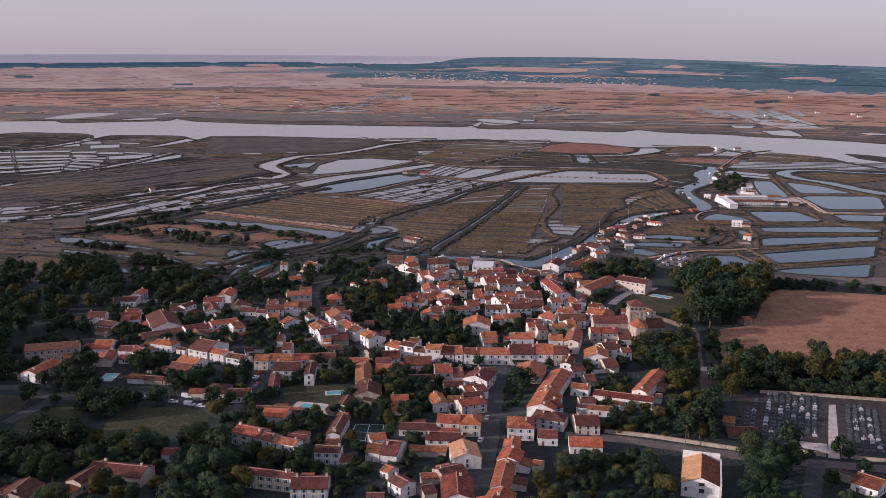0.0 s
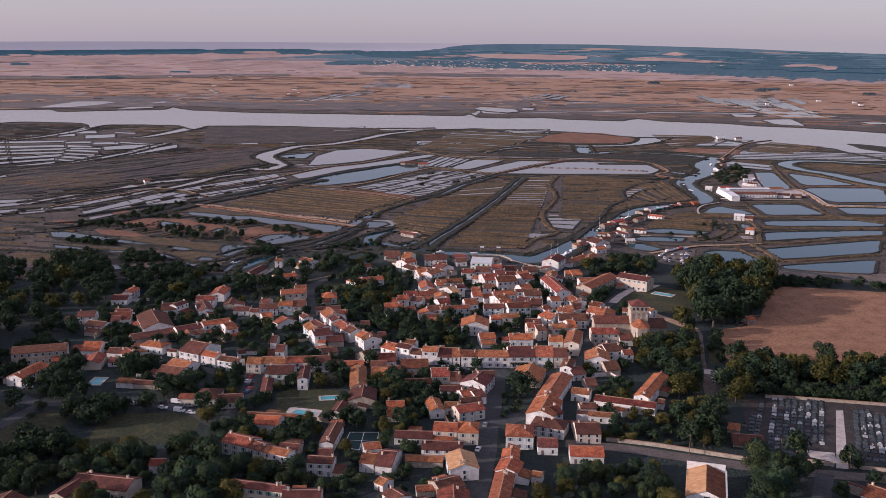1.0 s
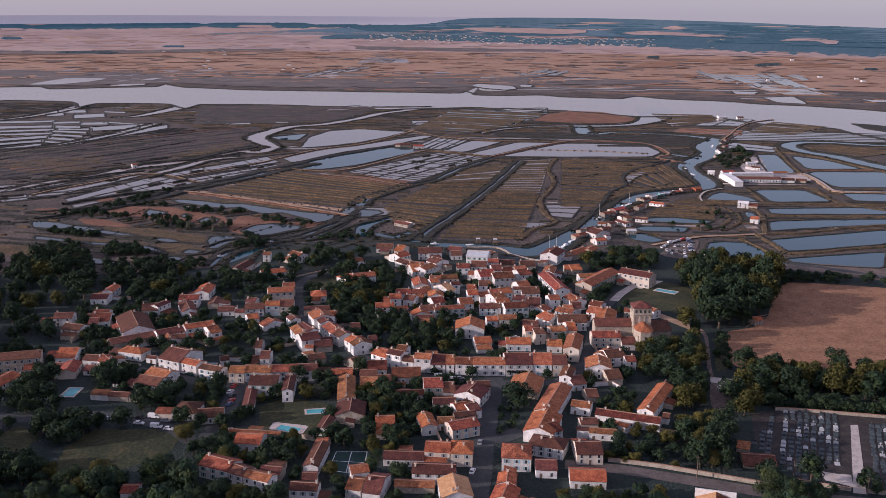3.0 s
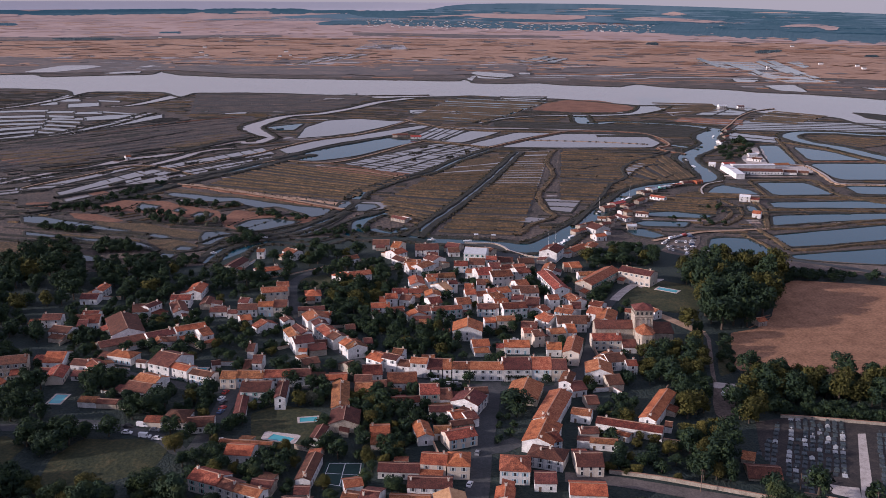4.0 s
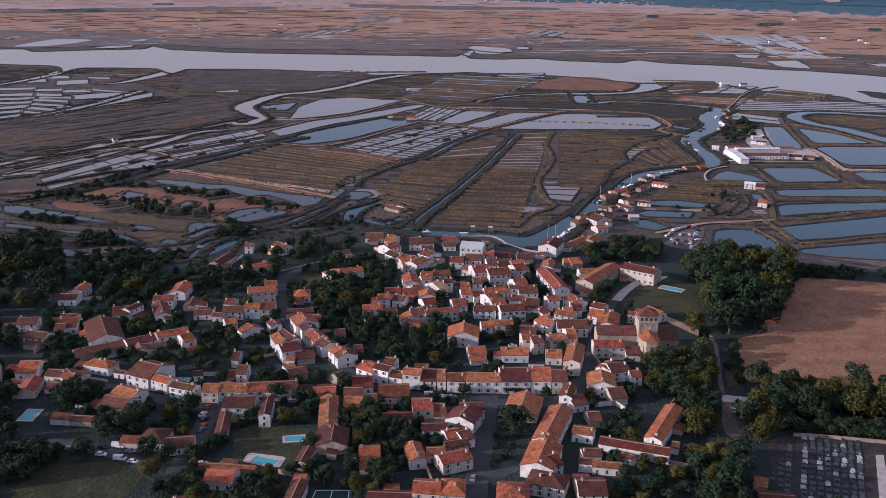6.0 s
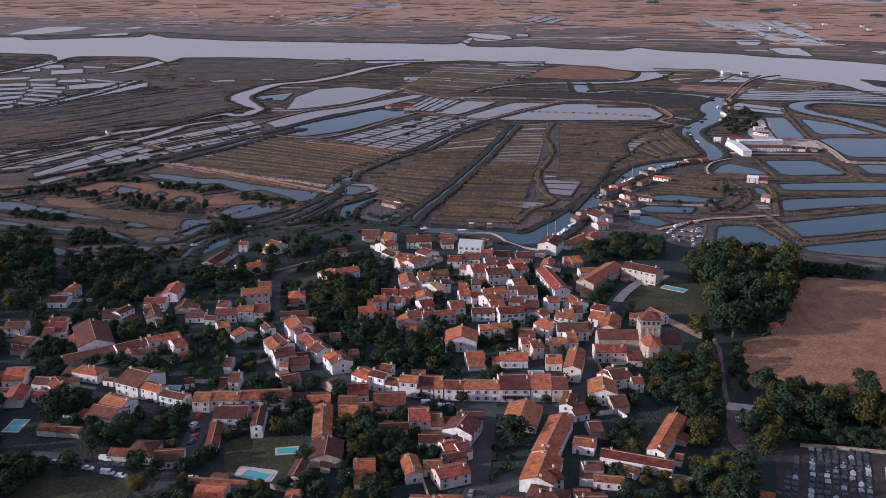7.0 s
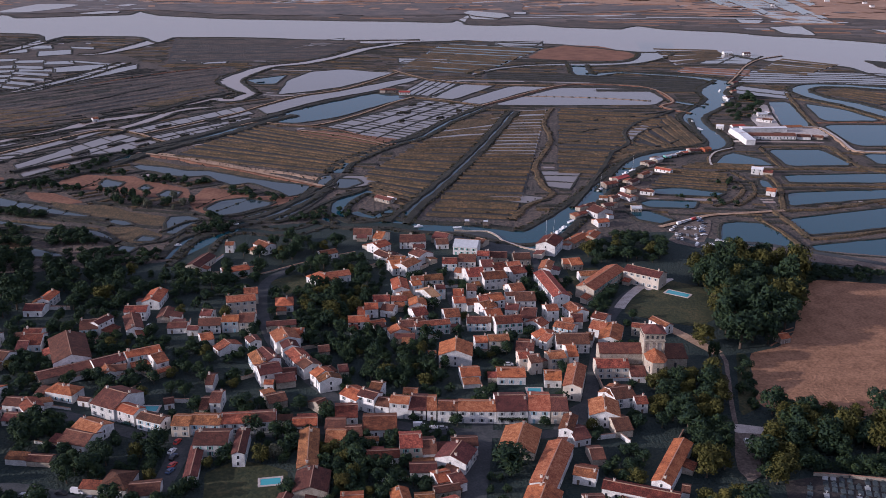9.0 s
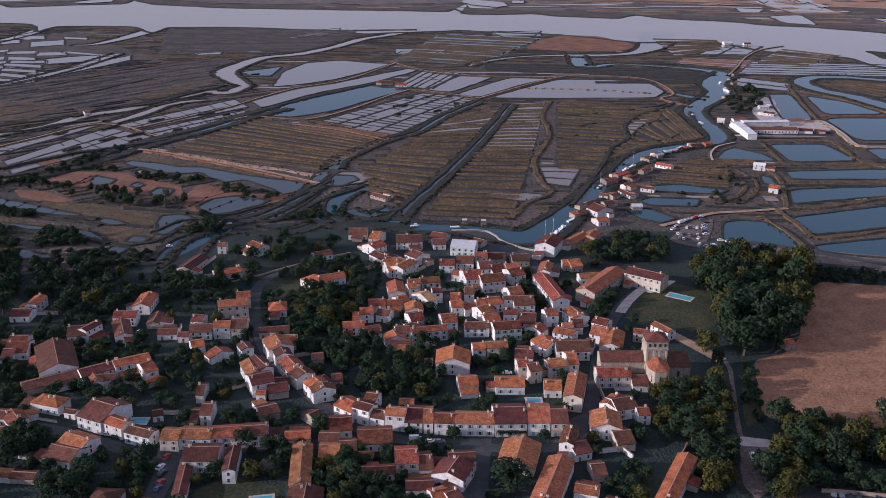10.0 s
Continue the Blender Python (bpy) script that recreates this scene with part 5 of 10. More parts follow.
sheet("pond", [(-568.5, 1167.3), (-528.1, 1192.6), (-548.1, 1248.1), (-589.4, 1221.1)], "pan", 0.14, 14, 2.0, smooth=False, label="long shallow salt pan with pale still water", category="pond")
sheet("pond", [(-553.5, 1257.6), (-514.8, 1251.3), (-523.3, 1276.5), (-562.6, 1282.9)], "pan", 0.14, 14, 2.0, smooth=False, label="long shallow salt pan with pale still water", category="pond")
sheet("pond", [(-318.1, 1097.9), (-282.6, 1106.6), (-287.7, 1130.9), (-323.7, 1121.9)], "pan", 0.14, 14, 2.0, smooth=False, label="long shallow salt pan with pale still water", category="pond")
sheet("pond", [(-366.3, 1141.1), (-344.7, 1128.0), (-347.4, 1138.6), (-369.1, 1152.0)], "pan", 0.14, 14, 2.0, smooth=False, label="long shallow salt pan with pale still water", category="pond")
sheet("pond", [(-197.0, 1304.5), (-145.4, 1353.7), (-151.8, 1421.8), (-205.1, 1369.0)], "pan", 0.14, 14, 2.0, smooth=False, label="long shallow salt pan with pale still water", category="pond")
sheet("pond", [(-47.4, 1128.7), (22.6, 1125.2), (22.8, 1168.4), (-49.1, 1172.0)], "pan", 0.14, 14, 2.0, smooth=False, label="long shallow salt pan with pale still water", category="pond")
sheet("pond", [(99.9, 1342.9), (176.9, 1329.1), (181.5, 1376.1), (102.6, 1390.5)], "pan", 0.14, 14, 2.0, smooth=False, label="long shallow salt pan with pale still water", category="pond")
sheet("pond", [(3.9, 1208.9), (51.8, 1203.7), (52.0, 1213.1), (3.9, 1218.3)], "pan", 0.14, 14, 2.0, smooth=False, label="long shallow salt pan with pale still water", category="pond")
sheet("pond", [(-640.7, 1304.8), (-629.8, 1342.6), (-640.8, 1370.8), (-651.6, 1331.9)], "pan", 0.14, 14, 2.0, smooth=False, label="long shallow salt pan with pale still water", category="pond")
dike([(-243.5, 561.2), (-209.3, 546.3), (-173.0, 523.5), (-143.9, 505.7), (-108.1, 481.2), (-75.1, 456.4)], 5.5, 0.9, "rust", "tan", label="salmon-coloured bare earth bank")
sheet("marsh_flat", [(-124.1, 663.2), (-79.1, 650.5), (-23.0, 622.5), (-33.0, 589.2), (-75.9, 615.6), (-117.7, 635.4)], "rust", 0.2, 8, 2, label="reddish dry flat between parcels", category="marsh")
dike([(-120.6, 657.6), (-77.6, 634.1), (-33.3, 596.6)], 3.0, 0.8, "gold", "tan")
sheet("marsh_flat", [(-464.3, 711.9), (-410.3, 720.4), (-380.0, 748.3), (-388.9, 695.7), (-422.9, 670.3), (-444.6, 669.6)], "rust", 0.1, 8, 3, label="reddish dry marsh", category="marsh")
dike([(-338.8, 460.1), (-309.0, 472.0), (-290.0, 491.7), (-267.7, 533.6), (-247.4, 561.1)], 4.0, 1.4, "reed", label="dark overgrown bank in the marsh")
dike([(-303.3, 399.3), (-277.8, 395.3), (-240.0, 378.5), (-207.0, 372.1)], 4.0, 1.4, "reed", label="dark overgrown bank in the marsh")
dike([(-290.1, 352.3), (-251.1, 347.9), (-215.4, 340.8), (-184.6, 323.9)], 4.0, 1.4, "reed", label="dark overgrown bank in the marsh")
dike([(-127.6, 1385.9), (-22.8, 1401.2)], 4.0, 1.4, "reed", label="dark overgrown bank in the marsh")
dike([(-399.9, 618.1), (-356.6, 627.5), (-335.1, 656.0), (-308.5, 674.3)], 4.0, 1.4, "reed", label="dark overgrown bank in the marsh")

# ---- far ----

wood([(-4289.2, 7428.2), (-3501.6, 8105.1), (-5716.0, 13462.6), (-6668.2, 11752.7)], 5)
wood([(-3624.4, 8046.6), (-2401.2, 9807.8), (-4183.5, 17354.8), (-5599.3, 12631.3)], 5)
wood([(-2515.9, 9746.1), (-1297.5, 9951.4), (-2331.4, 17740.5), (-4347.6, 17186.5)], 5)
wood([(-1528.8, 10762.5), (-903.6, 10613.3), (-1402.6, 16080.8), (-2049.9, 14550.4)], 5)
wood([(-873.2, 8661.0), (189.9, 7228.7), (391.0, 17555.0), (-1445.3, 15016.5)], 5)
wood([(-846.0, 5799.8), (-345.4, 5801.3), (-466.7, 7947.8), (-915.8, 7273.5)], 4)
wood([(-380.5, 5790.9), (462.8, 5014.6), (665.8, 7397.9), (-530.5, 8199.3)], 4)
wood([(320.5, 4978.9), (1109.4, 4765.7), (1484.4, 6509.1), (464.4, 6717.9)], 4)
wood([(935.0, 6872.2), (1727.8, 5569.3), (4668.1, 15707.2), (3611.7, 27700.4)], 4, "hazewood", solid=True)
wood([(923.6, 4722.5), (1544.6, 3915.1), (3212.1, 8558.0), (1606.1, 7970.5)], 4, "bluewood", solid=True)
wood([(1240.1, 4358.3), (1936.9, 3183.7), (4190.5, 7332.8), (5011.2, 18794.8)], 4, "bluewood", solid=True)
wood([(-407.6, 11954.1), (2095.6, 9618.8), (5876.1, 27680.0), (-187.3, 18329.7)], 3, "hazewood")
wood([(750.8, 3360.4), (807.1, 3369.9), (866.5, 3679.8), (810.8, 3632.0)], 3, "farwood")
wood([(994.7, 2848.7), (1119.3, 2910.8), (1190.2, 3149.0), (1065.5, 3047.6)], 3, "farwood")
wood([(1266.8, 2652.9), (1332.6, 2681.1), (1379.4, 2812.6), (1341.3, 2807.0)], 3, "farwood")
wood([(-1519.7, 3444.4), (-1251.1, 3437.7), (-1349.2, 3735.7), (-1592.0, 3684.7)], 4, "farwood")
wood([(-1316.4, 4201.4), (-1203.7, 4227.7), (-1283.8, 4479.4), (-1375.9, 4456.7)], 4)
wood([(-2548.5, 5281.6), (-2432.0, 5317.0), (-2669.4, 5854.8), (-2782.7, 5816.7)], 5)

# most far fields wear the plain colour with haze and glow mixed in
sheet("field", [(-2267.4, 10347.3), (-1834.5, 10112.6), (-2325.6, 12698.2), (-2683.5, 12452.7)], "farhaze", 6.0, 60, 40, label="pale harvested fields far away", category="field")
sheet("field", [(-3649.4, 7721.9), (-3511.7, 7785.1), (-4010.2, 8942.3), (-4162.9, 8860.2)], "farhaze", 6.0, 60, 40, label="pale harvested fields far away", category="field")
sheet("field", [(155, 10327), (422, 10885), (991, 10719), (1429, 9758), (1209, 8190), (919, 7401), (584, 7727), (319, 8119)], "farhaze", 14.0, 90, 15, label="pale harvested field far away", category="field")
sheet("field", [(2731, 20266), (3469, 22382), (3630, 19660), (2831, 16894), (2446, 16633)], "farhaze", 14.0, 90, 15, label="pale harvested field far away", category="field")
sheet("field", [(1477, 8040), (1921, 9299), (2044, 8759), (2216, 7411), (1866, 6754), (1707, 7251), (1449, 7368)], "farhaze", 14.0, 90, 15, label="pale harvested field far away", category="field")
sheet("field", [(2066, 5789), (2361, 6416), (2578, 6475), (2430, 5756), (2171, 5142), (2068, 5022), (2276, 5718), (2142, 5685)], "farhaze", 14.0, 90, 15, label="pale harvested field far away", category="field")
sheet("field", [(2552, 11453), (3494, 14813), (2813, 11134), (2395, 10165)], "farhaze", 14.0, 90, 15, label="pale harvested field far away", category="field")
sheet("field", [(788.4, 3225.2), (1005.8, 3079.9), (1293.6, 2808.1), (1358.9, 2969.3), (1061.1, 3270.8), (834.3, 3486.7)], "stubble", 1.0, 60, 8, label="pale harvested fields far away", category="field")
sheet("field", [(558.9, 2701.4), (724.9, 3168.0), (841.2, 3141.6), (732.1, 2798.6)], "stubble", 1.0, 60, 5, label="pale harvested fields far away", category="field")

sheet("marsh_flat", [(-2038.8, 3728.2), (-1526.3, 3698.5), (-1131.5, 4000.8), (-727.1, 4169.9), (-679.9, 3876.3), (-1044.3, 3664.8), (-1416.3, 3405.6), (-1837.5, 3323.7)], "fardark", 1.0, 60, 40, label="dark wet marsh beyond the river", category="marsh")
sheet("marsh_flat", [(-1372.5, 2389.4), (-1105.6, 2365.9), (-811.5, 2289.9), (-673.7, 2123.9), (-223.0, 2107.7), (-198.2, 1836.6), (-444.0, 1847.3), (-625.8, 1947.4), (-871.3, 1818.5), (-1095.0, 1831.9)], "fardark", 0.7, 40, 20, label="dark wet marsh beyond the river", category="marsh")
sheet("marsh_flat", [(-449.2, 4587.2), (10.1, 4421.1), (549.3, 4289.9), (521.8, 4054.8), (9.5, 3948.9), (-410.2, 4159.9)], "fardark", 1.0, 60, 30, label="dark wet marsh beyond the river", category="marsh")
sheet("marsh_flat", [(-223.0, 2107.7), (216.5, 2210.9), (192.4, 1918.4), (-196.6, 1818.2)], "fardark", 0.7, 40, 12, label="dark wet marsh beyond the river", category="marsh")
sheet("marsh_flat", [(295.9, 2123.8), (592.7, 2159.6), (589.0, 2024.7), (277.7, 1968.3)], "fardark", 0.7, 40, 12, label="dark wet marsh beyond the river", category="marsh")

sheet("pond", [(62.9, 1906.6), (77.8, 1965.3), (153.8, 1897.5), (159.2, 1826.9), (134.3, 1790.6), (86.5, 1837.0)], "river", 1.2, 20, 3, label="pale tidal pool on the far shore", category="pond")
sheet("pond", [(174.9, 1937.0), (202.9, 1940.0), (196.8, 1883.7), (172.1, 1881.2)], "river", 1.2, 20, 3, label="pale tidal pool on the far shore", category="pond")
sheet("pond", [(-926.0, 1842.3), (-930.4, 1957.2), (-921.6, 2067.4), (-856.6, 2075.3), (-817.9, 2042.2), (-831.4, 1934.2), (-867.3, 1848.7)], "river", 1.2, 20, 3, label="pale tidal pool on the far shore", category="pond")
sheet("pond", [(-744.1, 1831.1), (-723.8, 1880.4), (-680.4, 1901.4), (-672.0, 1854.4), (-715.6, 1818.9)], "river", 1.2, 20, 3, label="pale tidal pool on the far shore", category="pond")
sheet("pond", [(-731.7, 2015.7), (-718.8, 2091.9), (-698.8, 2075.2), (-703.5, 2019.0)], "river", 1.2, 20, 3, label="pale tidal pool on the far shore", category="pond")
sheet("marsh_flat", [(728.1, 2517.8), (753.9, 2580.5), (721.1, 2229.5), (692.6, 2157.6)], "pan", 1.3, 20, 1.5, smooth=False, label="pale narrow pan beyond the river", category="marsh")
sheet("marsh_flat", [(755.4, 2331.2), (775.8, 2359.2), (761.7, 2100.1), (730.6, 2034.9)], "pan", 1.3, 20, 1.5, smooth=False, label="pale narrow pan beyond the river", category="marsh")
sheet("marsh_flat", [(765.8, 2234.6), (783.9, 2260.5), (751.1, 1978.2), (721.8, 1919.2)], "pan", 1.3, 20, 1.5, smooth=False, label="pale narrow pan beyond the river", category="marsh")
sheet("marsh_flat", [(860.5, 2395.6), (894.8, 2453.8), (834.9, 2026.0), (800.1, 1964.3)], "pan", 1.3, 20, 1.5, smooth=False, label="pale narrow pan beyond the river", category="marsh")
sheet("marsh_flat", [(902.5, 2427.5), (933.5, 2458.6), (848.8, 1988.3), (804.8, 1909.5)], "pan", 1.3, 20, 1.5, smooth=False, label="pale narrow pan beyond the river", category="marsh")
sheet("marsh_flat", [(942.0, 2379.2), (983.1, 2384.1), (942.6, 2208.3), (910.4, 2159.7)], "pan", 1.3, 20, 1.5, smooth=False, label="pale narrow pan beyond the river", category="marsh")
sheet("marsh_flat", [(834.8, 1986.9), (853.2, 2008.2), (831.7, 1842.4), (812.2, 1823.7)], "pan", 1.3, 20, 1.5, smooth=False, label="pale narrow pan beyond the river", category="marsh")
sheet("marsh_flat", [(224.3, 2371.0), (234.6, 2399.4), (303.8, 2614.1), (307.7, 2552.6), (242.7, 2346.8)], "pan", 1.3, 20, 1.5, smooth=False, label="pale narrow pan beyond the river", category="marsh")
sheet("marsh_flat", [(246.6, 2321.2), (323.0, 2554.7), (328.1, 2495.8), (262.2, 2323.1)], "pan", 1.3, 20, 1.5, smooth=False, label="pale narrow pan beyond the river", category="marsh")
sheet("marsh_flat", [(282.6, 2325.6), (353.5, 2528.5), (358.2, 2499.7), (295.4, 2301.5)], "pan", 1.3, 20, 1.5, smooth=False, label="pale narrow pan beyond the river", category="marsh")
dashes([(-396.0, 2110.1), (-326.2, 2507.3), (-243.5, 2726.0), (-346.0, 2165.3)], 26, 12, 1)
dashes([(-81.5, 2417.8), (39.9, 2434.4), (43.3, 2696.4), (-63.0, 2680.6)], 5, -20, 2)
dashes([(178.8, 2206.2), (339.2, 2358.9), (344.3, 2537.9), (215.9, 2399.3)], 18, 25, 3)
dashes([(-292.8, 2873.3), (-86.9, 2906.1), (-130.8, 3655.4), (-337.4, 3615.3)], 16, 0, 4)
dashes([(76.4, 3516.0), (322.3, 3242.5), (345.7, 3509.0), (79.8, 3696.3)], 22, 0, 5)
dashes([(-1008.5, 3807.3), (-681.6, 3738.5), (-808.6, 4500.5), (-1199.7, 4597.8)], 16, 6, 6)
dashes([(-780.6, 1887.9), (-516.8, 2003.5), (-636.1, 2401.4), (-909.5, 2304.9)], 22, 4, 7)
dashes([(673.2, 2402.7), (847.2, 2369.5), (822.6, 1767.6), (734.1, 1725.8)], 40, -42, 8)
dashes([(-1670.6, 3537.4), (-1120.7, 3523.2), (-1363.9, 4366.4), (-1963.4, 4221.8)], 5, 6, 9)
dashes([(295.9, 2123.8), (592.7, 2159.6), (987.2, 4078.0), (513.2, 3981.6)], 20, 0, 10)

hamlet([(-474.0, 5620.1), (327.1, 5089.9), (446.4, 7106.0), (-614.7, 7386.9)], 110, 1)
hamlet([(391.4, 5106.4), (1099.5, 4860.3), (1405.4, 6321.8), (534.2, 6558.2)], 110, 2)
hamlet([(973.0, 8821.3), (1426.3, 9008.9), (1812.4, 11555.2), (1229.5, 11254.6)], 5, 3)
hamlet([(-489.3, 2484.1), (-383.3, 2436.6), (-429.6, 2772.8), (-536.2, 2756.2)], 3, 4)
hamlet([(443.3, 2141.6), (1094.0, 2104.4), (1998.8, 4283.8), (960.2, 3740.9)], 5, 5)
hamlet([(-824.4, 2233.1), (-529.5, 2272.1), (-970.3, 4461.4), (-1491.8, 4335.6)], 7, 6)
hamlet([(1541.8, 5646.1), (1998.1, 5177.8), (2528.9, 6655.8), (1834.1, 6790.2)], 8, 7)

def far_strips(count, seed):
    """Belts of wood and pale clearings across the hazy woodland, thin with distance."""
    rnd = random.Random(seed)
    bm = bmesh.new()
    for i in range(count):
        a0 = radians(rnd.uniform(-1, 31))
        q0 = rnd.uniform(1 / 19000, 1 / 4700)
        if q0 > 1 / (4300 + 130 * (31 - math.degrees(a0))):
            continue
        near = q0 * 4700
        wide = radians(rnd.uniform(0.25, 1.8)) * (0.6 + near)
        thick = rnd.uniform(0.8, 2.6) * 1.7e-6 * (0.5 + 1.2 * near)
        roll = rnd.random()
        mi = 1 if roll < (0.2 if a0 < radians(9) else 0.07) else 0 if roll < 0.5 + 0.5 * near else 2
        z, n, k = 7 + 0.006 * i, 14, rnd.uniform(0, 90)
        low, mid, top = [], [], []
        for j in range(n + 1):
            u = j / n
            thin = min(1.0, 4 * u, 4 * (1 - u)) + 0.03
            a = a0 + (u - 0.5) * 2 * wide
            rag = 1 + 0.7 * noise.noise((u * 7, k, 0))
            for row, s, up in ((low, 1, 0), (mid, 0.2, 5 if mi == 0 else 0), (top, -1, 0)):
                d = 1 / (q0 + s * thick * thin * rag)
                d = min(d, rim_at(a) * 0.98)
                row.append(bm.verts.new(lay(HUB[0] + d * math.sin(a), HUB[1] + d * math.cos(a), z + up * thin * rnd.uniform(0.6, 1.2))))
        for r0, r1 in ((low, mid), (mid, top)):
            for j in range(n):
                f = bm.faces.new((r0[j], r0[j + 1], r1[j + 1], r1[j]))
                f.material_index = mi
    # haze comes from the colour and glow of these three materials
    tagged(link_mesh("far_woods", bm, ["bluewood", "farhaze", "hazewood"]), "belts of woodland and clearings far away in hazed blue and pale tones", "woodland", kind="stuff")


far_strips(620, 77)

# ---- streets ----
sheet("ground", [(-416.3, 181.2), (-294.8, 269.2), (-220.7, 271.9), (-142.3, 291.4), (-114.3, 358.1), (-64.5, 370.6), (-12.6, 368.5), (37.4, 334.4), (68.9, 320.7), (90.5, 332.7), (152.2, 354.6), (196.3, 331.2), (235.7, 292.1), (386.3, 227.1), (234.6, -152.4), (-5.7, -211.1), (-246.8, -160.4)], "garden", 0.05, 20, 0, label="garden ground and grass of the village in a shaded dark tone", category="ground")
sheet("field", [(152.1, 170.6), (140.3, 119.3), (167.4, 115.1), (211.4, 105.6), (322.3, 172.0), (287.2, 252.1), (251.8, 261.3), (218.2, 267.5), (204.3, 251.1), (181.5, 194.8), (168.9, 177.7)], "stubble", 0.1, 8, 0.6, label="harvested stubble field", category="field")
sheet("lawn", [(103.0, 217.0), (114.3, 246.3), (135.1, 266.5), (153.4, 254.5), (152.3, 214.1), (136.4, 200.7), (121.7, 207.1)], "meadow", 0.09, 8, 0.6, label="dry lawn of the manor garden", category="lawn")
sheet("lawn", [(82.2, 283.0), (91.9, 284.9), (101.4, 285.0), (93.8, 266.0), (86.1, 234.6), (83.9, 249.8)], "meadow", 0.09, 8, 0.6, label="green lawn behind a house", category="lawn")
sheet("car_park", [(161.4, 351.2), (176.1, 374.4), (191.0, 379.4), (185.5, 359.4), (169.0, 319.8), (156.3, 329.8), (152.8, 337.0)], "dirt", 0.11, 8, 0.3, label="brown gravel car park beside the harbour", category="car park")
sheet("grass", [(170.8, 313.9), (263.2, 287.0), (326.7, 268.7), (341.9, 295.2), (272.7, 308.4), (222.1, 322.5), (189.7, 327.1)], "dirt", 0.07, 8, 0.6, label="rough grass strip beside the ponds", category="grass")
sheet("grass", [(151.3, 170.6), (146.2, 170.6), (130.7, 111.4), (139.9, 118.0)], "meadow", 0.08, 8, 0.6, label="grass edge of the field", category="grass")
sheet("lawn", [(-83.4, 259.9), (-67.1, 272.5), (-58.8, 256.1), (-68.4, 240.5)], "meadow", 0.08, 6, 0.6, label="green garden lawn", category="lawn")
sheet("meadow", [(-133.0, 1.0), (-139.9, 26.4), (-132.7, 46.1), (-110.1, 44.0), (-99.5, 35.7), (-99.3, 21.3), (-115.6, 7.0)], "meadow", 0.09, 5, 3.0, label="dry meadow with a golden edge", category="meadow")
sheet("meadow", [(-220.1, 63.7), (-196.5, 57.0), (-180.1, 53.9), (-180.9, 33.6), (-202.8, 29.8)], "meadow", 0.09, 8, 0.6, label="rough meadow", category="meadow")
sheet("meadow", [(-172.1, 24.3), (-165.0, 47.3), (-151.5, 37.6), (-153.6, 18.8)], "meadow", 0.09, 8, 0.6, label="rough meadow", category="meadow")
sheet("cemetery", [(132.4, 64.3), (144.9, 67.6), (174.7, 65.5), (227.1, 54.1), (197.4, -10.9), (169.3, 1.3), (132.3, 7.4), (125.0, 35.0)], "grit", 0.09, 8, 0.2, smooth=False, label="dark gravelled cemetery ground", category="cemetery")
sheet("path", [(169.3, 53.7), (172.4, 53.8), (151.3, -4.1), (147.1, -3.2)], "gravel", 0.13, 8, 0, smooth=False, label="white gravel avenue of the cemetery", category="path")
sheet("path", [(141.4, 13.2), (146.7, 11.2), (151.8, 10.3), (148.8, 0.7), (145.1, 3.6), (140.9, 6.0)], "gravel", 0.13, 8, 0, smooth=False, label="white gravel cross path of the cemetery", category="path")
sheet("yard", [(-228.6, 91.1), (-206.4, 96.0), (-201.2, 84.5), (-223.4, 80.6)], "gravel", 0.13, 8, 0, label="pale gravel yard", category="yard")
road([(-167.5, 104.6), (-144.5, 111.1), (-127.0, 104.9), (-112.1, 98.4), (-97.8, 92.6), (-81.4, 93.1), (-67.3, 95.5), (-50.9, 97.2), (-34.2, 98.9), (-17.2, 97.4), (-4.7, 99.8)], 3.2)
road([(125.1, 262.3), (108.9, 240.9), (100.5, 223.3), (92.4, 203.5), (85.4, 181.7), (80.3, 159.0), (75.6, 138.5), (70.2, 117.6), (61.9, 101.8), (50.2, 96.2), (31.2, 96.5), (12.3, 99.1), (-4.8, 103.1), (-15.8, 108.0), (-26.3, 115.7), (-34.2, 127.3), (-42.5, 138.7), (-51.3, 151.7), (-60.1, 166.1), (-68.8, 185.1), (-76.7, 210.5), (-82.6, 238.8), (-83.4, 259.9), (-74.3, 279.3), (-57.3, 293.8), (-39.3, 307.2)], 3.0)
road([(-83.8, 93.1), (-83.3, 86.2), (-84.5, 75.3), (-85.1, 63.4)], 3.0)
road([(56.9, 96.2), (62.6, 111.0), (71.0, 119.8)], 3.5)
road([(62.4, 257.5), (66.4, 282.8), (65.1, 302.9), (57.7, 312.4), (43.7, 328.2)], 2.0)
road([(21.2, 199.6), (18.3, 219.6), (15.8, 249.1), (19.2, 282.2)], 1.4)
road([(120.2, 64.3), (122.0, 76.3), (125.3, 95.0), (128.1, 111.4), (133.0, 134.1), (139.3, 162.2), (139.5, 170.0)], 0.95, "dirt", 0.13, label="dirt lane beside the field")
road([(117.3, 205.7), (127.1, 190.5), (138.1, 170.5)], 3.0, "tan", 0.13, label="sandy path past the church")
road([(295.6, 268.4), (266.4, 294.3), (235.7, 313.8), (204.3, 330.4), (180.3, 330.1), (168.3, 329.9), (159.3, 342.5)], 3.0, "asphalt", 0.14, label="grey road along the ponds")
road([(153.2, 362.4), (170.5, 374.3), (192.9, 389.2), (217.1, 394.6), (247.8, 401.5)], 2.0, "tan", 0.5, label="pale dirt track to the ponds")
road([(102.3, 224.0), (109.1, 238.6), (120.8, 256.5), (132.3, 264.8)], 2.6, "gravel", 0.16, label="pale gravel drive of the manor")
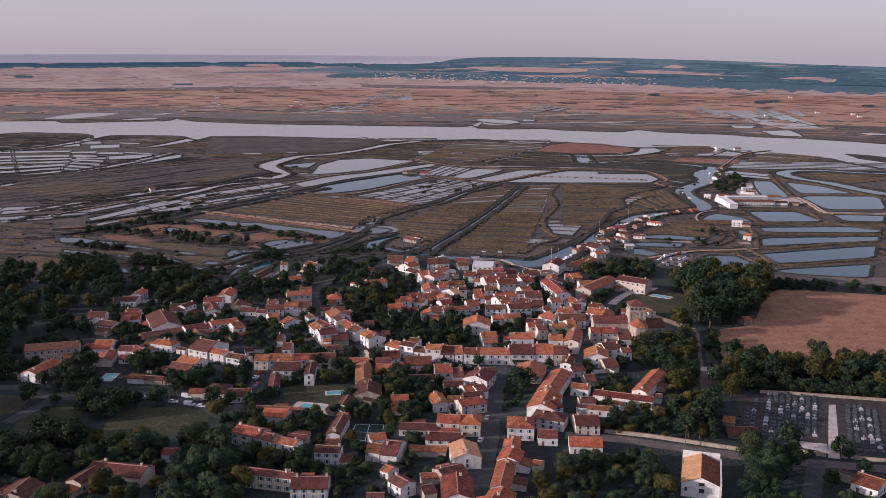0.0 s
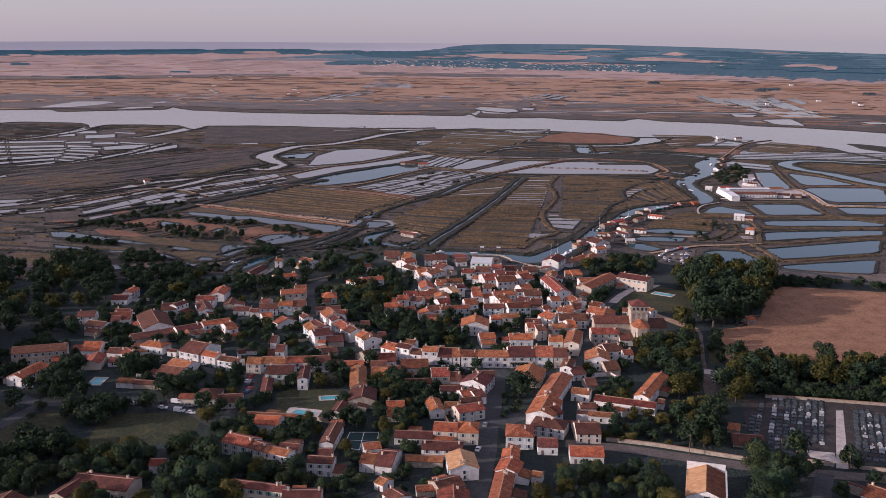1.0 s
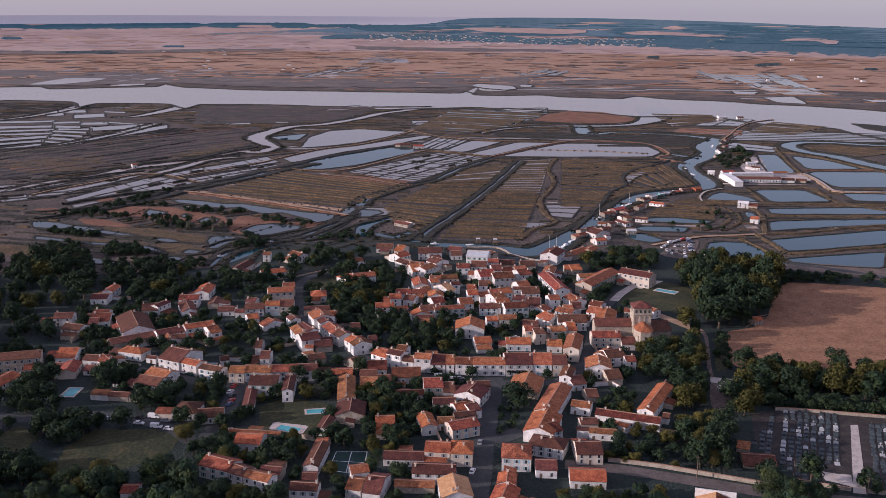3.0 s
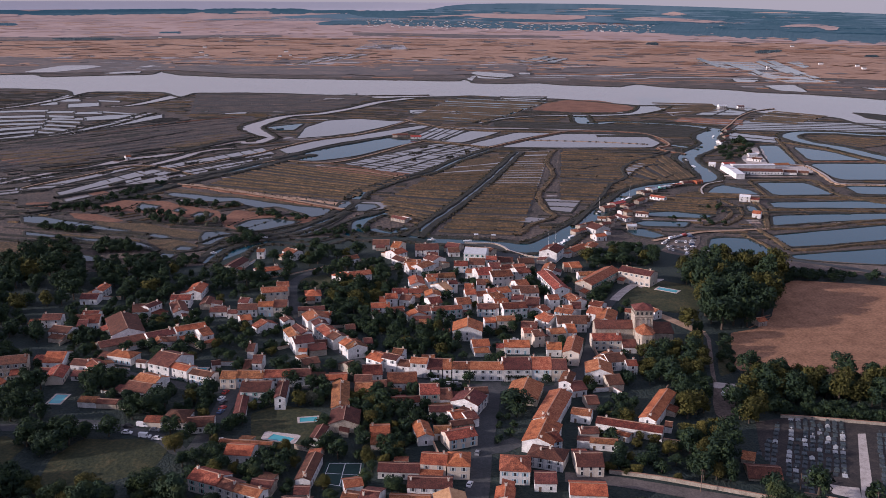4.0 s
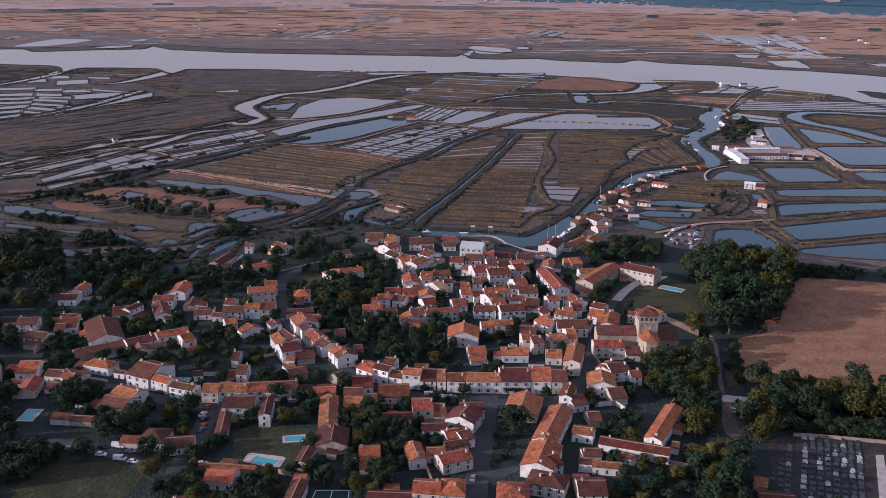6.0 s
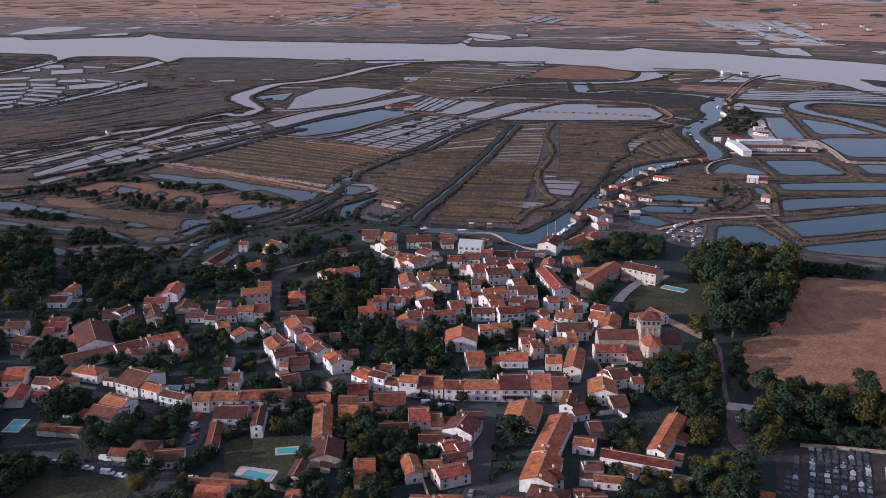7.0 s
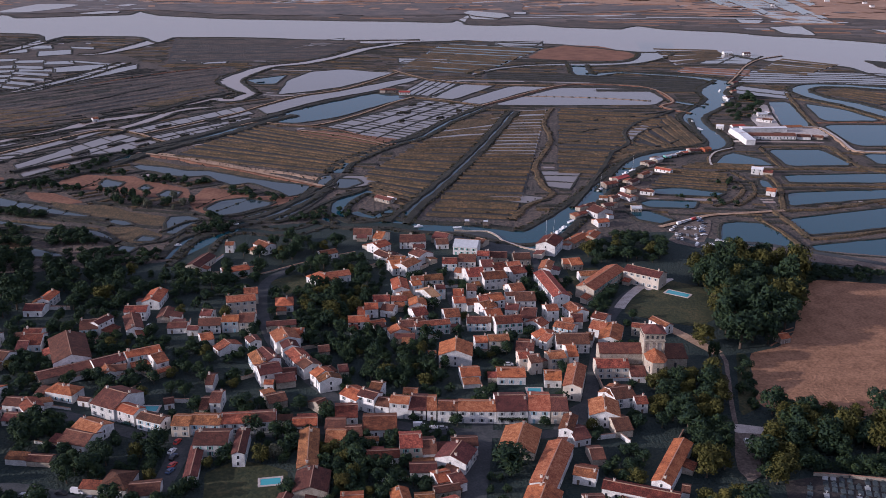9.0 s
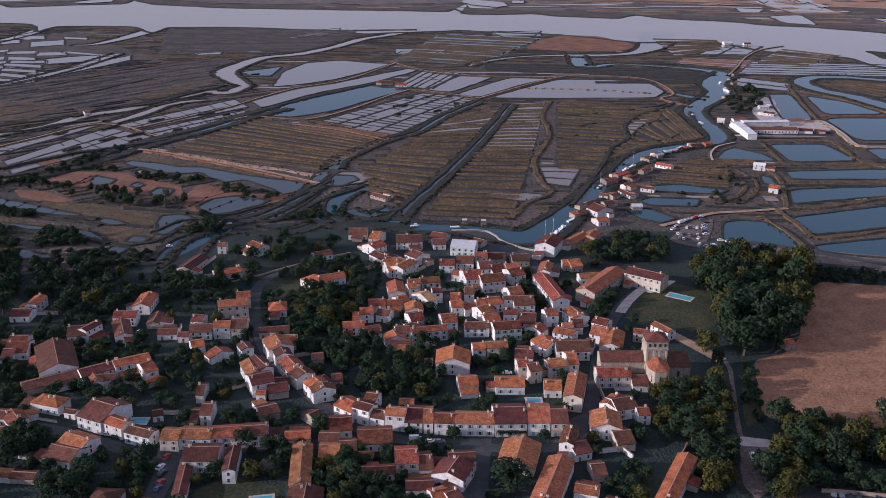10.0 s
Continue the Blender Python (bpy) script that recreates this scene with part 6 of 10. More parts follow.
road([(28.2, 111.5), (24.3, 70.3), (20.3, 35.5), (17.8, 5.8), (13.8, -24.7), (11.4, -40.4), (6.1, -73.2)], 4.2)
road([(18.5, 36.7), (28.1, 38.9), (35.8, 45.7)], 4)
road([(49.5, 16.7), (67.1, 13.7), (92.1, 5.3), (117.9, -3.6), (139.7, -8.2), (164.8, -12.7), (189.3, -18.4)], 3.6, "old_asphalt", label="brownish lane beside the cemetery wall in a sunlit tone")
road([(141.0, -8.2), (128.4, -36.5), (116.4, -63.8)], 3.2)
road([(-215.0, 63.8), (-193.0, 65.9), (-169.9, 53.4), (-139.2, 58.5), (-117.2, 52.0), (-100.1, 42.9), (-89.0, 31.4), (-86.3, 58.5), (-86.2, 81.2), (-87.3, 103.8)], 3.2)
road([(-169.9, 53.4), (-174.3, 40.3), (-179.0, 24.2)], 3)
road([(-25.5, -34.7), (-16.2, -25.4), (-7.6, -38.7)], 3)
sheet("yard", [(124.9, 99.7), (137.0, 101.2), (135.6, 94.9), (129.6, 82.8), (125.8, 68.1), (120.4, 63.7), (118.2, 70.7), (120.3, 83.8)], "dirt", 0.14, 5, 0.8, label="brown trodden gravel at a lane crossing", category="yard")
sheet("yard", [(126.2, 105.5), (137.9, 102.5), (136.4, 97.4), (124.5, 98.5)], "gravel", 0.16, 5, 0.5, label="white gravel at the cemetery lane", category="yard")
sheet("lawn", [(-37.8, 9.5), (-36.7, 26.5), (-22.9, 26.7), (-22.6, 5.2)], "court", 0.16, 8, 0, smooth=False, label="dark green sports court with pale lines", category="lawn")
for line in ([(-36.6, 10.6), (-35.6, 25.4)], [(-24.0, 25.6), (-23.7, 7.0)], [(-36.6, 10.6), (-23.7, 7.0)], [(-35.6, 25.4), (-24.0, 25.6)], [(-36.1, 17.9), (-23.8, 16.6)], [(-30.2, 8.8), (-29.8, 25.5)]):
    road(line, 0.13, "joinery", 0.2, label="pale painted line of a sports court")
sheet("meadow", [(-171.8, 11.3), (-176.2, 33.7), (-161.5, 38.6), (-153.8, 27.9), (-155.8, 12.8)], "meadow", 0.1, 5, 3.0, label="rough meadow beside the car park", category="meadow")
sheet("lawn", [(-73.3, 67.5), (-63.6, 77.0), (-54.5, 74.1), (-43.3, 70.0), (-42.0, 57.8), (-46.2, 48.2), (-48.0, 35.7), (-66.1, 35.5)], "meadow", 0.1, 5, 1.2, label="green-brown lawn round two pools", category="lawn")
sheet("yard", [(-64.7, 44.9), (-50.8, 40.9), (-49.4, 48.9), (-63.9, 52.1)], "grit_pale", 0.13, 5, 0.3, label="pale paved terrace round a pool", category="yard")
sheet("lawn", [(-159.3, 63.6), (-162.7, 90.5), (-154.8, 93.5), (-143.1, 78.4), (-143.3, 61.5)], "garden", 0.06, 6, 0.6, label="dark grass round a fenced pool", category="lawn")
sheet("yard", [(117.9, 259.7), (131.1, 269.0), (140.8, 267.4), (131.7, 256.7), (122.2, 248.7)], "gravel", 0.15, 5, 0.5, label="pale gravel forecourt of the manor", category="yard")


# ---- loose ridges and slivers of water over the open marsh ----
def fill_marsh(area, turn, gap, seed, mats=("reed", "levee"), step=9.0, wet=0.06):
    """Broken ridges gap metres apart across an area, clear of ponds, creeks and dikes."""
    rnd = random.Random(seed)
    cells = {}
    for x, y, r in RUNS:
        for i in range(int((x - r) // 12), int((x + r) // 12) + 1):
            for j in range(int((y - r) // 12), int((y + r) // 12) + 1):
                cells.setdefault((i, j), []).append((x, y, r))

    def taken(x, y):
        for cx, cy, r in cells.get((int(x // 12), int(y // 12)), ()):
            if (x - cx) ** 2 + (y - cy) ** 2 < r * r:
                return True
        return any(a <= x <= c and b <= y <= d and inside(x, y, e) for a, b, c, d, e in TAKEN)
    ux, uy = math.cos(radians(turn)), math.sin(radians(turn))
    xs, ys = [p[0] for p in area], [p[1] for p in area]
    mx, my = sum(xs) / len(xs), sum(ys) / len(ys)
    reach = 0.5 * math.hypot(max(xs) - min(xs), max(ys) - min(ys))
    bms = [bmesh.new(), bmesh.new(), bmesh.new()]
    n = int(reach * 2 / gap)
    for i in range(n):
        v = -reach + gap * (i + rnd.uniform(-0.3, 0.3))
        run, kind, left = [], 0, 0
        for j in range(int(reach * 2 / step)):
            u = -reach + step * j
            x, y = mx + ux * u - uy * v, my + uy * u + ux * v
            w = ragged(x, y, 70, 4)
            x, y = x - uy * w, y + ux * w
            if left <= 0:
                kind, left = (2 if rnd.random() < wet else rnd.choice((0, 0, 1))), rnd.randint(3, 16)
                ok = False
            else:
                ok = inside(x, y, area) and not taken(x, y)
            left -= 1
            if ok:
                run.append((x, y))
            elif run:
                if len(run) > 1:
                    half = gap * rnd.uniform(0.18, 0.36)
                    if kind == 2:
                        ribbon(bms[2], run, half, 0.06, 0, 0, half * 0.6, 9)
                    else:
                        ribbon(bms[kind], run, half, 0.02, 0, rnd.uniform(0.3, 1.0), half * 0.8, 9)
                run = []
    for bm, mat, name, label in zip(bms, (*mats, "river"), ("marsh_ridges", "marsh_ridges", "marsh_pools"), ("dark broken reed ridges of the open marsh", "dry grass ridges of the open marsh", "slivers of water standing in the marsh")):
        tagged(link_mesh(name, bm, mat), label, "marsh", kind="stuff")


fill_marsh([(-760, 860), (-520, 700), (-330, 520), (-260, 400), (-130, 400), (-60, 520), (-150, 800), (-350, 1050), (-480, 1080)], 42, 9, 1)
fill_marsh([(-350, 1050), (-150, 800), (-60, 520), (20, 400), (110, 400), (180, 460), (260, 700), (330, 700), (460, 860), (640, 900), (590, 1060), (420, 1240), (60, 1390), (-450, 1400), (-620, 1400)], -4, 9, 2)
fill_marsh([(-950, 1000), (-620, 1150), (-560, 1440), (-1150, 1400)], 20, 12, 3)
fill_marsh([(-420, 320), (-130, 330), (-60, 400), (-260, 420), (-450, 560)], -12, 8, 4)
fill_marsh([(180, 460), (120, 400), (190, 380), (260, 360), (420, 380), (440, 560), (380, 720), (300, 700)], -3, 8, 5)
fill_marsh([(-1150, 1800), (-640, 1960), (-200, 1780), (60, 1780), (500, 1640), (800, 1470), (900, 1650), (700, 2150), (0, 2350), (-700, 2500), (-1300, 2300)], -3, 27, 6, ("fardark", "stubble"), 22, 0.1)
fill_marsh([(-1150, 1900), (-640, 1960), (-200, 1900), (400, 1750), (500, 2150), (0, 2450), (-700, 2500), (-1300, 2400)], 34, 60, 7, ("fardark", "fardark"), 22, 0.2)

# ---- houses ----
SHARED = {}


def shared(key, build, mats):
    """One mesh for all alike pieces."""
    if key not in SHARED:
        bm = bmesh.new()
        build(bm)
        me = bpy.data.meshes.new(key[0] if isinstance(key, tuple) else key)
        bm.to_mesh(me)
        bm.free()
        for m in mats:
            me.materials.append(MAT[m])
        SHARED[key] = me
    return SHARED[key]


def framed(bm, w, h, deep, lip):
    """A frame proud of the wall with a recessed pane, all one piece."""
    def ring(a, b, c, e, y):
        return [bm.verts.new(p) for p in ((a, y, c), (b, y, c), (b, y, e), (a, y, e))]
    x, f = w / 2, 0.09
    r = [ring(-x - f, x + f, -f, h + f, 0.0), ring(-x - f, x + f, -f, h + f, -lip), ring(-x, x, 0, h, -lip), ring(-x, x, 0, h, -lip + deep)]
    for p, q in zip(r, r[1:]):
        for i in range(4):
            bm.faces.new((p[i], p[(i + 1) % 4], q[(i + 1) % 4], q[i])).material_index = 1
    bm.faces.new(r[3]).material_index = 0


def window_mesh(w, h):
    return shared(("window", w, h), lambda bm: framed(bm, w, h, 0.05, 0.06), ["pane", "joinery"])


def shutter_mesh(w, h, mat):
    return shared(("shutter", w, h, mat), lambda bm: box(bm, -w / 2, -0.06, 0, w / 2, -0.01, h), [mat])


def door_mesh(w, h, mat):
    return shared(("door", w, h, mat), lambda bm: framed(bm, w, h, 0.04, 0.06), [mat, "joinery"])


def chimney_mesh(h, wall):
    def build(bm):
        box(bm, -0.42, -0.3, -0.8, 0.42, 0.3, h)
        box(bm, -0.5, -0.38, h, 0.5, 0.38, h + 0.1)
        box(bm, -0.3, -0.11, h + 0.1, 0.3, 0.11, h + 0.4, 1)
    return shared(("chimney", h, wall), build, [wall, "tile"])


FOOT = []      # x, y, half length, half depth, turn: where no tree may grow
WALL_WORD = {"shutter_green": "teal painted timber", "red_sheet": "red painted", "white": "whitewashed", "cream": "cream rendered", "stone": "grey stone", "timber": "weathered timber"}
ROOF_WORD = {"roof_sand": "sand-coloured tile roof", "tile": "weathered terracotta tile roof", "tile_dark": "dark tile roof in an old, shaded tone", "tile_pale": "pale tile roof in a lichened, sunlit tone", "tile_bright": "bright orange tile roof in a sunlit tone", "zinc": "pale zinc sheet roof", "white_sheet": "white sheet-metal roof", "red_sheet": "faded red sheet roof"}


def house(x, y, w, d, rot, h, rise=0.0, roof="tile", wall="white", hip=False, chim=1, shut="", win=1.0, shed=False, what="house", note=""):
    """A village house: x, y middle; w along the ridge; d across; rot degrees; h eaves height."""
    rnd = random.Random(int(x * 31 + y * 17) & 0xffff)
    rise = rise or d * 0.5 * 0.36
    FOOT.append((x, y, w / 2, d / 2, radians(rot)))
    label = note or "%s %s with a %s" % (WALL_WORD[wall], "two-storey house" if h > 4.3 else ("low house" if what == "house" else what), ROOF_WORD[roof])
    root = empty(what, pose(x, y, 0, 0, 0, rot), label, "building" if what != "house" else "house")
    a, b = w / 2, d / 2
    # walls
    bm = bmesh.new()
    if hip:
        box(bm, -a, -b, -0.3, a, b, h)
    else:
        lo = [(-a, -b), (a, -b), (a, b), (-a, b)]
        v0 = [bm.verts.new((*p, -0.3)) for p in lo]
        tops = [h, h, h, h] if not shed else [h, h, h + rise, h + rise]
        v1 = [bm.verts.new((*p, t)) for p, t in zip(lo, tops)]
        if shed:
            for i in range(4):
                bm.faces.new((v0[i], v0[(i + 1) % 4], v1[(i + 1) % 4], v1[i]))
            bm.faces.new(v1)
        else:
            rl, rr = bm.verts.new((-a, 0, h + rise - 0.15)), bm.verts.new((a, 0, h + rise - 0.15))
            bm.faces.new((v0[0], v0[1], v1[1], v1[0]))
            bm.faces.new((v0[2], v0[3], v1[3], v1[2]))
            bm.faces.new((v0[1], v0[2], v1[2], rr, v1[1]))
            bm.faces.new((v0[3], v0[0], v1[0], rl, v1[3]))
            bm.faces.new((v1[0], v1[1], rr, rl))
            bm.faces.new((v1[2], v1[3], rl, rr))
    part("wall", bm, wall, root)
    # roof
    e, g, t, up = 0.32, 0.18, 0.2, 0.14
    k = rise / b
    bm = bmesh.new()
    ze = h - e * k + up
    zr = h + rise + up
    if shed:
        ks = rise / d
        slab(bm, [(-a - g, -b - e, h - e * ks + up), (a + g, -b - e, h - e * ks + up), (a + g, b + 0.1, h + rise + 0.1 * ks + up), (-a - g, b + 0.1, h + rise + 0.1 * ks + up)], t)
    elif hip:
        i = max(0.05, a - b * 0.95)
        c4 = [(-a - e, -b - e), (a + e, -b - e), (a + e, b + e), (-a - e, b + e)]
        up4, dn4 = [bm.verts.new((*p, ze)) for p in c4], [bm.verts.new((*p, ze - t)) for p in c4]
        rl, rr = bm.verts.new((-i, 0, zr)), bm.verts.new((i, 0, zr))
        for q in ((up4[0], up4[1], rr, rl), (up4[1], up4[2], rr), (up4[2], up4[3], rl, rr), (up4[3], up4[0], rl), dn4[::-1]):
            bm.faces.new(q)
        for q in range(4):
            bm.faces.new((dn4[q], dn4[(q + 1) % 4], up4[(q + 1) % 4], up4[q]))
    else:
        # one folded sheet with a slightly sagging ridge
        n = max(2, int(w / 4))
        prof = ((-b - e, ze, 0.4), (0, zr, 1.0), (b + e, ze, 0.4), (b + e, ze - t, 0.4), (0, zr - t, 1.0), (-b - e, ze - t, 0.4))
        rows = []
        for j in range(n + 1):
            s = -0.14 * math.sin(math.pi * j / n) + rnd.uniform(-0.03, 0.03)
            rows.append([bm.verts.new((-a - g + (w + 2 * g) * j / n, py, pz + s * ps)) for py, pz, ps in prof])
        for r0, r1 in zip(rows, rows[1:]):
            for i in range(6):
                bm.faces.new((r0[i], r1[i], r1[(i + 1) % 6], r0[(i + 1) % 6]))
        bm.faces.new(rows[0])
        bm.faces.new(rows[-1][::-1])
        bmesh.ops.recalc_face_normals(bm, faces=bm.faces[:])
    top = part("roof", bm, roof, root, ROOF_WORD[roof])
    if not shed:
        bm = bmesh.new()
        i = max(0.05, a - b * 0.95) if hip else a + g
        box(bm, -i, -0.16, zr - 0.16, i, 0.16, zr + 0.05)
        part("ridge", bm, "ridge", top)
    for c in range(chim):
        cx = (-1 if (c + rnd.randint(0, 1)) % 2 else 1) * (a - 0.6) * rnd.uniform(0.75, 1) if not hip else rnd.uniform(-0.4, 0.4) * a
        cy = rnd.choice((-0.25, 0.2, 0.0)) * b
        zc = h + rise * (1 - abs(cy) / b) if not shed else h + rise * (cy + b) / d
        share("chimney", chimney_mesh(1.0, "stone" if wall == "stone" else "cream"), root, pose(cx, cy, zc, 0, 0, 90))
    # openings
    storeys = 2 if h > 4.3 else 1
    for side, length, turn, off in (("front", w, 0, b), ("back", w, 180, b), ("right", d, 90, a), ("left", d, -90, a)):
        if not win or -math.cos(radians(rot + turn)) > 0.25:
            continue
        bays = int((length - 0.6) / (3.0 / win))
        if side in ("right", "left"):
            bays = min(2, bays)
            bays = min(bays, 1 if h > 4.3 or rnd.random() < 0.6 else 0)
        if side == "back":
            bays = min(bays, 2)
        fall = rnd.randint(0, max(0, bays - 1))
        for s in range(storeys):
            base = 0.0 if s == 0 else h - 2.0 if h > 5 else 2.9
            for j in range(bays):
                px = -length / 2 + length * (j + 0.5) / bays + rnd.uniform(-0.12, 0.12)
                mm = pose(0, 0, 0, 0, 0, turn) @ pose(px, -off, 0)
                if s == 0 and side in ("front", "back") and j == fall:
                    share("door", door_mesh(1.0, 2.1, shut or "wood"), root, mm @ pose(0, 0, 0.0))
                    continue
                wh = 1.45 if s == 0 else 1.3
                zb = 0.9 if s == 0 else base
                if zb + wh > h - 0.15:
                    continue
                wd = share("window", window_mesh(0.85, wh), root, mm @ pose(0, 0, zb))
                if shut and side in ("front", "back"):
                    for q in (-1, 1):
                        share("shutter", shutter_mesh(0.5, wh, shut), wd, pose(q * 0.78, 0, 0))
    return root


# ---- trees ----
def crown_mesh(seed, n, flat=1.0, mat="leaf", blobs=9, leaf=0.16):
    """A crown of unit radius round its middle: uneven clumps of many small leaf sprays."""
    rnd = random.Random(seed)
    verts, faces = [], []
    heads = []
    for i in range(blobs):
        th, u = rnd.uniform(0, 2 * math.pi), rnd.uniform(-0.75, 1)
        q = math.sqrt(max(0, 1 - u * u)) * rnd.uniform(0.3, 0.72)
        heads.append((Vector((math.cos(th) * q, math.sin(th) * q, u * 0.62 * flat)), rnd.uniform(0.26, 0.42)))
    heads.append((Vector((0, 0, 0.05)), 0.66))
    for i in range(n):
        c, r = heads[rnd.randrange(len(heads))]
        d = Vector((rnd.gauss(0, 1), rnd.gauss(0, 1), rnd.gauss(0.25, 1)))
        d.normalize()
        p = c + d * r * rnd.uniform(0.78, 1.06)
        side = d.cross(Vector((rnd.gauss(0, 1), rnd.gauss(0, 1), rnd.gauss(0, 1))))
        side.normalize()
        up = (d.cross(side) + d * rnd.uniform(-0.5, 0.9)).normalized()
        s = leaf * rnd.uniform(0.6, 1.3)
        k = len(verts)
        verts += [p - side * s * 0.6, p + up * s * 0.35 - side * s * 0.1 + d * s * 0.2, p + side * s * 0.6, p + up * s + side * s * 0.1]
        faces += [(k, k + 1, k + 3), (k + 1, k + 2, k + 3)]
    me = bpy.data.meshes.new("crown")
    me.from_pydata([tuple(v) for v in verts], [], faces)
    me.materials.append(MAT[mat])
    return me


def trunk_mesh(seed):
    """A tapered trunk with four limbs, one unit high."""
    rnd = random.Random(seed)
    bm = bmesh.new()

    def limb(p, q, r0, r1):
        p, q = Vector(p), Vector(q)
        t = (q - p).to_track_quat("Z", "Y").to_matrix()
        rings = []
        for c, r in ((p, r0), (q, r1)):
            rings.append([bm.verts.new(c + t @ Vector((r * math.cos(i * math.pi / 3), r * math.sin(i * math.pi / 3), 0))) for i in range(6)])
        for i in range(6):
            bm.faces.new((rings[0][i], rings[0][(i + 1) % 6], rings[1][(i + 1) % 6], rings[1][i]))
    limb((0, 0, -0.03), (0.02, 0.01, 0.45), 0.045, 0.03)
    for i in range(4):
        th = i * 1.57 + rnd.uniform(-0.4, 0.4)
        limb((0.02, 0.01, 0.42), (0.22 * math.cos(th), 0.22 * math.sin(th), rnd.uniform(0.62, 0.8)), 0.024, 0.009)
    me = bpy.data.meshes.new("trunk")
    bm.to_mesh(me)
    bm.free()
    me.materials.append(MAT["bark"])
    return me


def crown_set(n, leaf):
    return {"leaf": [crown_mesh(10 + i, n, 1.0, "leaf", 14, leaf) for i in range(6)],
            "gold": [crown_mesh(30 + i, n, 1.0, "leaf_gold", 14, leaf) for i in range(3)],
            "grey": [crown_mesh(40 + i, n, 1.0, "leaf_grey", 9, leaf) for i in range(2)],
            "cypress": [crown_mesh(50 + i, n, 1.0, "leaf", 14, leaf) for i in range(2)],
            "bush": [crown_mesh(60 + i, n // 2, 0.8, "leaf", 6, leaf * 1.35) for i in range(4)]}


CROWNS, FAR_CROWNS = crown_set(2300, 0.125), crown_set(480, 0.25)
TRUNKS = [trunk_mesh(i) for i in range(4)]
TREE_WORDS = {"leaf": "dense dark green broadleaf tree in full leaf", "gold": "broadleaf tree in olive-gold leaf, warmed as if sunlit", "grey": "silvery grey-green tree with loose foliage", "cypress": "slim dark upright cypress tree", "bush": "low dark green rounded garden shrub"}
rtree = random.Random(77)


TREES = []


def tree(x, y, h=9.0, r=3.6, kind="leaf", z=0.0):
    TREES.append((x, y, h, r, kind, z, rtree.randrange(100), rtree.uniform(0, 360), rtree.uniform(0.85, 1.15)))


def plant(x, y, h, r, kind, z, k, turn, wide):
    root = empty("shrub" if kind == "bush" else "tree", pose(x, y, z, 0, 0, turn), TREE_WORDS[kind], "shrub" if kind == "bush" else "tree")
    t = new("trunk", TRUNKS[k % 4])
    t.parent, t.scale = root, (h * 0.9, h * 0.9, h * 0.86)
    c = new("crown", CROWNS[kind][k % len(CROWNS[kind])])
    c.parent = root
    low = 0.18 if kind != "bush" else 0.02
    hz = h * (1 - low) / 1.75
    c.location, c.scale = (0, 0, h * low + hz * 0.82), (r * 1.12, r * 1.12 * wide, hz)
    return root


OPEN = [e for a, b, c, f, e in CLEARINGS]


def clear(x, y, gap):
    for fx, fy, a, b, t in FOOT:
        dx, dy = x - fx, y - fy
        if abs(dx) > 40 or abs(dy) > 40:
            continue
        u, v = dx * math.cos(t) + dy * math.sin(t), -dx * math.sin(t) + dy * math.cos(t)
        if abs(u) < a + gap and abs(v) < b + gap:
            return False
    for q in OPEN:
        if inside(x, y, q):
            return False
    for line, half in ROADS:
        for p in line:
            if (p[0] - x) ** 2 + (p[1] - y) ** 2 < (half + gap) ** 2:
                return False
    return True


PLANTED = []


def grove(poly, count, h, r, kinds="leaf", gap=0.8, near=0.62, seed=1):
    """Trees scattered inside an outline, clear of houses and streets."""
    rnd = random.Random(seed)
    xs, ys = [p[0] for p in poly], [p[1] for p in poly]
    made = tries = 0
    kinds = kinds.split()
    while made < count and tries < count * 25:
        tries += 1
        x, y = rnd.uniform(min(xs), max(xs)), rnd.uniform(min(ys), max(ys))
        rr = r * rnd.uniform(0.65, 1.35)
        if not inside(x, y, poly) or not clear(x, y, rr * gap):
            continue
        if any((x - q[0]) ** 2 + (y - q[1]) ** 2 < ((rr + q[2]) * near) ** 2 for q in PLANTED):
            continue
        PLANTED.append((x, y, rr))
        tree(x, y, h * rr / r * rnd.uniform(0.85, 1.15), rr, rnd.choice(kinds))
        made += 1


def hedge(pts, half=0.9, tall=1.8, mat="leaf", label="clipped dark green hedge"):
    """A long hedge of leaf sprays over a core."""
    rnd = random.Random(int(pts[0][0] * 13 + pts[0][1]))
    line = spline(pts, 0.7)
    verts, faces = [], []
    for p in line:
        for _ in range(16):
            o = Vector((p[0] + rnd.uniform(-half, half), p[1] + rnd.uniform(-half, half), tall * math.sqrt(rnd.random()) * rnd.uniform(0.9, 1.1)))
            a = Vector((rnd.gauss(0, 1), rnd.gauss(0, 1), rnd.gauss(0, 1))).normalized() * rnd.uniform(0.25, 0.5)
            b = Vector((rnd.gauss(0, 1), rnd.gauss(0, 1), rnd.gauss(0, 1))).normalized() * rnd.uniform(0.25, 0.5)
            k = len(verts)
            verts += [o - a, o + a, o + b]
            faces.append((k, k + 1, k + 2))
    me = bpy.data.meshes.new("hedge")
    me.from_pydata([tuple(v) for v in verts], [], faces)
    me.materials.append(MAT[mat])
    tagged(new("hedge", me), label, "hedge", kind="stuff")


# ---- cars ----
PAINTS = {"white": (0.75, 0.75, 0.76), "grey": (0.22, 0.23, 0.25), "black": (0.03, 0.03, 0.035), "red": (0.45, 0.05, 0.04), "blue": (0.06, 0.10, 0.2), "silver": (0.45, 0.46, 0.48), "green": (0.05, 0.13, 0.11)}
for key, c in PAINTS.items():
    MAT["paint_" + key] = material("car_paint_" + key, [c, tuple(min(1, q * 1.08) for q in c)], 3, 0.3, 0, 4, 0.3, own=True, spec=0.6)
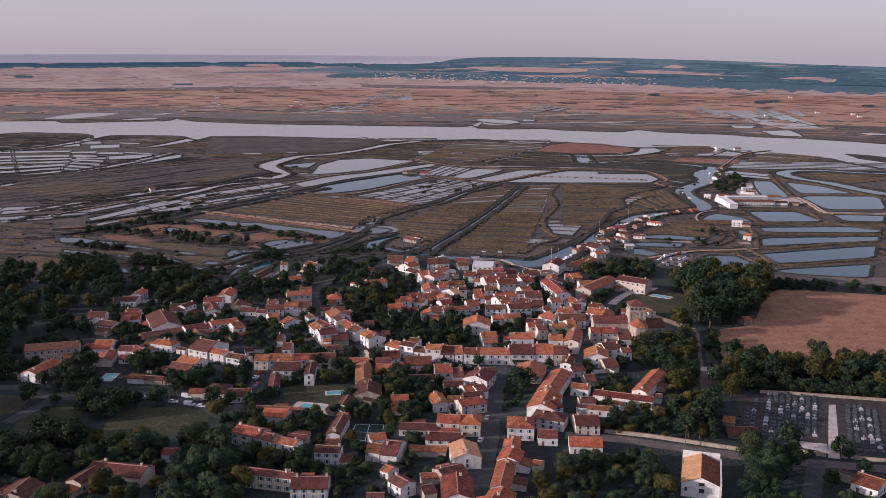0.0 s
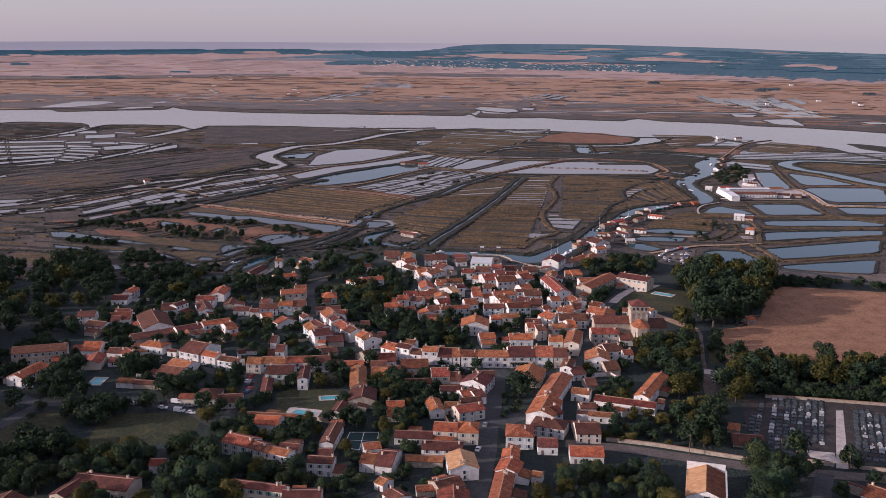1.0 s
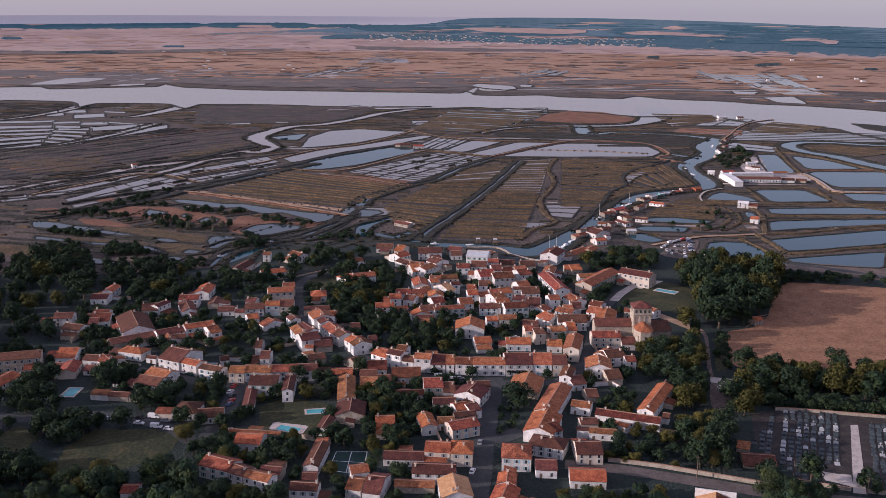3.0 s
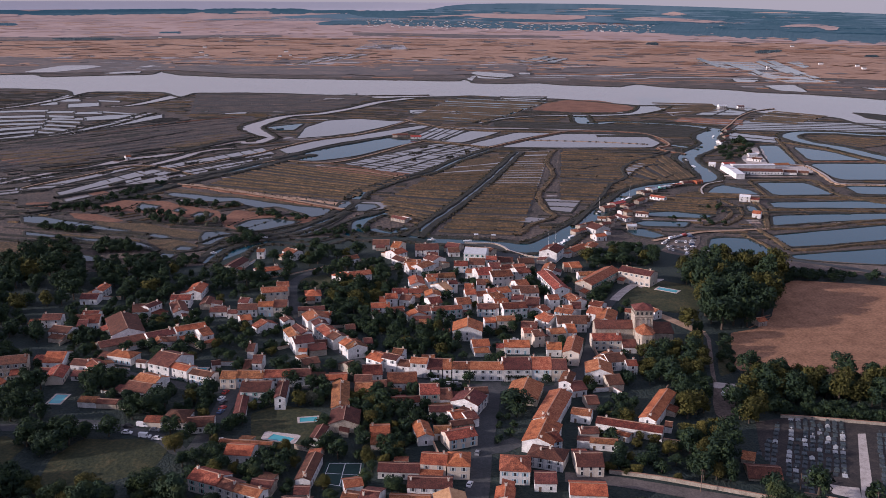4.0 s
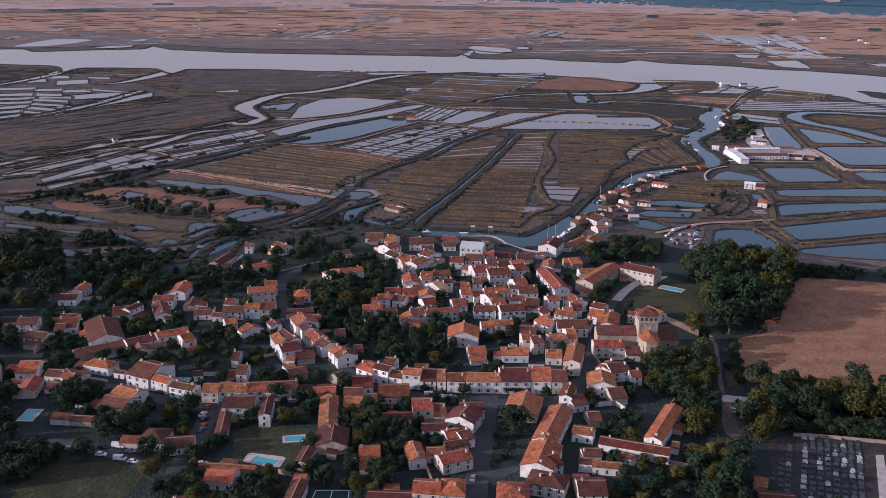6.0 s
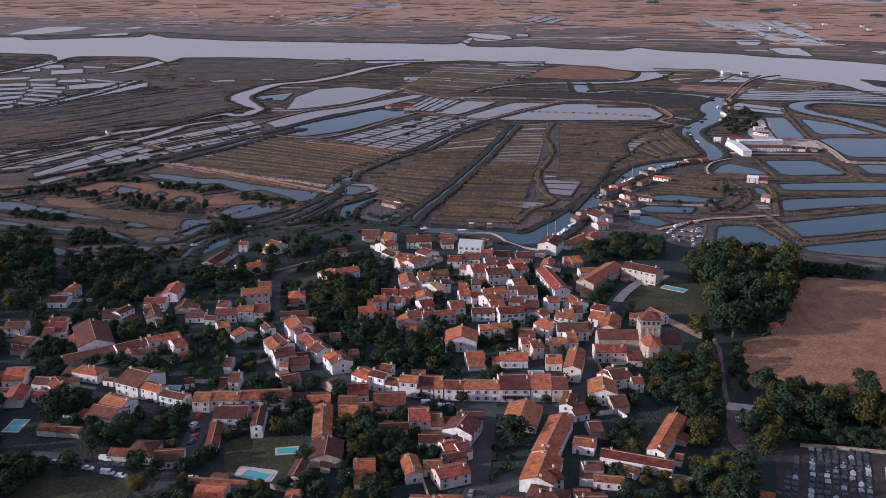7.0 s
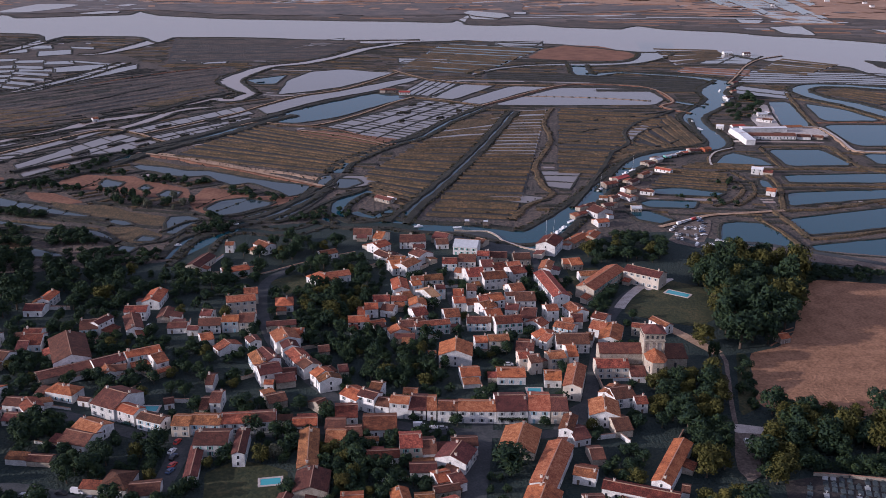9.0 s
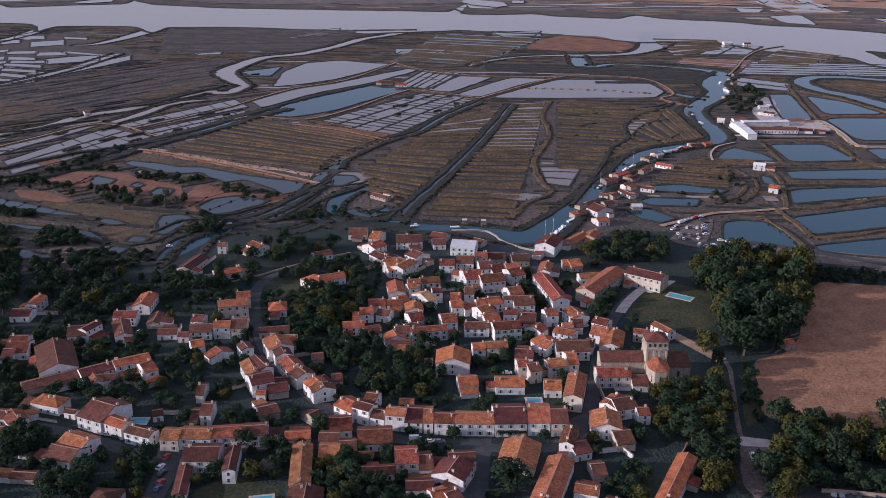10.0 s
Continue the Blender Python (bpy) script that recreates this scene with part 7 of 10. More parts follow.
MAT["rubber"] = material("tyre_rubber", [(0.02, 0.02, 0.02), (0.035, 0.035, 0.035)], 0.5, 0.9, 0, 4, 0.4, own=True)


def car_body(bm, van):
    """A car 4.2 m long along x, with bonnet, cabin and boot."""
    if van:
        prof = ((-2.4, 0.35), (-2.4, 1.95), (1.2, 2.0), (1.75, 1.15), (2.35, 0.95), (2.4, 0.35))
    else:
        prof = ((-2.05, 0.32), (-2.05, 0.85), (-1.75, 1.0), (-1.25, 1.42), (0.35, 1.45), (1.05, 0.98), (1.95, 0.82), (2.1, 0.6), (2.1, 0.32))
    l = [bm.verts.new((x, -0.84 if z < 1.1 else -0.7, z)) for x, z in prof]
    r = [bm.verts.new((x, 0.84 if z < 1.1 else 0.7, z)) for x, z in prof]
    n = len(prof)
    bm.faces.new(l)
    bm.faces.new(r[::-1])
    for i in range(n):
        bm.faces.new((l[i], r[i], r[(i + 1) % n], l[(i + 1) % n]))
    bmesh.ops.recalc_face_normals(bm, faces=bm.faces[:])


def car_glass(bm, van):
    z0, z1 = (1.2, 1.85) if van else (1.02, 1.38)
    x0, x1 = (0.7, 1.5) if van else (-1.35, 0.7)
    for s in (-1, 1):
        v = [bm.verts.new(p) for p in ((x0, s * 0.82, z0), (x1, s * 0.82, z0), (x1 - 0.4, s * 0.74, z1), (x0 + 0.15, s * 0.74, z1))]
        bm.faces.new(v)
    a = 0.02
    f = ((1.22, 1.97, 1.76, 1.17) if van else (0.38, 1.44, 1.06, 1.0))
    v = [bm.verts.new(p) for p in ((f[0] + a, -0.62, f[1]), (f[2] + a, -0.74, f[3]), (f[2] + a, 0.74, f[3]), (f[0] + a, 0.62, f[1]))]
    bm.faces.new(v)
    if not van:
        v = [bm.verts.new(p) for p in ((-1.27, -0.62, 1.42), (-1.77, -0.74, 1.03), (-1.77, 0.74, 1.03), (-1.27, 0.62, 1.42))]
        bm.faces.new(v)


def wheel(bm):
    bmesh.ops.create_cone(bm, cap_ends=True, segments=14, radius1=0.32, radius2=0.32, depth=0.2, matrix=Matrix.Rotation(math.pi / 2, 4, "X"))


def car(x, y, rot=0.0, paint="white", van=False, z=0.16, scale=1.0):
    root = empty("van" if van else "car", pose(x, y, z, 0, 0, rot), "%s parked %s" % (paint, "delivery van" if van else "hatchback car"), "van" if van else "car", "parked cars")
    share("body", shared(("body", van, paint), lambda bm: car_body(bm, van), ["paint_" + paint]), root, pose(0, 0, 0))
    share("glass", shared(("glass", van), lambda bm: car_glass(bm, van), ["pane"]), root, pose(0, 0, 0.01), "dark car windows")
    for wx in (-1.3, 1.35):
        for wy in (-0.76, 0.76):
            share("wheel", shared("wheel", wheel, ["rubber"]), root, pose(wx, wy, 0.32))
    return root


def annexes(count, seed=3):
    """Lean-tos and sheds against the backs and ends of the houses."""
    rnd = random.Random(seed)
    for fx, fy, a, b, t in list(FOOT):
        if rnd.random() > count or a < 3.5:
            continue
        w, d = rnd.uniform(3.5, min(8, 2 * a)), rnd.uniform(3, 5.5)
        side = rnd.choice((1, 1, -1))
        u, v = rnd.uniform(-a + w / 2, a - w / 2), side * (b + d / 2 + 0.05)
        if rnd.random() < 0.35:
            u, v = rnd.choice((-1, 1)) * (a + w / 2 + 0.05), rnd.uniform(-b, b) * 0.5
        x, y = fx + u * math.cos(t) - v * math.sin(t), fy + u * math.sin(t) + v * math.cos(t)
        own = [q for q in FOOT if q[:2] == (fx, fy)][0]
        FOOT.remove(own)
        free = clear(x, y, min(w, d) / 2 - 0.6)
        FOOT.append(own)
        if not free:
            continue
        house(x, y, w, d, math.degrees(t) + (180 if v > 0 else 0), rnd.uniform(2.3, 2.9), 0.8, rnd.choice(("tile", "tile_dark", "tile", "tile_dark", "tile_pale")), rnd.choice(("white", "stone", "stone", "cream")), chim=0, win=0, shed=True, what="lean_to", note="low lean-to with a tile roof against a house")

# ---- village ----

# tile tones partly follow which roofs stand in sun or shade
house(-37.1, 340.0, 11.3, 12.3, 0.8, 3.4, roof="tile_dark", chim=0)
house(-25.0, 329.6, 5.9, 13.6, -18.8, 4.6, roof="tile_bright", wall="cream")
house(-2.8, 323.0, 9.0, 13.0, 6.9, 5.0, roof="tile_dark")
house(-10.0, 323.4, 6.7, 13.8, 0.7, 4.5, roof="tile_dark")
house(12.4, 332.5, 9.4, 12.0, -24.7, 3.4, roof="tile_dark", wall="stone", chim=0, win=0)
house(11.8, 321.6, 7.4, 10.5, 8.2, 3.4, roof="tile_dark", chim=0)
house(35.9, 323.4, 6.8, 7.8, -34.2, 3.4, roof="tile_dark", wall="stone", chim=0, win=0)
house(36.0, 292.3, 6.7, 8.1, -6.9, 6.0)
house(-21.0, 295.9, 11.8, 7.7, -49.4, 4.0, roof="tile_dark", chim=2, shut="shutter_grey")
house(-13.7, 277.8, 8.0, 14.4, 18.8, 4.6, roof="tile_bright")
house(-13.3, 284.1, 9.8, 11.9, -9.4, 5.0)
house(-7.5, 275.4, 12.4, 8.8, 56.1, 6.0, roof="tile_pale", chim=2)
house(-0.2, 295.5, 9.6, 10.9, -48.3, 5.0, roof="tile_dark", shut="shutter_grey")
house(16.3, 282.5, 8.4, 9.7, 0.7, 5.0, shut="shutter_blue")
house(26.6, 287.2, 9.7, 12.6, -4.5, 5.0, roof="tile_dark")
house(22.2, 269.3, 5.1, 7.6, -17.6, 4.0)
house(29.2, 259.7, 9.6, 14.0, 14.8, 6.6)
house(7.1, 254.5, 9.9, 8.8, 9.7, 5.5, wall="cream", shut="shutter_grey")
house(-2.2, 245.7, 4.9, 7.4, 18.1, 5.5, roof="tile_bright", shut="shutter_blue")
house(-1.3, 251.1, 6.5, 6.8, 7.3, 6.0)
house(4.5, 232.5, 5.3, 13.9, 41.2, 5.0, roof="roof_sand")
house(10.8, 238.7, 4.9, 6.7, 8.9, 6.0, roof="tile_dark", shut="shutter_blue")
house(-10.3, 244.6, 15.4, 8.3, -81.9, 5.0, roof="tile_bright", chim=2, shut="shutter_blue")
house(-7.3, 230.4, 6.0, 9.1, 28.1, 4.6, roof="tile_pale", shut="shutter_grey")
house(-19.2, 227.4, 8.4, 8.9, 5.3, 4.0)
house(-10.2, 226.5, 7.8, 7.4, 5.6, 4.4)
house(20.3, 232.9, 5.3, 11.6, 0.5, 5.0, roof="tile_bright", shut="shutter_grey")
house(27.2, 237.5, 4.8, 10.2, 0.6, 6.5, roof="tile_dark")
house(37.1, 278.3, 6.9, 12.2, 7.6, 5.0, roof="tile_dark")
house(42.8, 276.4, 7.4, 12.3, 20.2, 4.0)
house(51.7, 276.8, 7.4, 9.9, 13.6, 5.0, roof="tile_pale", wall="cream", shut="shutter_blue")
house(52.4, 266.8, 8.2, 11.9, 23.6, 5.5)
house(57.6, 293.7, 9.7, 10.6, 5.9, 4.0, roof="tile_dark", wall="stone")
house(43.2, 296.1, 13.0, 10.1, -3.3, 4.0, roof="tile_dark", wall="stone", chim=2)
house(39.3, 255.3, 12.7, 11.6, 14.9, 6.5, chim=2, shut="shutter_grey")
house(50.3, 241.3, 7.2, 11.2, 18.3, 5.0, shut="shutter_grey")
house(53.9, 228.4, 10.4, 12.7, 4.4, 5.0, roof="tile_dark")
house(46.4, 229.2, 4.3, 4.9, 9.6, 6.0, roof="tile_dark")
house(38.7, 227.5, 7.2, 10.0, 23.1, 5.0, roof="tile_bright")
house(32.7, 225.4, 4.8, 8.8, 8.6, 5.0, shut="shutter_grey")
house(76.4, 313.9, 17.2, 11.9, 66.8, 6.6, chim=2, shut="shutter_blue")
house(94.2, 327.3, 19.3, 7.8, 53.3, 4.0, roof="tile_bright", wall="stone", chim=2)
house(104.8, 335.0, 12.8, 7.6, 64.4, 4.0, roof="tile_bright", wall="stone", chim=2)
house(82.8, 286.3, 3.8, 9.0, 0.6, 3.6, roof="tile_bright", wall="stone", chim=0)
house(87.1, 286.2, 6.8, 11.9, 15.2, 3.6, roof="tile_bright", wall="stone", chim=0)
house(69.4, 242.1, 36.0, 8.6, -79.3, 6.6, chim=2, shut="shutter_grey")
house(70.3, 275.4, 14.3, 6.8, -104.3, 5.0, roof="tile_pale", chim=2)
house(-28.5, 198.9, 10.0, 8.2, 7.6, 4.6, roof="tile_bright")
house(-23.4, 214.4, 6.5, 8.7, 6.3, 5.0, roof="tile_bright")
house(-27.8, 209.4, 3.5, 10.0, 0.5, 4.4, roof="tile_bright")
house(-14.5, 215.1, 6.4, 8.5, -17.3, 4.0, roof="tile_dark")
house(-0.5, 219.5, 8.9, 8.6, -84.7, 5.0, roof="tile_bright", shut="shutter_grey")
house(0.1, 209.5, 6.9, 10.9, 22.1, 4.2)
house(-19.8, 198.9, 7.9, 4.2, 23.6, 3.2, roof="tile_bright", chim=0)
house(-8.6, 187.2, 6.8, 9.6, -72.2, 4.0, roof="tile_bright", shut="shutter_blue")
house(-5.2, 192.7, 6.6, 8.6, 10.9, 5.0, roof="tile_dark", shut="shutter_blue")
house(6.9, 192.4, 16.8, 6.3, 13.2, 5.5, chim=2, shut="shutter_green")
house(-0.7, 199.3, 7.5, 6.3, 19.6, 4.0, roof="tile_dark")
house(-5.6, 182.1, 9.4, 6.4, 0.4, 3.2, roof="tile_dark", wall="stone", chim=0, win=0)
house(16.2, 206.2, 7.3, 11.0, 10.4, 5.0, shut="shutter_blue")
house(20.5, 223.2, 5.9, 8.8, 7.1, 5.0, roof="tile_bright")
house(26.3, 223.1, 6.3, 8.4, 19.3, 4.0)
house(28.7, 198.7, 9.7, 9.0, 0.5, 4.5, roof="tile_dark", shut="shutter_blue")
house(17.9, 162.4, 13.6, 14.6, -92.8, 5.6, roof="tile_bright", chim=2)
house(7.2, 165.5, 3.5, 3.2, 8.9, 2.6, chim=0)
house(29.5, 174.8, 5.5, 7.6, 6.1, 5.0, roof="tile_bright", shut="shutter_blue")
house(23.5, 143.7, 8.2, 9.5, 7.1, 4.0, roof="tile_bright", shut="shutter_grey")
house(43.1, 195.4, 13.0, 9.8, 11.4, 6.2, chim=2, shut="shutter_green")
house(33.7, 217.1, 7.5, 9.6, 32.7, 5.0)
house(36.8, 208.9, 7.6, 9.3, 15.0, 4.2, roof="tile_bright")
house(33.0, 198.2, 5.3, 6.9, -6.1, 5.0, roof="tile_dark", shut="shutter_grey")
house(47.2, 216.8, 6.6, 8.4, -11.0, 4.0, roof="tile_dark", shut="shutter_grey")
house(54.5, 207.8, 7.7, 14.0, -8.9, 4.5, roof="tile_dark")
house(65.6, 211.1, 6.0, 8.5, 12.9, 6.0)
house(78.1, 211.0, 11.4, 8.6, -68.3, 5.5, chim=2)
house(77.5, 203.4, 5.8, 10.8, -5.6, 4.0, roof="tile_dark")
house(57.8, 197.1, 6.4, 9.0, 50.3, 4.0, roof="tile_pale", shut="shutter_blue")
house(70.7, 192.1, 9.8, 7.4, -29.2, 4.5, shut="shutter_blue")
house(72.7, 200.0, 5.0, 6.0, 0.5, 4.0, roof="tile_pale")
house(87.3, 192.5, 7.4, 10.8, -28.6, 4.5, roof="tile_pale")
house(59.8, 182.3, 5.5, 11.0, -69.1, 4.2, roof="tile_bright", shut="shutter_grey")
house(61.3, 178.1, 4.2, 9.9, -39.7, 4.6, roof="tile_pale")
house(71.5, 176.1, 15.0, 12.4, 0.4, 5.0, roof="tile_dark", chim=2)
house(69.2, 163.2, 4.4, 13.0, 7.0, 5.0, roof="tile_bright")
house(80.6, 181.0, 3.8, 8.9, -16.4, 4.0)
house(49.6, 170.0, 8.1, 10.1, -7.2, 4.0, roof="tile_dark")
house(47.4, 155.3, 4.8, 7.7, 6.4, 6.5, wall="cream", shut="shutter_grey")
house(51.6, 152.5, 5.3, 8.9, 16.5, 6.0, roof="tile_dark", wall="cream")
house(61.8, 157.3, 7.6, 8.1, 12.2, 5.6, roof="tile_pale", wall="cream", shut="shutter_grey")
house(37.6, 174.5, 9.3, 7.5, 3.9, 6.0, wall="cream", shut="shutter_grey")
house(41.1, 142.9, 12.1, 9.7, 0.4, 4.0, roof="tile_bright", chim=2, shut="shutter_blue")
house(91.1, 183.7, 18.0, 10.0, 75.0, 4.6, roof="tile_bright", chim=2)
# many western roofs take dark tiles to imitate the shade there
house(-188.2, 225.5, 12.1, 6.0, 86.3, 5.0, roof="tile_bright", chim=2, shut="shutter_grey")
house(-190.3, 214.2, 9.4, 9.4, 0.5, 3.6, chim=0, roof="tile_dark")
house(-154.9, 190.0, 8.2, 12.6, 12.9, 5.0, shut="shutter_blue", roof="tile_dark")
house(-149.7, 191.3, 10.2, 5.4, 65.5, 6.6, roof="tile_dark")
house(-136.1, 195.0, 18.2, 7.8, -67.7, 4.0, roof="tile_dark", chim=2)
house(-138.6, 209.3, 10.8, 8.5, 4.0, 5.0)
house(-177.9, 181.2, 8.3, 7.7, 0.5, 5.0, shut="shutter_blue")
house(-175.9, 174.9, 9.7, 13.1, 7.0, 4.0, shut="shutter_blue")
house(-177.8, 169.5, 4.9, 10.2, 6.6, 3.6, roof="tile_dark", chim=0)
house(-154.8, 163.0, 28.1, 15.7, -64.9, 5.0, chim=2, roof="tile_dark")
house(-150.7, 144.8, 22.1, 8.8, 34.2, 3.2, roof="tile_dark", wall="stone", chim=0, win=0)
house(-134.2, 151.7, 13.3, 8.7, 35.3, 4.6, chim=2, roof="tile_dark")
house(-120.6, 157.9, 14.9, 7.2, 30.2, 6.0, roof="tile_bright", chim=2, shut="shutter_blue")
house(-131.7, 144.1, 9.1, 4.8, -58.9, 4.0)
house(-128.1, 147.1, 7.1, 6.5, 12.2, 3.4, roof="tile_dark", chim=0)
house(-143.0, 124.9, 12.8, 7.8, -17.9, 4.2, roof="tile_bright", hip=True, chim=2, shut="shutter_blue")
house(-118.2, 115.2, 12.1, 16.7, -26.3, 5.6, roof="tile_dark", chim=2, shut="shutter_grey")
house(-110.3, 106.4, 9.5, 6.5, -27.7, 5.4, roof="tile_bright")
house(-99.6, 100.2, 11.3, 6.3, -22.3, 5.0, roof="tile_dark", chim=2, shut="shutter_blue")
house(-151.9, 112.3, 9.1, 7.5, -51.0, 4.0, shut="shutter_blue")
house(-132.5, 118.7, 5.0, 3.3, -14.4, 3.0, roof="tile_dark", chim=0)
house(-134.7, 227.8, 16.5, 8.6, 89.6, 4.5, roof="tile_bright", chim=2)
house(-124.4, 208.7, 12.5, 6.0, 93.3, 3.0, roof="tile_dark", wall="stone", chim=0, win=0)
house(-114.4, 193.6, 8.9, 7.4, 4.3, 3.2, roof="tile_dark", chim=0)
house(-106.0, 189.9, 5.1, 5.1, 0.5, 3.4, chim=0, roof="tile_dark")
house(-99.1, 194.5, 10.2, 9.5, 7.4, 4.6, roof="tile_dark")
house(-102.6, 204.9, 5.5, 8.3, -6.0, 5.0, roof="tile_dark")
house(-89.4, 195.6, 7.7, 8.2, 5.0, 6.0, roof="tile_bright", shut="shutter_blue")
house(-82.0, 198.2, 7.2, 11.9, 5.3, 5.4, roof="tile_dark", wall="cream", shut="shutter_grey")
house(-89.4, 219.9, 14.3, 9.1, 14.5, 6.6, roof="tile_pale", wall="cream", chim=2, shut="shutter_grey")
house(-86.6, 231.8, 6.9, 9.1, 12.4, 6.0, wall="cream")
house(-67.9, 222.0, 8.7, 11.0, 9.5, 4.0, roof="tile_bright", hip=True, shut="shutter_grey")
house(-65.4, 195.8, 14.0, 5.9, 10.7, 3.6, roof="tile_dark", wall="stone", chim=0)
house(-97.7, 179.6, 5.7, 8.7, 23.4, 3.6, roof="tile_bright", chim=0)
house(-85.8, 170.5, 6.2, 11.3, -50.8, 3.2, chim=0)
house(-113.0, 153.5, 5.5, 11.5, 39.8, 5.0, shut="shutter_grey")
house(-109.4, 144.6, 9.5, 3.3, 46.7, 3.0, roof="tile_bright", wall="stone", chim=0, win=0)
house(-85.1, 135.3, 3.1, 10.6, 0.3, 4.0, roof="tile_dark")
house(-78.7, 117.5, 4.3, 10.4, 0.3, 5.0, roof="tile_dark")
house(-83.0, 115.9, 3.2, 11.4, 0.3, 3.0, roof="tile_dark", wall="stone", chim=0, win=0)
house(-98.5, 117.7, 3.9, 5.5, 18.5, 3.0, roof="tile_dark", chim=0)
house(-55.9, 119.8, 7.7, 8.2, 26.7, 3.4, roof="tile_dark", wall="stone", chim=0, win=0)
house(-57.6, 104.3, 8.7, 9.4, 5.5, 3.6, roof="tile_dark", wall="stone", chim=0)
house(-74.7, 173.7, 7.0, 5.5, -61.2, 5.0, roof="tile_dark", shut="shutter_blue")
house(-67.8, 152.7, 13.5, 7.6, -66.4, 5.0, chim=2, shut="shutter_blue")
house(-64.5, 155.3, 13.1, 5.9, -56.9, 6.0, roof="tile_dark", chim=2)
house(-62.4, 141.4, 9.4, 10.6, 24.6, 6.0, roof="tile_dark")
house(-60.7, 133.6, 3.8, 4.1, 0.3, 3.5, roof="tile_bright", chim=0)
house(-55.0, 138.3, 8.2, 9.1, 16.9, 3.4, roof="tile_dark", wall="stone", chim=0, win=0)
house(-53.9, 145.0, 5.7, 7.4, 9.9, 3.0, roof="tile_dark", chim=0)
house(-60.2, 174.7, 11.8, 11.2, -66.2, 6.4, roof="tile_pale", chim=2)
house(-56.8, 165.6, 6.9, 7.0, -69.2, 6.0, roof="tile_dark")
house(-56.0, 183.8, 5.8, 7.8, 0.5, 4.5, roof="tile_bright")
house(-51.1, 154.9, 13.1, 8.2, -60.6, 5.5, chim=2, shut="shutter_grey")
house(-45.6, 146.8, 6.5, 8.7, -55.5, 5.5, roof="tile_dark", shut="shutter_grey")
house(-39.2, 139.0, 5.2, 8.8, -52.9, 5.5, roof="tile_bright")
house(-35.5, 133.4, 4.9, 9.5, -67.8, 5.5, shut="shutter_blue")
house(-41.9, 168.2, 4.9, 7.3, 12.8, 3.0, roof="tile_dark", wall="stone", chim=0, win=0)
house(-37.6, 145.2, 4.1, 7.6, 53.0, 3.4, roof="tile_dark", chim=0)
house(-31.3, 148.2, 4.0, 7.5, 14.1, 3.0, roof="tile_dark", wall="stone", chim=0, win=0)
house(-23.1, 120.4, 9.4, 9.7, -40.0, 5.4, roof="tile_bright", shut="shutter_grey")
house(-17.3, 116.6, 7.8, 6.7, -29.2, 7.0, roof="tile_dark", shut="shutter_grey")
house(-14.9, 125.7, 4.9, 8.0, -15.1, 6.0)
house(-11.0, 113.9, 5.7, 8.0, -16.5, 5.0, roof="tile_dark")
house(-4.8, 112.1, 7.6, 7.2, -9.1, 7.0, roof="tile_pale", shut="shutter_grey")
house(2.2, 114.4, 6.8, 13.6, -3.1, 4.6, roof="tile_dark")
house(7.5, 113.2, 3.6, 12.9, 0.3, 5.0, roof="tile_pale")
house(13.9, 110.0, 7.6, 9.1, -2.8, 5.6, shut="shutter_grey")
house(25.4, 109.6, 14.7, 9.6, -1.3, 5.8, roof="tile_pale", chim=2, shut="shutter_grey")
house(38.7, 112.3, 12.2, 15.5, 2.2, 6.0, roof="tile_dark", chim=2, shut="shutter_grey")
house(50.0, 112.8, 8.5, 15.7, -2.5, 6.0, roof="tile_pale", shut="shutter_blue")
house(57.6, 111.5, 6.6, 13.4, 0.3, 6.0, roof="tile_dark", wall="cream", shut="shutter_grey")
house(-12.4, 100.2, 12.8, 12.7, 3.7, 3.6, chim=0)
house(-14.9, 88.8, 5.4, 3.3, 4.1, 2.6, chim=0)
house(-29.2, 98.7, 7.6, 9.1, 0.3, 3.6, roof="tile_dark", wall="stone", chim=0)
house(-28.3, 90.9, 7.4, 10.7, 0.3, 3.0, roof="tile_pale", wall="stone", chim=0, win=0)
house(-26.1, 109.1, 8.6, 12.0, 5.6, 3.6, chim=0)
house(-37.1, 115.0, 4.6, 10.6, 44.5, 3.0, roof="tile_dark", wall="stone", chim=0, win=0)
house(-22.0, 94.1, 6.1, 8.9, 7.2, 3.0, roof="tile_dark", wall="stone", chim=0, win=0)
house(-1.3, 127.6, 5.8, 5.2, -4.0, 2.8, roof="tile_pale", wall="stone", chim=0, win=0)
house(58.8, 140.3, 7.1, 9.7, -3.4, 4.0, roof="tile_bright")
house(67.3, 134.2, 21.0, 7.6, -103.4, 6.6, roof="tile_pale", wall="cream", chim=2, shut="shutter_grey")
house(59.8, 96.1, 12.0, 5.3, -106.8, 5.8, chim=2, shut="shutter_blue")
house(62.7, 92.8, 6.6, 10.4, 19.7, 3.4, roof="tile_dark", chim=0)
house(40.7, 87.5, 17.5, 13.5, -103.9, 3.4, roof="tile_pale", wall="stone", chim=2)
house(106.1, 191.6, 7.4, 5.4, -13.6, 5.0, wall="stone")
house(85.2, 149.1, 14.0, 9.9, 2.4, 5.6, wall="cream", chim=2, shut="shutter_grey")
house(95.6, 146.1, 6.5, 11.1, 0.4, 3.4, roof="tile_dark", chim=0)
house(-172.6, 122.1, 9.0, 14.2, 1.1, 3.6, roof="tile_bright", chim=0)
house(-158.4, 115.1, 8.5, 7.5, -7.6, 3.8, roof="tile_dark")
house(-154.3, 104.7, 9.0, 7.0, -2.8, 2.6, chim=0, roof="tile_dark")
house(-165.4, 103.0, 13.2, 7.4, 97.4, 3.6, wall="cream", chim=0)
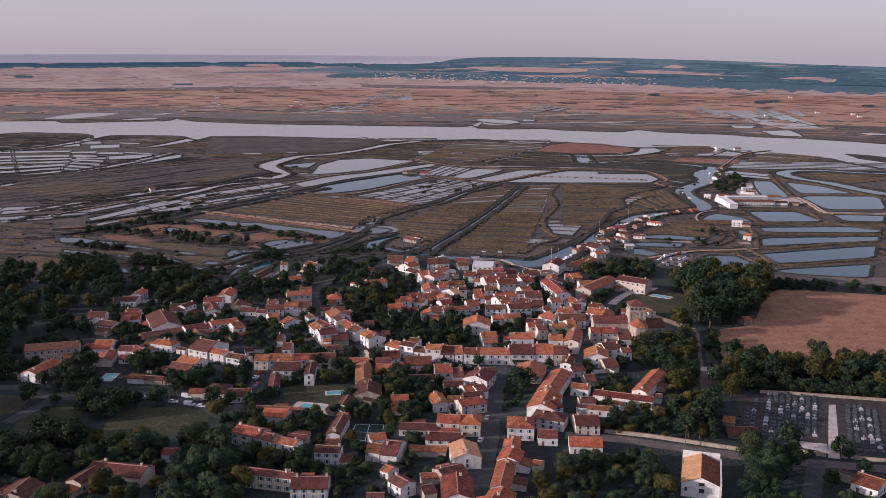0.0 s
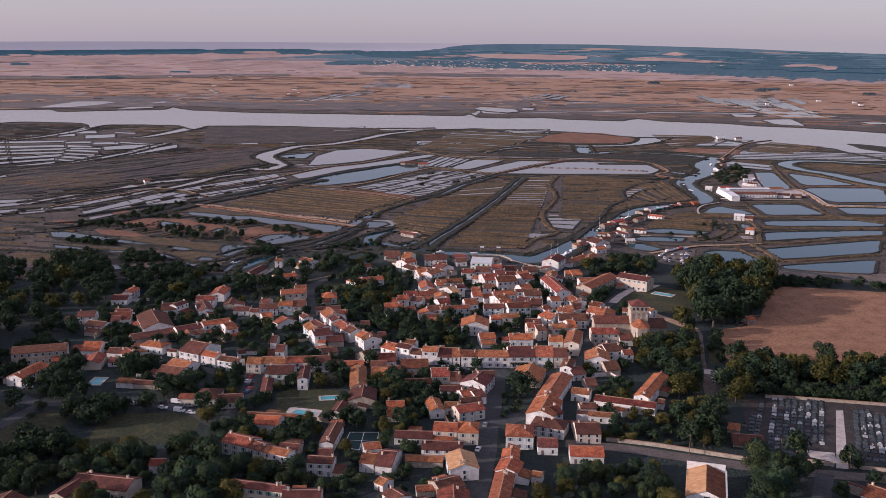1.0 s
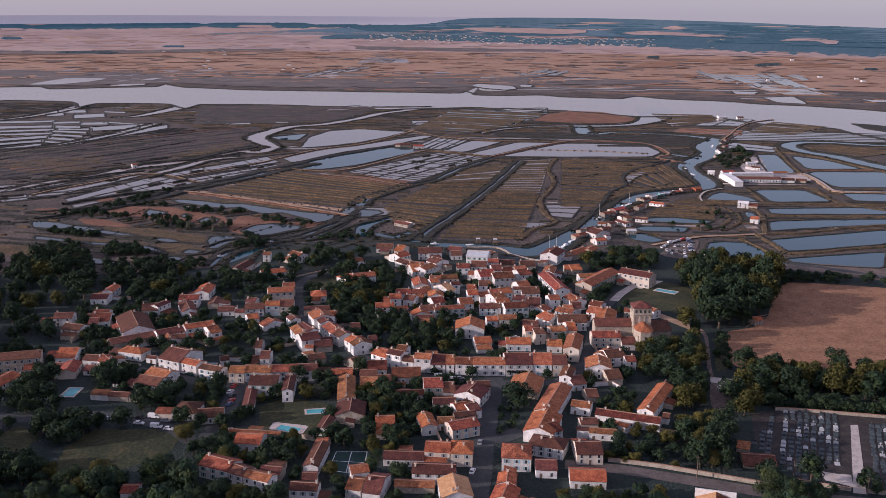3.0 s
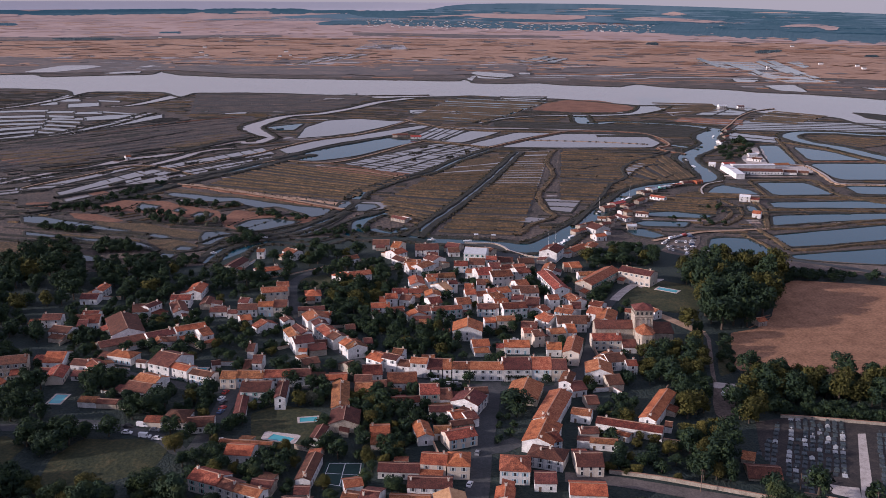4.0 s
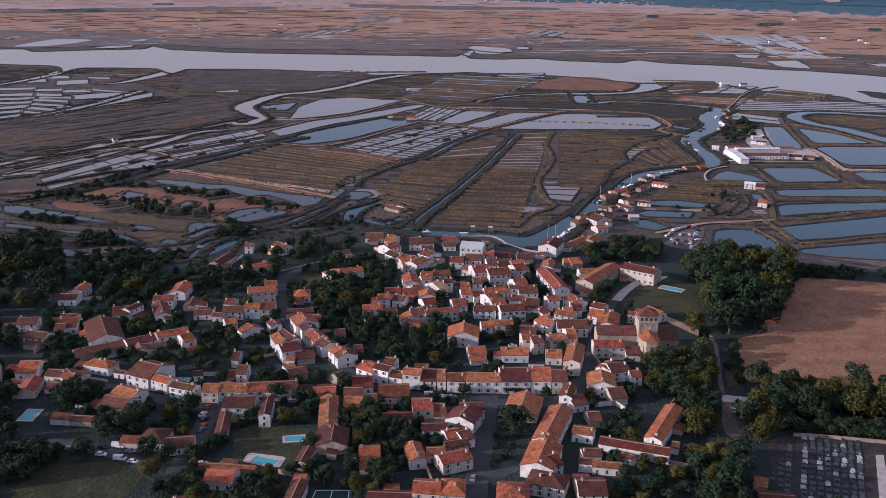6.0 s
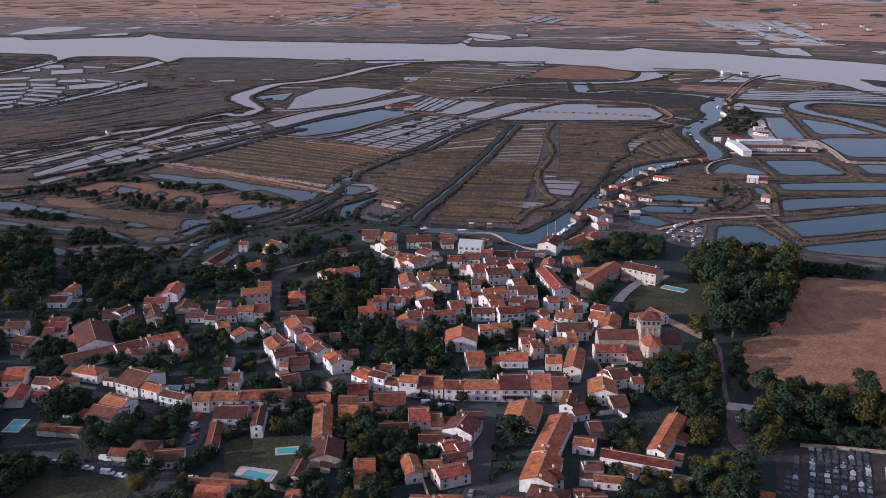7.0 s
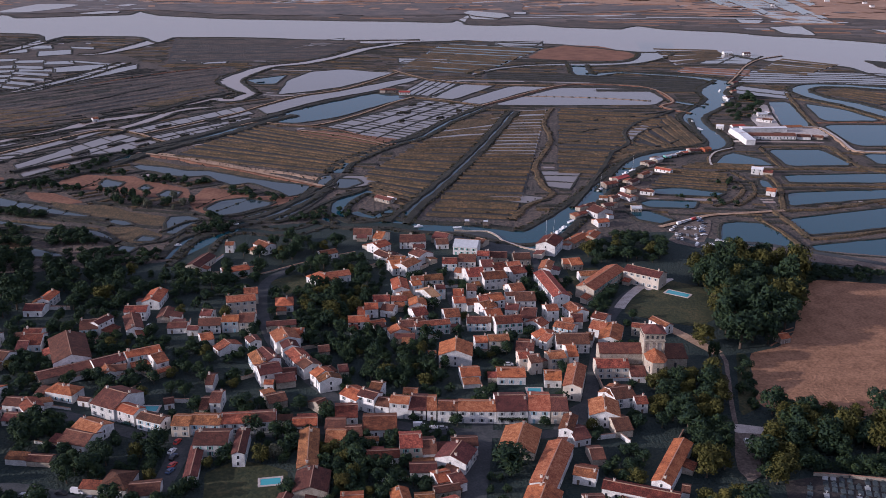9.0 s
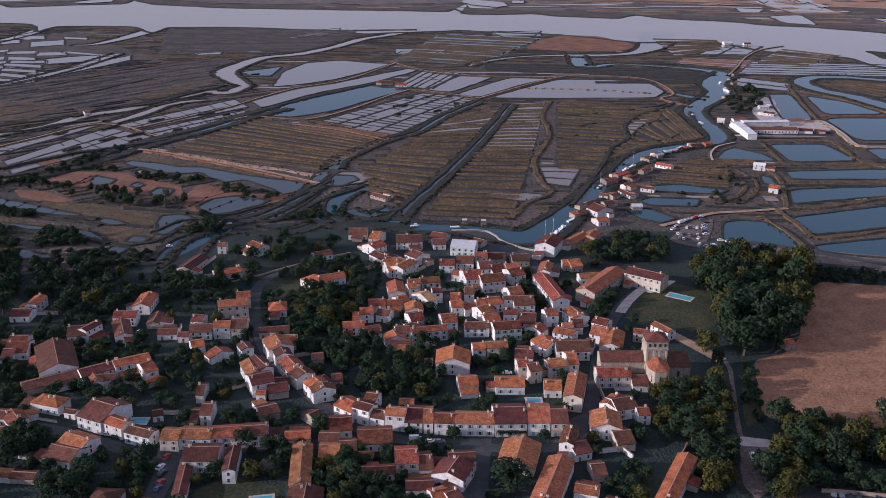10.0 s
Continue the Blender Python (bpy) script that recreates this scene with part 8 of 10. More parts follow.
house(-172.3, 108.3, 6.7, 4.3, -4.3, 2.8, roof="tile_dark", chim=0)
house(-133.0, 74.5, 8.8, 5.0, -5.9, 2.6, roof="tile_dark", wall="stone", chim=0, win=0)
house(-123.3, 87.8, 11.9, 11.1, -18.3, 3.6, roof="tile_dark", chim=0)
house(-121.0, 94.2, 11.6, 10.1, -25.9, 4.6, roof="tile_pale", chim=2)
house(-100.0, 58.6, 9.6, 11.8, -4.8, 3.6, roof="tile_dark", hip=True, chim=0)
house(-89.5, 54.2, 10.3, 9.3, 8.9, 3.4, chim=0, roof="tile_dark")
house(-68.7, 30.0, 10.1, 9.4, -6.2, 3.6, roof="tile_bright", chim=0)
house(-68.4, 37.7, 20.4, 2.6, -6.6, 2.8, wall="stone", chim=0, win=0)
house(-77.2, 71.9, 21.6, 4.5, -83.7, 3.2, roof="tile_dark", chim=0)
house(-73.2, 85.0, 12.5, 11.8, 1.0, 5.4, chim=2, shut="shutter_green", roof="tile_dark")
house(-62.1, 81.2, 17.7, 4.5, 94.0, 5.6, roof="tile_dark", chim=2, shut="shutter_blue")
house(-37.1, 78.5, 26.9, 7.1, -84.7, 4.6, wall="cream", chim=2)
house(-33.2, 57.6, 13.4, 11.6, -88.7, 4.0, roof="tile_dark", wall="stone", chim=2)
house(-41.3, 100.3, 9.4, 7.0, 4.7, 3.5, roof="tile_bright", chim=0)
house(-41.9, 45.2, 11.7, 4.6, 81.7, 3.2, roof="tile_dark", chim=0)
house(-0.1, 83.4, 8.1, 11.7, 4.9, 5.5, wall="cream", shut="shutter_green")
house(6.5, 82.0, 5.1, 12.2, 6.9, 4.0, roof="tile_dark", shut="shutter_blue")
house(19.8, 84.1, 9.6, 7.2, 4.3, 4.6, roof="tile_dark", shut="shutter_grey")
house(16.5, 75.0, 11.1, 11.9, 67.8, 4.8, roof="tile_dark", chim=2, shut="shutter_grey")
house(4.8, 67.7, 9.4, 6.7, 4.1, 3.6, roof="tile_dark", chim=0)
house(11.4, 61.4, 5.7, 7.8, 20.9, 4.0, roof="tile_bright")
house(15.8, 60.5, 4.9, 9.1, 30.1, 4.0, roof="tile_dark")
house(13.0, 55.1, 8.9, 4.9, 16.5, 3.4, roof="tile_dark", wall="stone", chim=0, win=0)
house(-2.0, 46.9, 12.9, 6.2, -77.8, 4.0, roof="tile_bright", chim=2, shut="shutter_blue")
house(5.6, 48.7, 6.6, 6.7, 4.9, 3.4, chim=0)
house(-18.5, 46.2, 7.5, 10.5, 4.3, 4.0, roof="tile_bright", wall="stone")
house(12.0, 42.5, 11.7, 8.4, 23.4, 4.6, wall="cream", chim=2, shut="shutter_blue")
house(50.6, 68.3, 29.7, 9.2, -109.1, 4.8, roof="tile_pale", chim=2)
house(43.8, 43.3, 18.7, 11.7, -107.0, 4.8, roof="tile_bright", chim=2, shut="shutter_blue")
house(45.7, 40.5, 7.4, 9.8, 21.4, 4.4, shut="shutter_blue")
house(44.3, 26.8, 13.4, 9.8, -18.8, 4.6, roof="tile_dark", hip=True, chim=2, shut="shutter_grey")
house(62.0, 64.6, 8.0, 6.8, -17.2, 4.0)
house(79.2, 52.8, 25.8, 6.7, -19.8, 4.0, chim=2)
house(62.2, 47.6, 6.9, 6.1, 4.7, 4.0, roof="tile_dark", wall="cream")
house(66.8, 39.6, 10.3, 4.8, -9.0, 3.4, chim=0)
house(58.5, 22.8, 9.6, 12.1, 0.8, 4.4, roof="tile_dark", wall="cream")
house(74.8, 47.4, 8.0, 3.3, -33.8, 3.0, roof="tile_bright", chim=0)
house(67.7, 79.0, 4.9, 9.5, 7.0, 3.0, roof="tile_dark", wall="stone", chim=0, win=0)
house(75.4, 108.0, 12.8, 11.6, 84.7, 5.6, roof="tile_pale", chim=2, shut="shutter_blue")
house(80.1, 100.2, 6.8, 12.0, 10.7, 3.4, roof="tile_dark", wall="stone", chim=0, win=0)
house(93.9, 70.5, 31.9, 6.7, -117.1, 4.6, roof="tile_bright", chim=2)
house(95.2, 55.7, 2.7, 5.5, -18.2, 3.0, roof="tile_dark", chim=0)
house(-74.5, 6.3, 12.1, 9.1, -25.5, 5.2, chim=2, shut="shutter_green")
house(-66.1, 1.3, 7.0, 7.2, -30.2, 5.0, roof="tile_dark", shut="shutter_grey")
house(-58.7, -2.9, 10.0, 6.1, -23.2, 5.0, roof="tile_pale")
house(-55.9, 4.9, 7.7, 6.3, -10.6, 3.4, roof="tile_dark", wall="stone", chim=0, win=0)
house(-42.0, -10.8, 9.6, 6.4, -4.6, 5.4, roof="tile_dark", shut="shutter_grey")
house(-41.9, 0.5, 5.1, 6.1, 1.4, 3.4, roof="tile_dark", wall="stone", chim=0, win=0)
house(-41.6, 15.9, 19.5, 5.3, 84.4, 4.0, roof="tile_dark", chim=2)
house(-60.6, -32.4, 19.4, 5.2, -13.4, 5.6, roof="tile_dark", wall="cream", chim=2, shut="shutter_green")
house(-45.0, -37.1, 12.7, 10.7, 1.3, 4.4, roof="tile_dark", wall="cream", chim=2, shut="shutter_blue")
house(2.9, 20.0, 9.2, 9.3, -5.8, 5.6, roof="tile_bright", wall="cream", shut="shutter_grey")
house(11.6, 19.5, 8.0, 10.7, -2.7, 5.6, roof="tile_bright", wall="cream", hip=True, shut="shutter_grey")
house(1.6, 4.8, 15.3, 8.6, -2.6, 4.4, roof="tile_dark", chim=2, shut="shutter_grey")
house(-5.0, -3.4, 13.8, 5.4, -2.9, 2.8, roof="tile_pale", wall="stone", chim=0, win=0)
house(-9.6, 17.6, 14.8, 7.3, -3.0, 3.2, roof="tile_dark", chim=0)
house(8.8, -10.0, 13.3, 10.4, -82.8, 4.8, roof="roof_sand", chim=2, shut="shutter_blue")
house(-18.0, -5.9, 6.2, 14.8, -12.2, 4.0, roof="tile_dark")
house(-24.7, -6.0, 5.5, 9.6, -14.2, 4.0, shut="shutter_grey")
house(-25.3, 5.8, 6.4, 6.5, 15.8, 3.6, roof="tile_pale", chim=0)
house(-13.4, -36.7, 7.6, 6.7, -50.4, 4.8, roof="tile_dark")
house(-18.6, -22.8, 4.1, 5.7, -38.9, 3.0, chim=0)
house(3.3, -26.1, 9.6, 9.4, 29.3, 4.0, roof="tile_dark", wall="stone")
house(-4.1, -27.4, 6.4, 4.7, 9.3, 2.8, wall="stone", chim=0, win=0)
house(-4.7, -38.5, 4.5, 7.9, 22.4, 3.0, roof="tile_dark", wall="stone", chim=0, win=0)
house(-22.1, -43.4, 6.0, 3.4, 1.3, 3.0, roof="tile_dark", chim=0)
house(31.6, 16.7, 10.6, 11.9, -4.7, 5.6, hip=True, shut="shutter_blue")
house(41.7, 10.3, 7.6, 8.9, -2.7, 3.6, roof="tile_dark", chim=0)
house(26.9, -2.6, 7.9, 6.2, -97.6, 4.4, roof="tile_bright", shut="shutter_grey")
house(25.7, -13.2, 9.4, 8.3, -105.4, 4.4, roof="tile_bright", shut="shutter_grey")
house(22.1, -30.6, 21.9, 6.7, -99.2, 4.8, roof="tile_pale", chim=2)
house(20.1, -47.7, 8.1, 9.1, -106.4, 4.8, roof="tile_bright")
house(35.7, -16.0, 3.5, 4.5, -21.2, 3.0, chim=0)
house(55.6, 3.1, 12.5, 9.8, -3.4, 3.4, roof="tile_bright", chim=0)

house(-87.5, 98.0, 6.9, 9.0, -2.9, 5.2, wall="cream", chim=0, shut="shutter_grey")
house(-78.5, 98.8, 11.9, 9.0, -1.6, 5.2, shut="shutter_blue")
house(-67.8, 99.9, 11.5, 9.0, 6.3, 5.2, shut="shutter_grey")
house(-57.4, 101.2, 9.7, 9.0, 7.5, 5.2, roof="tile_dark", shut="shutter_grey")
house(-183.4, 156.9, 10.6, 9.3, -14.1, 4.6, roof="tile_dark")
house(-195.9, 175.5, 9.5, 9.3, 7.5, 4.6, roof="tile_dark")


house(-9.9, 77.0, 11.8, 6.2, 5.4, 3.4, chim=0)

house(81.4, 125.1, 10.0, 7.1, 51.8, 4.6)
house(84.5, 123.5, 9.0, 11.4, 14.9, 4.8, roof="tile_dark", shut="shutter_grey")
house(91.4, 117.2, 4.7, 7.3, 5.7, 4.6)
house(117.4, 196.8, 11.3, 5.2, -58.4, 4.6, chim=0)

house(26.9, 312.3, 14.2, 14.2, -11.1, 5.3, roof="zinc", chim=0, shut="shutter_green")
house(122.4, 260.2, 20.8, 10.6, -35.6, 7.2, roof="tile_dark", wall="cream", chim=2, shut="shutter_grey")
house(97.3, 253.1, 38.9, 10.6, 56.0, 6.2, roof="tile_pale", wall="stone", shut="shutter_green")
house(93.0, 265.6, 11.9, 7.3, 8.7, 4.1, chim=0)
house(89.4, 202.8, 7.2, 8.3, -32.4, 5.1)
house(-52.8, 257.7, 14.4, 10.4, -41.8, 4.1, roof="tile_bright", hip=True)
house(-46.7, 262.3, 16.1, 8.3, 21.6, 4.1, roof="tile_pale", shut="shutter_grey")
house(-124.4, 282.6, 20.0, 8.6, 75.4, 4.1, roof="tile_dark", wall="cream", chim=0)
house(-102.9, 271.0, 14.7, 8.3, 24.5, 3.7, roof="tile_bright", chim=2, shut="shutter_green")
house(-113.6, 310.6, 4.9, 6.2, 0.8, 5.1)
house(-93.0, 309.8, 11.3, 8.3, -43.1, 5.1)
house(-25.5, 312.2, 10.0, 10.3, 48.3, 4.6, roof="tile_bright")
house(-54.8, 301.0, 10.3, 7.3, 27.9, 3.4, chim=0)

house(15.9, -57.8, 13.0, 11.4, 73.9, 5.4, roof="tile_bright")
house(5.7, -42.0, 17.0, 10.6, 91.3, 5.1)

house(-188.5, 82.3, 18.9, 8.3, 75.6, 4.6, roof="tile_bright")
house(-194.1, 109.2, 24.9, 10.4, 16.7, 6.4, wall="stone", roof="tile_dark", shut="shutter_grey")
house(-114.3, -27.5, 21.2, 10.4, -11.3, 4.1, roof="tile_dark", wall="cream", shut="shutter_grey")
house(-124.1, -30.2, 18.0, 6.2, 72.7, 4.1, roof="tile_dark", wall="cream", shut="shutter_green")
house(-101.3, -9.9, 5.6, 6.2, 1.4, 3.4, win=0, chim=0)
house(-142.3, -45.0, 12.0, 10.6, 83.3, 4.1, wall="cream", shut="shutter_grey", roof="tile_dark")

house(151.6, -30.2, 9.4, 11.2, -45.7, 3.4, roof="tile")
house(121.0, 19.7, 11.8, 11.0, -7.0, 1.4, roof="tile_dark", wall="stone", win=0, chim=0, what="barn")
house(118.8, 29.9, 4.7, 5.0, -21.7, 2.0, roof="tile_pale", wall="stone", win=0, chim=0, what="barn", shed=True)

house(313.9, 638.2, 46.6, 11.0, -1.4, 3.6, roof="tile_dark", chim=0, rise=1.6, what="barn")
house(317.7, 666.6, 43.5, 9.0, 4.8, 4.6, roof="white_sheet", chim=0, win=0, rise=0.6, what="barn")
house(345.4, 637.3, 11.7, 8.0, -10.0, 2.6, roof="tile_dark", chim=0, win=0, what="hut")
house(358.4, 636.1, 9.6, 6.0, -27.4, 2.4, roof="tile_dark", chim=0, win=0, wall="timber", what="hut")
house(296.4, 677.4, 12.9, 6.0, 13.0, 4.0, roof="red_sheet", chim=0, win=0, what="hut")
house(350.6, 680.9, 17.4, 7.0, 10.0, 2.6, roof="tile_pale", chim=0, win=0, what="hut")
house(288.0, 634.6, 8.0, 51.9, 0.4, 5.0, roof="white_sheet", chim=0, win=0, rise=0.8, what="barn")
house(279.6, 676.8, 6.7, 6.0, -20.9, 4.0, roof="white_sheet", chim=0, what="hut")
house(261.5, 505.8, 8.8, 7.0, -22.0, 4.4, roof="white_sheet", chim=0, what="hut")
house(251.7, 442.4, 6.5, 8.0, -25.4, 4.0, roof="tile_bright", chim=0, what="hut")
house(188.3, 509.0, 13.4, 5.0, -39.1, 2.6, roof="red_sheet", chim=0, what="hut")
house(161.7, 442.8, 9.7, 5.0, -25.6, 2.8, roof="tile_dark", chim=0, what="hut")
house(127.0, 426.0, 6.2, 5.0, -11.9, 2.6, chim=0, what="hut")
house(144.3, 430.7, 14.1, 5.0, -63.1, 2.6, roof="tile_dark", chim=0, what="hut")
house(118.4, 388.6, 12.0, 13.1, 119.3, 4.0, roof="tile_dark", chim=0, what="hut")
house(137.6, 462.3, 11.7, 6.0, 33.0, 3.4, wall="timber", chim=0, what="hut")
house(148.8, 479.6, 14.3, 6.0, 43.9, 3.4, wall="timber", roof="red_sheet", chim=0, what="hut")
house(201.9, 556.8, 5.5, 4.0, 21.9, 2.2, wall="shutter_green", roof="zinc", chim=0, what="hut")
house(207.8, 560.8, 4.7, 4.0, 26.0, 2.2, wall="timber", roof="zinc", chim=0, what="hut")
house(214.3, 565.6, 6.3, 4.0, 40.6, 2.2, wall="timber", roof="tile_dark", chim=0, what="hut")
house(220.2, 571.1, 4.8, 4.0, 26.1, 2.2, wall="timber", roof="red_sheet", chim=0, what="hut")
house(229.8, 578.0, 10.6, 5.0, 24.0, 2.4, wall="timber", roof="tile_dark", chim=0, what="hut")
house(240.5, 581.4, 8.1, 6.0, 31.9, 3.2, wall="red_sheet", roof="tile_bright", chim=0, what="hut")
house(116.1, 366.3, 8.0, 7.0, 17.9, 3.4, roof="tile_bright", chim=0, what="hut")
house(114.4, 406.4, 8.2, 5.0, 41.0, 2.8, wall="timber", roof="tile_dark", chim=0, what="hut")
house(105.4, 385.8, 7.8, 5.0, 40.5, 2.8, wall="timber", chim=0, what="hut")
house(134.2, 425.6, 8.1, 5.0, 44.7, 2.8, wall="timber", roof="tile_dark", chim=0, what="hut")
house(148.3, 451.9, 9.2, 5.0, 41.7, 2.8, roof="tile_dark", chim=0, what="hut")
house(156.9, 471.7, 12.4, 5.0, 51.1, 2.8, wall="timber", roof="tile_dark", chim=0, what="hut")
house(169.5, 493.9, 11.0, 5.0, 50.8, 2.8, wall="timber", chim=0, what="hut")
house(181.4, 528.5, 8.7, 5.0, 40.4, 2.6, wall="timber", roof="tile_dark", chim=0, what="hut")
house(191.2, 543.5, 8.6, 5.0, 42.5, 2.6, wall="timber", roof="zinc", chim=0, what="hut")
house(126.4, 405.5, 7.1, 6.0, 22.6, 3.0, wall="timber", roof="tile_dark", chim=0, what="hut")
house(336.6, 846.6, 11.2, 5.0, 41.0, 2.4, roof="tile_dark", chim=0, what="hut")
house(341.7, 745.2, 9.8, 6.0, 1.7, 3.0, roof="zinc", chim=0, what="hut")
house(337.4, 713.4, 9.8, 6.0, -32.5, 3.0, roof="tile_dark", chim=0, what="hut")
house(145.0, 399.5, 6.8, 6.0, 1.0, 3.0, wall="timber", roof="zinc", chim=0, what="hut")
house(-29.4, 864.8, 12.7, 7.0, 2.0, 3.0, roof="red_sheet", chim=0, what="hut")
house(-46.0, 879.1, 12.8, 7.0, 2.0, 3.0, wall="timber", roof="tile_dark", chim=0, what="hut")
house(-325.3, 697.3, 5.2, 7.0, 32.5, 3.4, chim=0, what="hut")
house(-27.9, 420.4, 14.5, 6.0, -40.4, 2.6, wall="timber", roof="tile_dark", chim=0, what="hut")
house(447.2, 1239.6, 12.9, 12.0, 2.7, 3.0, roof="zinc", chim=0, what="hut")
house(475.1, 1235.2, 10.3, 7.0, 2.7, 2.6, roof="tile_dark", chim=0, what="hut")
house(171.9, 184.6, 5.4, 6.0, 20.1, 3.0, wall="timber", roof="tile_bright", chim=0, what="hut")
annexes(0.9)
house(359.8, 922.0, 10.9, 4.0, 49.3, 2.4, wall="timber", roof="tile_dark", chim=0, what="hut")
house(354.3, 890.6, 10.9, 4.0, 46.2, 2.4, wall="timber", roof="red_sheet", chim=0, what="hut")
house(320.6, 804.9, 9.6, 4.0, 44.9, 2.4, wall="timber", roof="tile_dark", chim=0, what="hut")
house(374.8, 955.6, 12.0, 4.0, 47.2, 2.4, wall="timber", chim=0, what="hut")
house(345.6, 771.8, 5.9, 5.0, 1.7, 2.4, wall="timber", roof="tile_dark", chim=0, what="hut")
house(351.4, 755.2, 6.5, 4.0, -65.3, 2.4, wall="timber", roof="zinc", chim=0, what="hut")

# ---- church ----
def church():
    root = empty("church", pose(0, 0, 0), "old limestone church with a square tower and tile roofs", "church")
    FOOT.extend([(90, 156.5, 11, 6, 0), (103.5, 152, 7, 11, 0), (113, 156, 7, 6, 0)])
    bm = bmesh.new()
    box(bm, 80.5, 151.5, -0.3, 99.2, 161.5, 9)
    v = [bm.verts.new(p) for p in ((80.5, 151.5, 9), (80.5, 156.5, 11.6), (80.5, 161.5, 9))]
    bm.faces.new(v)
    part("nave", bm, "stone", root, "long pale stone nave")
    bm = bmesh.new()
    rows = []
    for x in (80.2, 86, 92, 99.4):
        rows.append([bm.verts.new(p) for p in ((x, 151.1, 9.1), (x, 156.5, 11.9), (x, 161.9, 9.1), (x, 161.9, 8.9), (x, 156.5, 11.6), (x, 151.1, 8.9))])
    for a, b in zip(rows, rows[1:]):
        for i in range(6):
            bm.faces.new((a[i], b[i], b[(i + 1) % 6], a[(i + 1) % 6]))
    bm.faces.new(rows[-1][::-1])
    part("nave_roof", bm, "tile_dark", root)
    # tower with pilasters, tall blind bays and small openings under the eaves
    bm = bmesh.new()
    box(bm, 99, 150, -0.3, 108, 159, 19)
    tower = part("tower", bm, "stone", root, "square stone bell tower")
    for i in range(4):
        px = 100.3 + i * 2.15
        bm = bmesh.new()
        box(bm, px - 0.45, 149.92, 16.6, px + 0.45, 149.99, 18.0)
        part("opening", bm, "pane", tower, "small dark belfry opening")
        bm = bmesh.new()
        box(bm, 98.92, 151.2 + i * 2.15, 16.6, 98.99, 152.1 + i * 2.15, 18.0)
        part("opening", bm, "pane", tower, "small dark belfry opening")
    for px in (99.5, 102.4, 104.6, 107.5):
        bm = bmesh.new()
        box(bm, px - 0.4, 149.6, 0, px + 0.4, 150.0, 14.8)
        part("pilaster", bm, "stone", tower)
    for px in (101, 103.5, 106):
        bm = bmesh.new()
        box(bm, px - 0.7, 149.93, 10.2, px + 0.7, 149.99, 13.9)
        part("blind_bay", bm, "cream", tower, "pale blind arcade bay")
    for z in (9.4, 15.4):
        bm = bmesh.new()
        box(bm, 98.75, 149.7, z, 108.25, 159.3, z + 0.35)
        part("cornice", bm, "stone", tower)
    bm = bmesh.new()
    c4 = [bm.verts.new(p) for p in ((98.5, 149.5, 19), (108.5, 149.5, 19), (108.5, 159.5, 19), (98.5, 159.5, 19))]
    top = bm.verts.new((103.5, 154.5, 21.6))
    bm.faces.new(c4[::-1])
    for i in range(4):
        bm.faces.new((c4[i], c4[(i + 1) % 4], top))
    part("tower_roof", bm, "tile_dark", tower, "low pyramid tile roof")
    # choir and polygonal apse
    bm = bmesh.new()
    ring = [(99.3, 150), (99.3, 144), (101.2, 140.6), (106.0, 140.6), (107.8, 144), (107.8, 150)]
    lo, hi = [bm.verts.new((*p, -0.3)) for p in ring], [bm.verts.new((*p, 9.6)) for p in ring]
    for i in range(6):
        bm.faces.new((lo[i], lo[(i + 1) % 6], hi[(i + 1) % 6], hi[i]))
    bm.faces.new(hi)
    bmesh.ops.recalc_face_normals(bm, faces=bm.faces[:])
    apse = part("apse", bm, "stone", root, "polygonal stone apse")
    bm = bmesh.new()
    out = [bm.verts.new((103.55 + (x - 103.55) * 1.07, y if y > 149 else y - 0.4, 9.65)) for x, y in ring]
    a, b = bm.verts.new((103.55, 150, 12.4)), bm.verts.new((103.55, 145.2, 12.2))
    for q in ((out[0], out[1], b, a), (out[1], out[2], b), (out[2], out[3], b), (out[3], out[4], b), (out[4], out[5], a, b)):
        bm.faces.new(q[::-1])
    bmesh.ops.recalc_face_normals(bm, faces=bm.faces[:])
    part("apse_roof", bm, "tile_pale", apse)
    for x in (100.5, 103.5, 106.6):
        bm = bmesh.new()
        box(bm, x - 0.35, 140.3 if x == 103.5 else 142.0, 4.2, x + 0.35, 142.6 if x != 103.5 else 140.58, 7.2)
        part("window", bm, "pane", apse, "narrow round-headed church window")
    bm = bmesh.new()
    box(bm, 108, 150.5, -0.3, 118.5, 161, 7)
    aisle = part("south_chapel", bm, "stone", root, "low stone side chapel")
    bm = bmesh.new()
    slab(bm, [(107.8, 150.1, 7.2), (118.9, 150.1, 7.2), (118.9, 161.3, 9.4), (107.8, 161.3, 9.4)], 0.2)
    part("chapel_roof", bm, "tile_dark", aisle)
    bm = bmesh.new()
    box(bm, 113, 150.4, 2.5, 114, 150.49, 5)
    part("window", bm, "pane", aisle, "narrow church window")


church()


# ---- cemetery ----
MAT["grave_pale"] = material("pale_gravestone", [(0.26, 0.29, 0.30), (0.50, 0.50, 0.50)], 0.8, 0.6, 0.1, 5, 0.5, 0.2, own=True)
MAT["grave_grey"] = material("grey_gravestone", [(0.022, 0.034, 0.040), (0.085, 0.105, 0.115)], 0.8, 0.6, 0.1, 5, 0.5, 0.35, own=True)


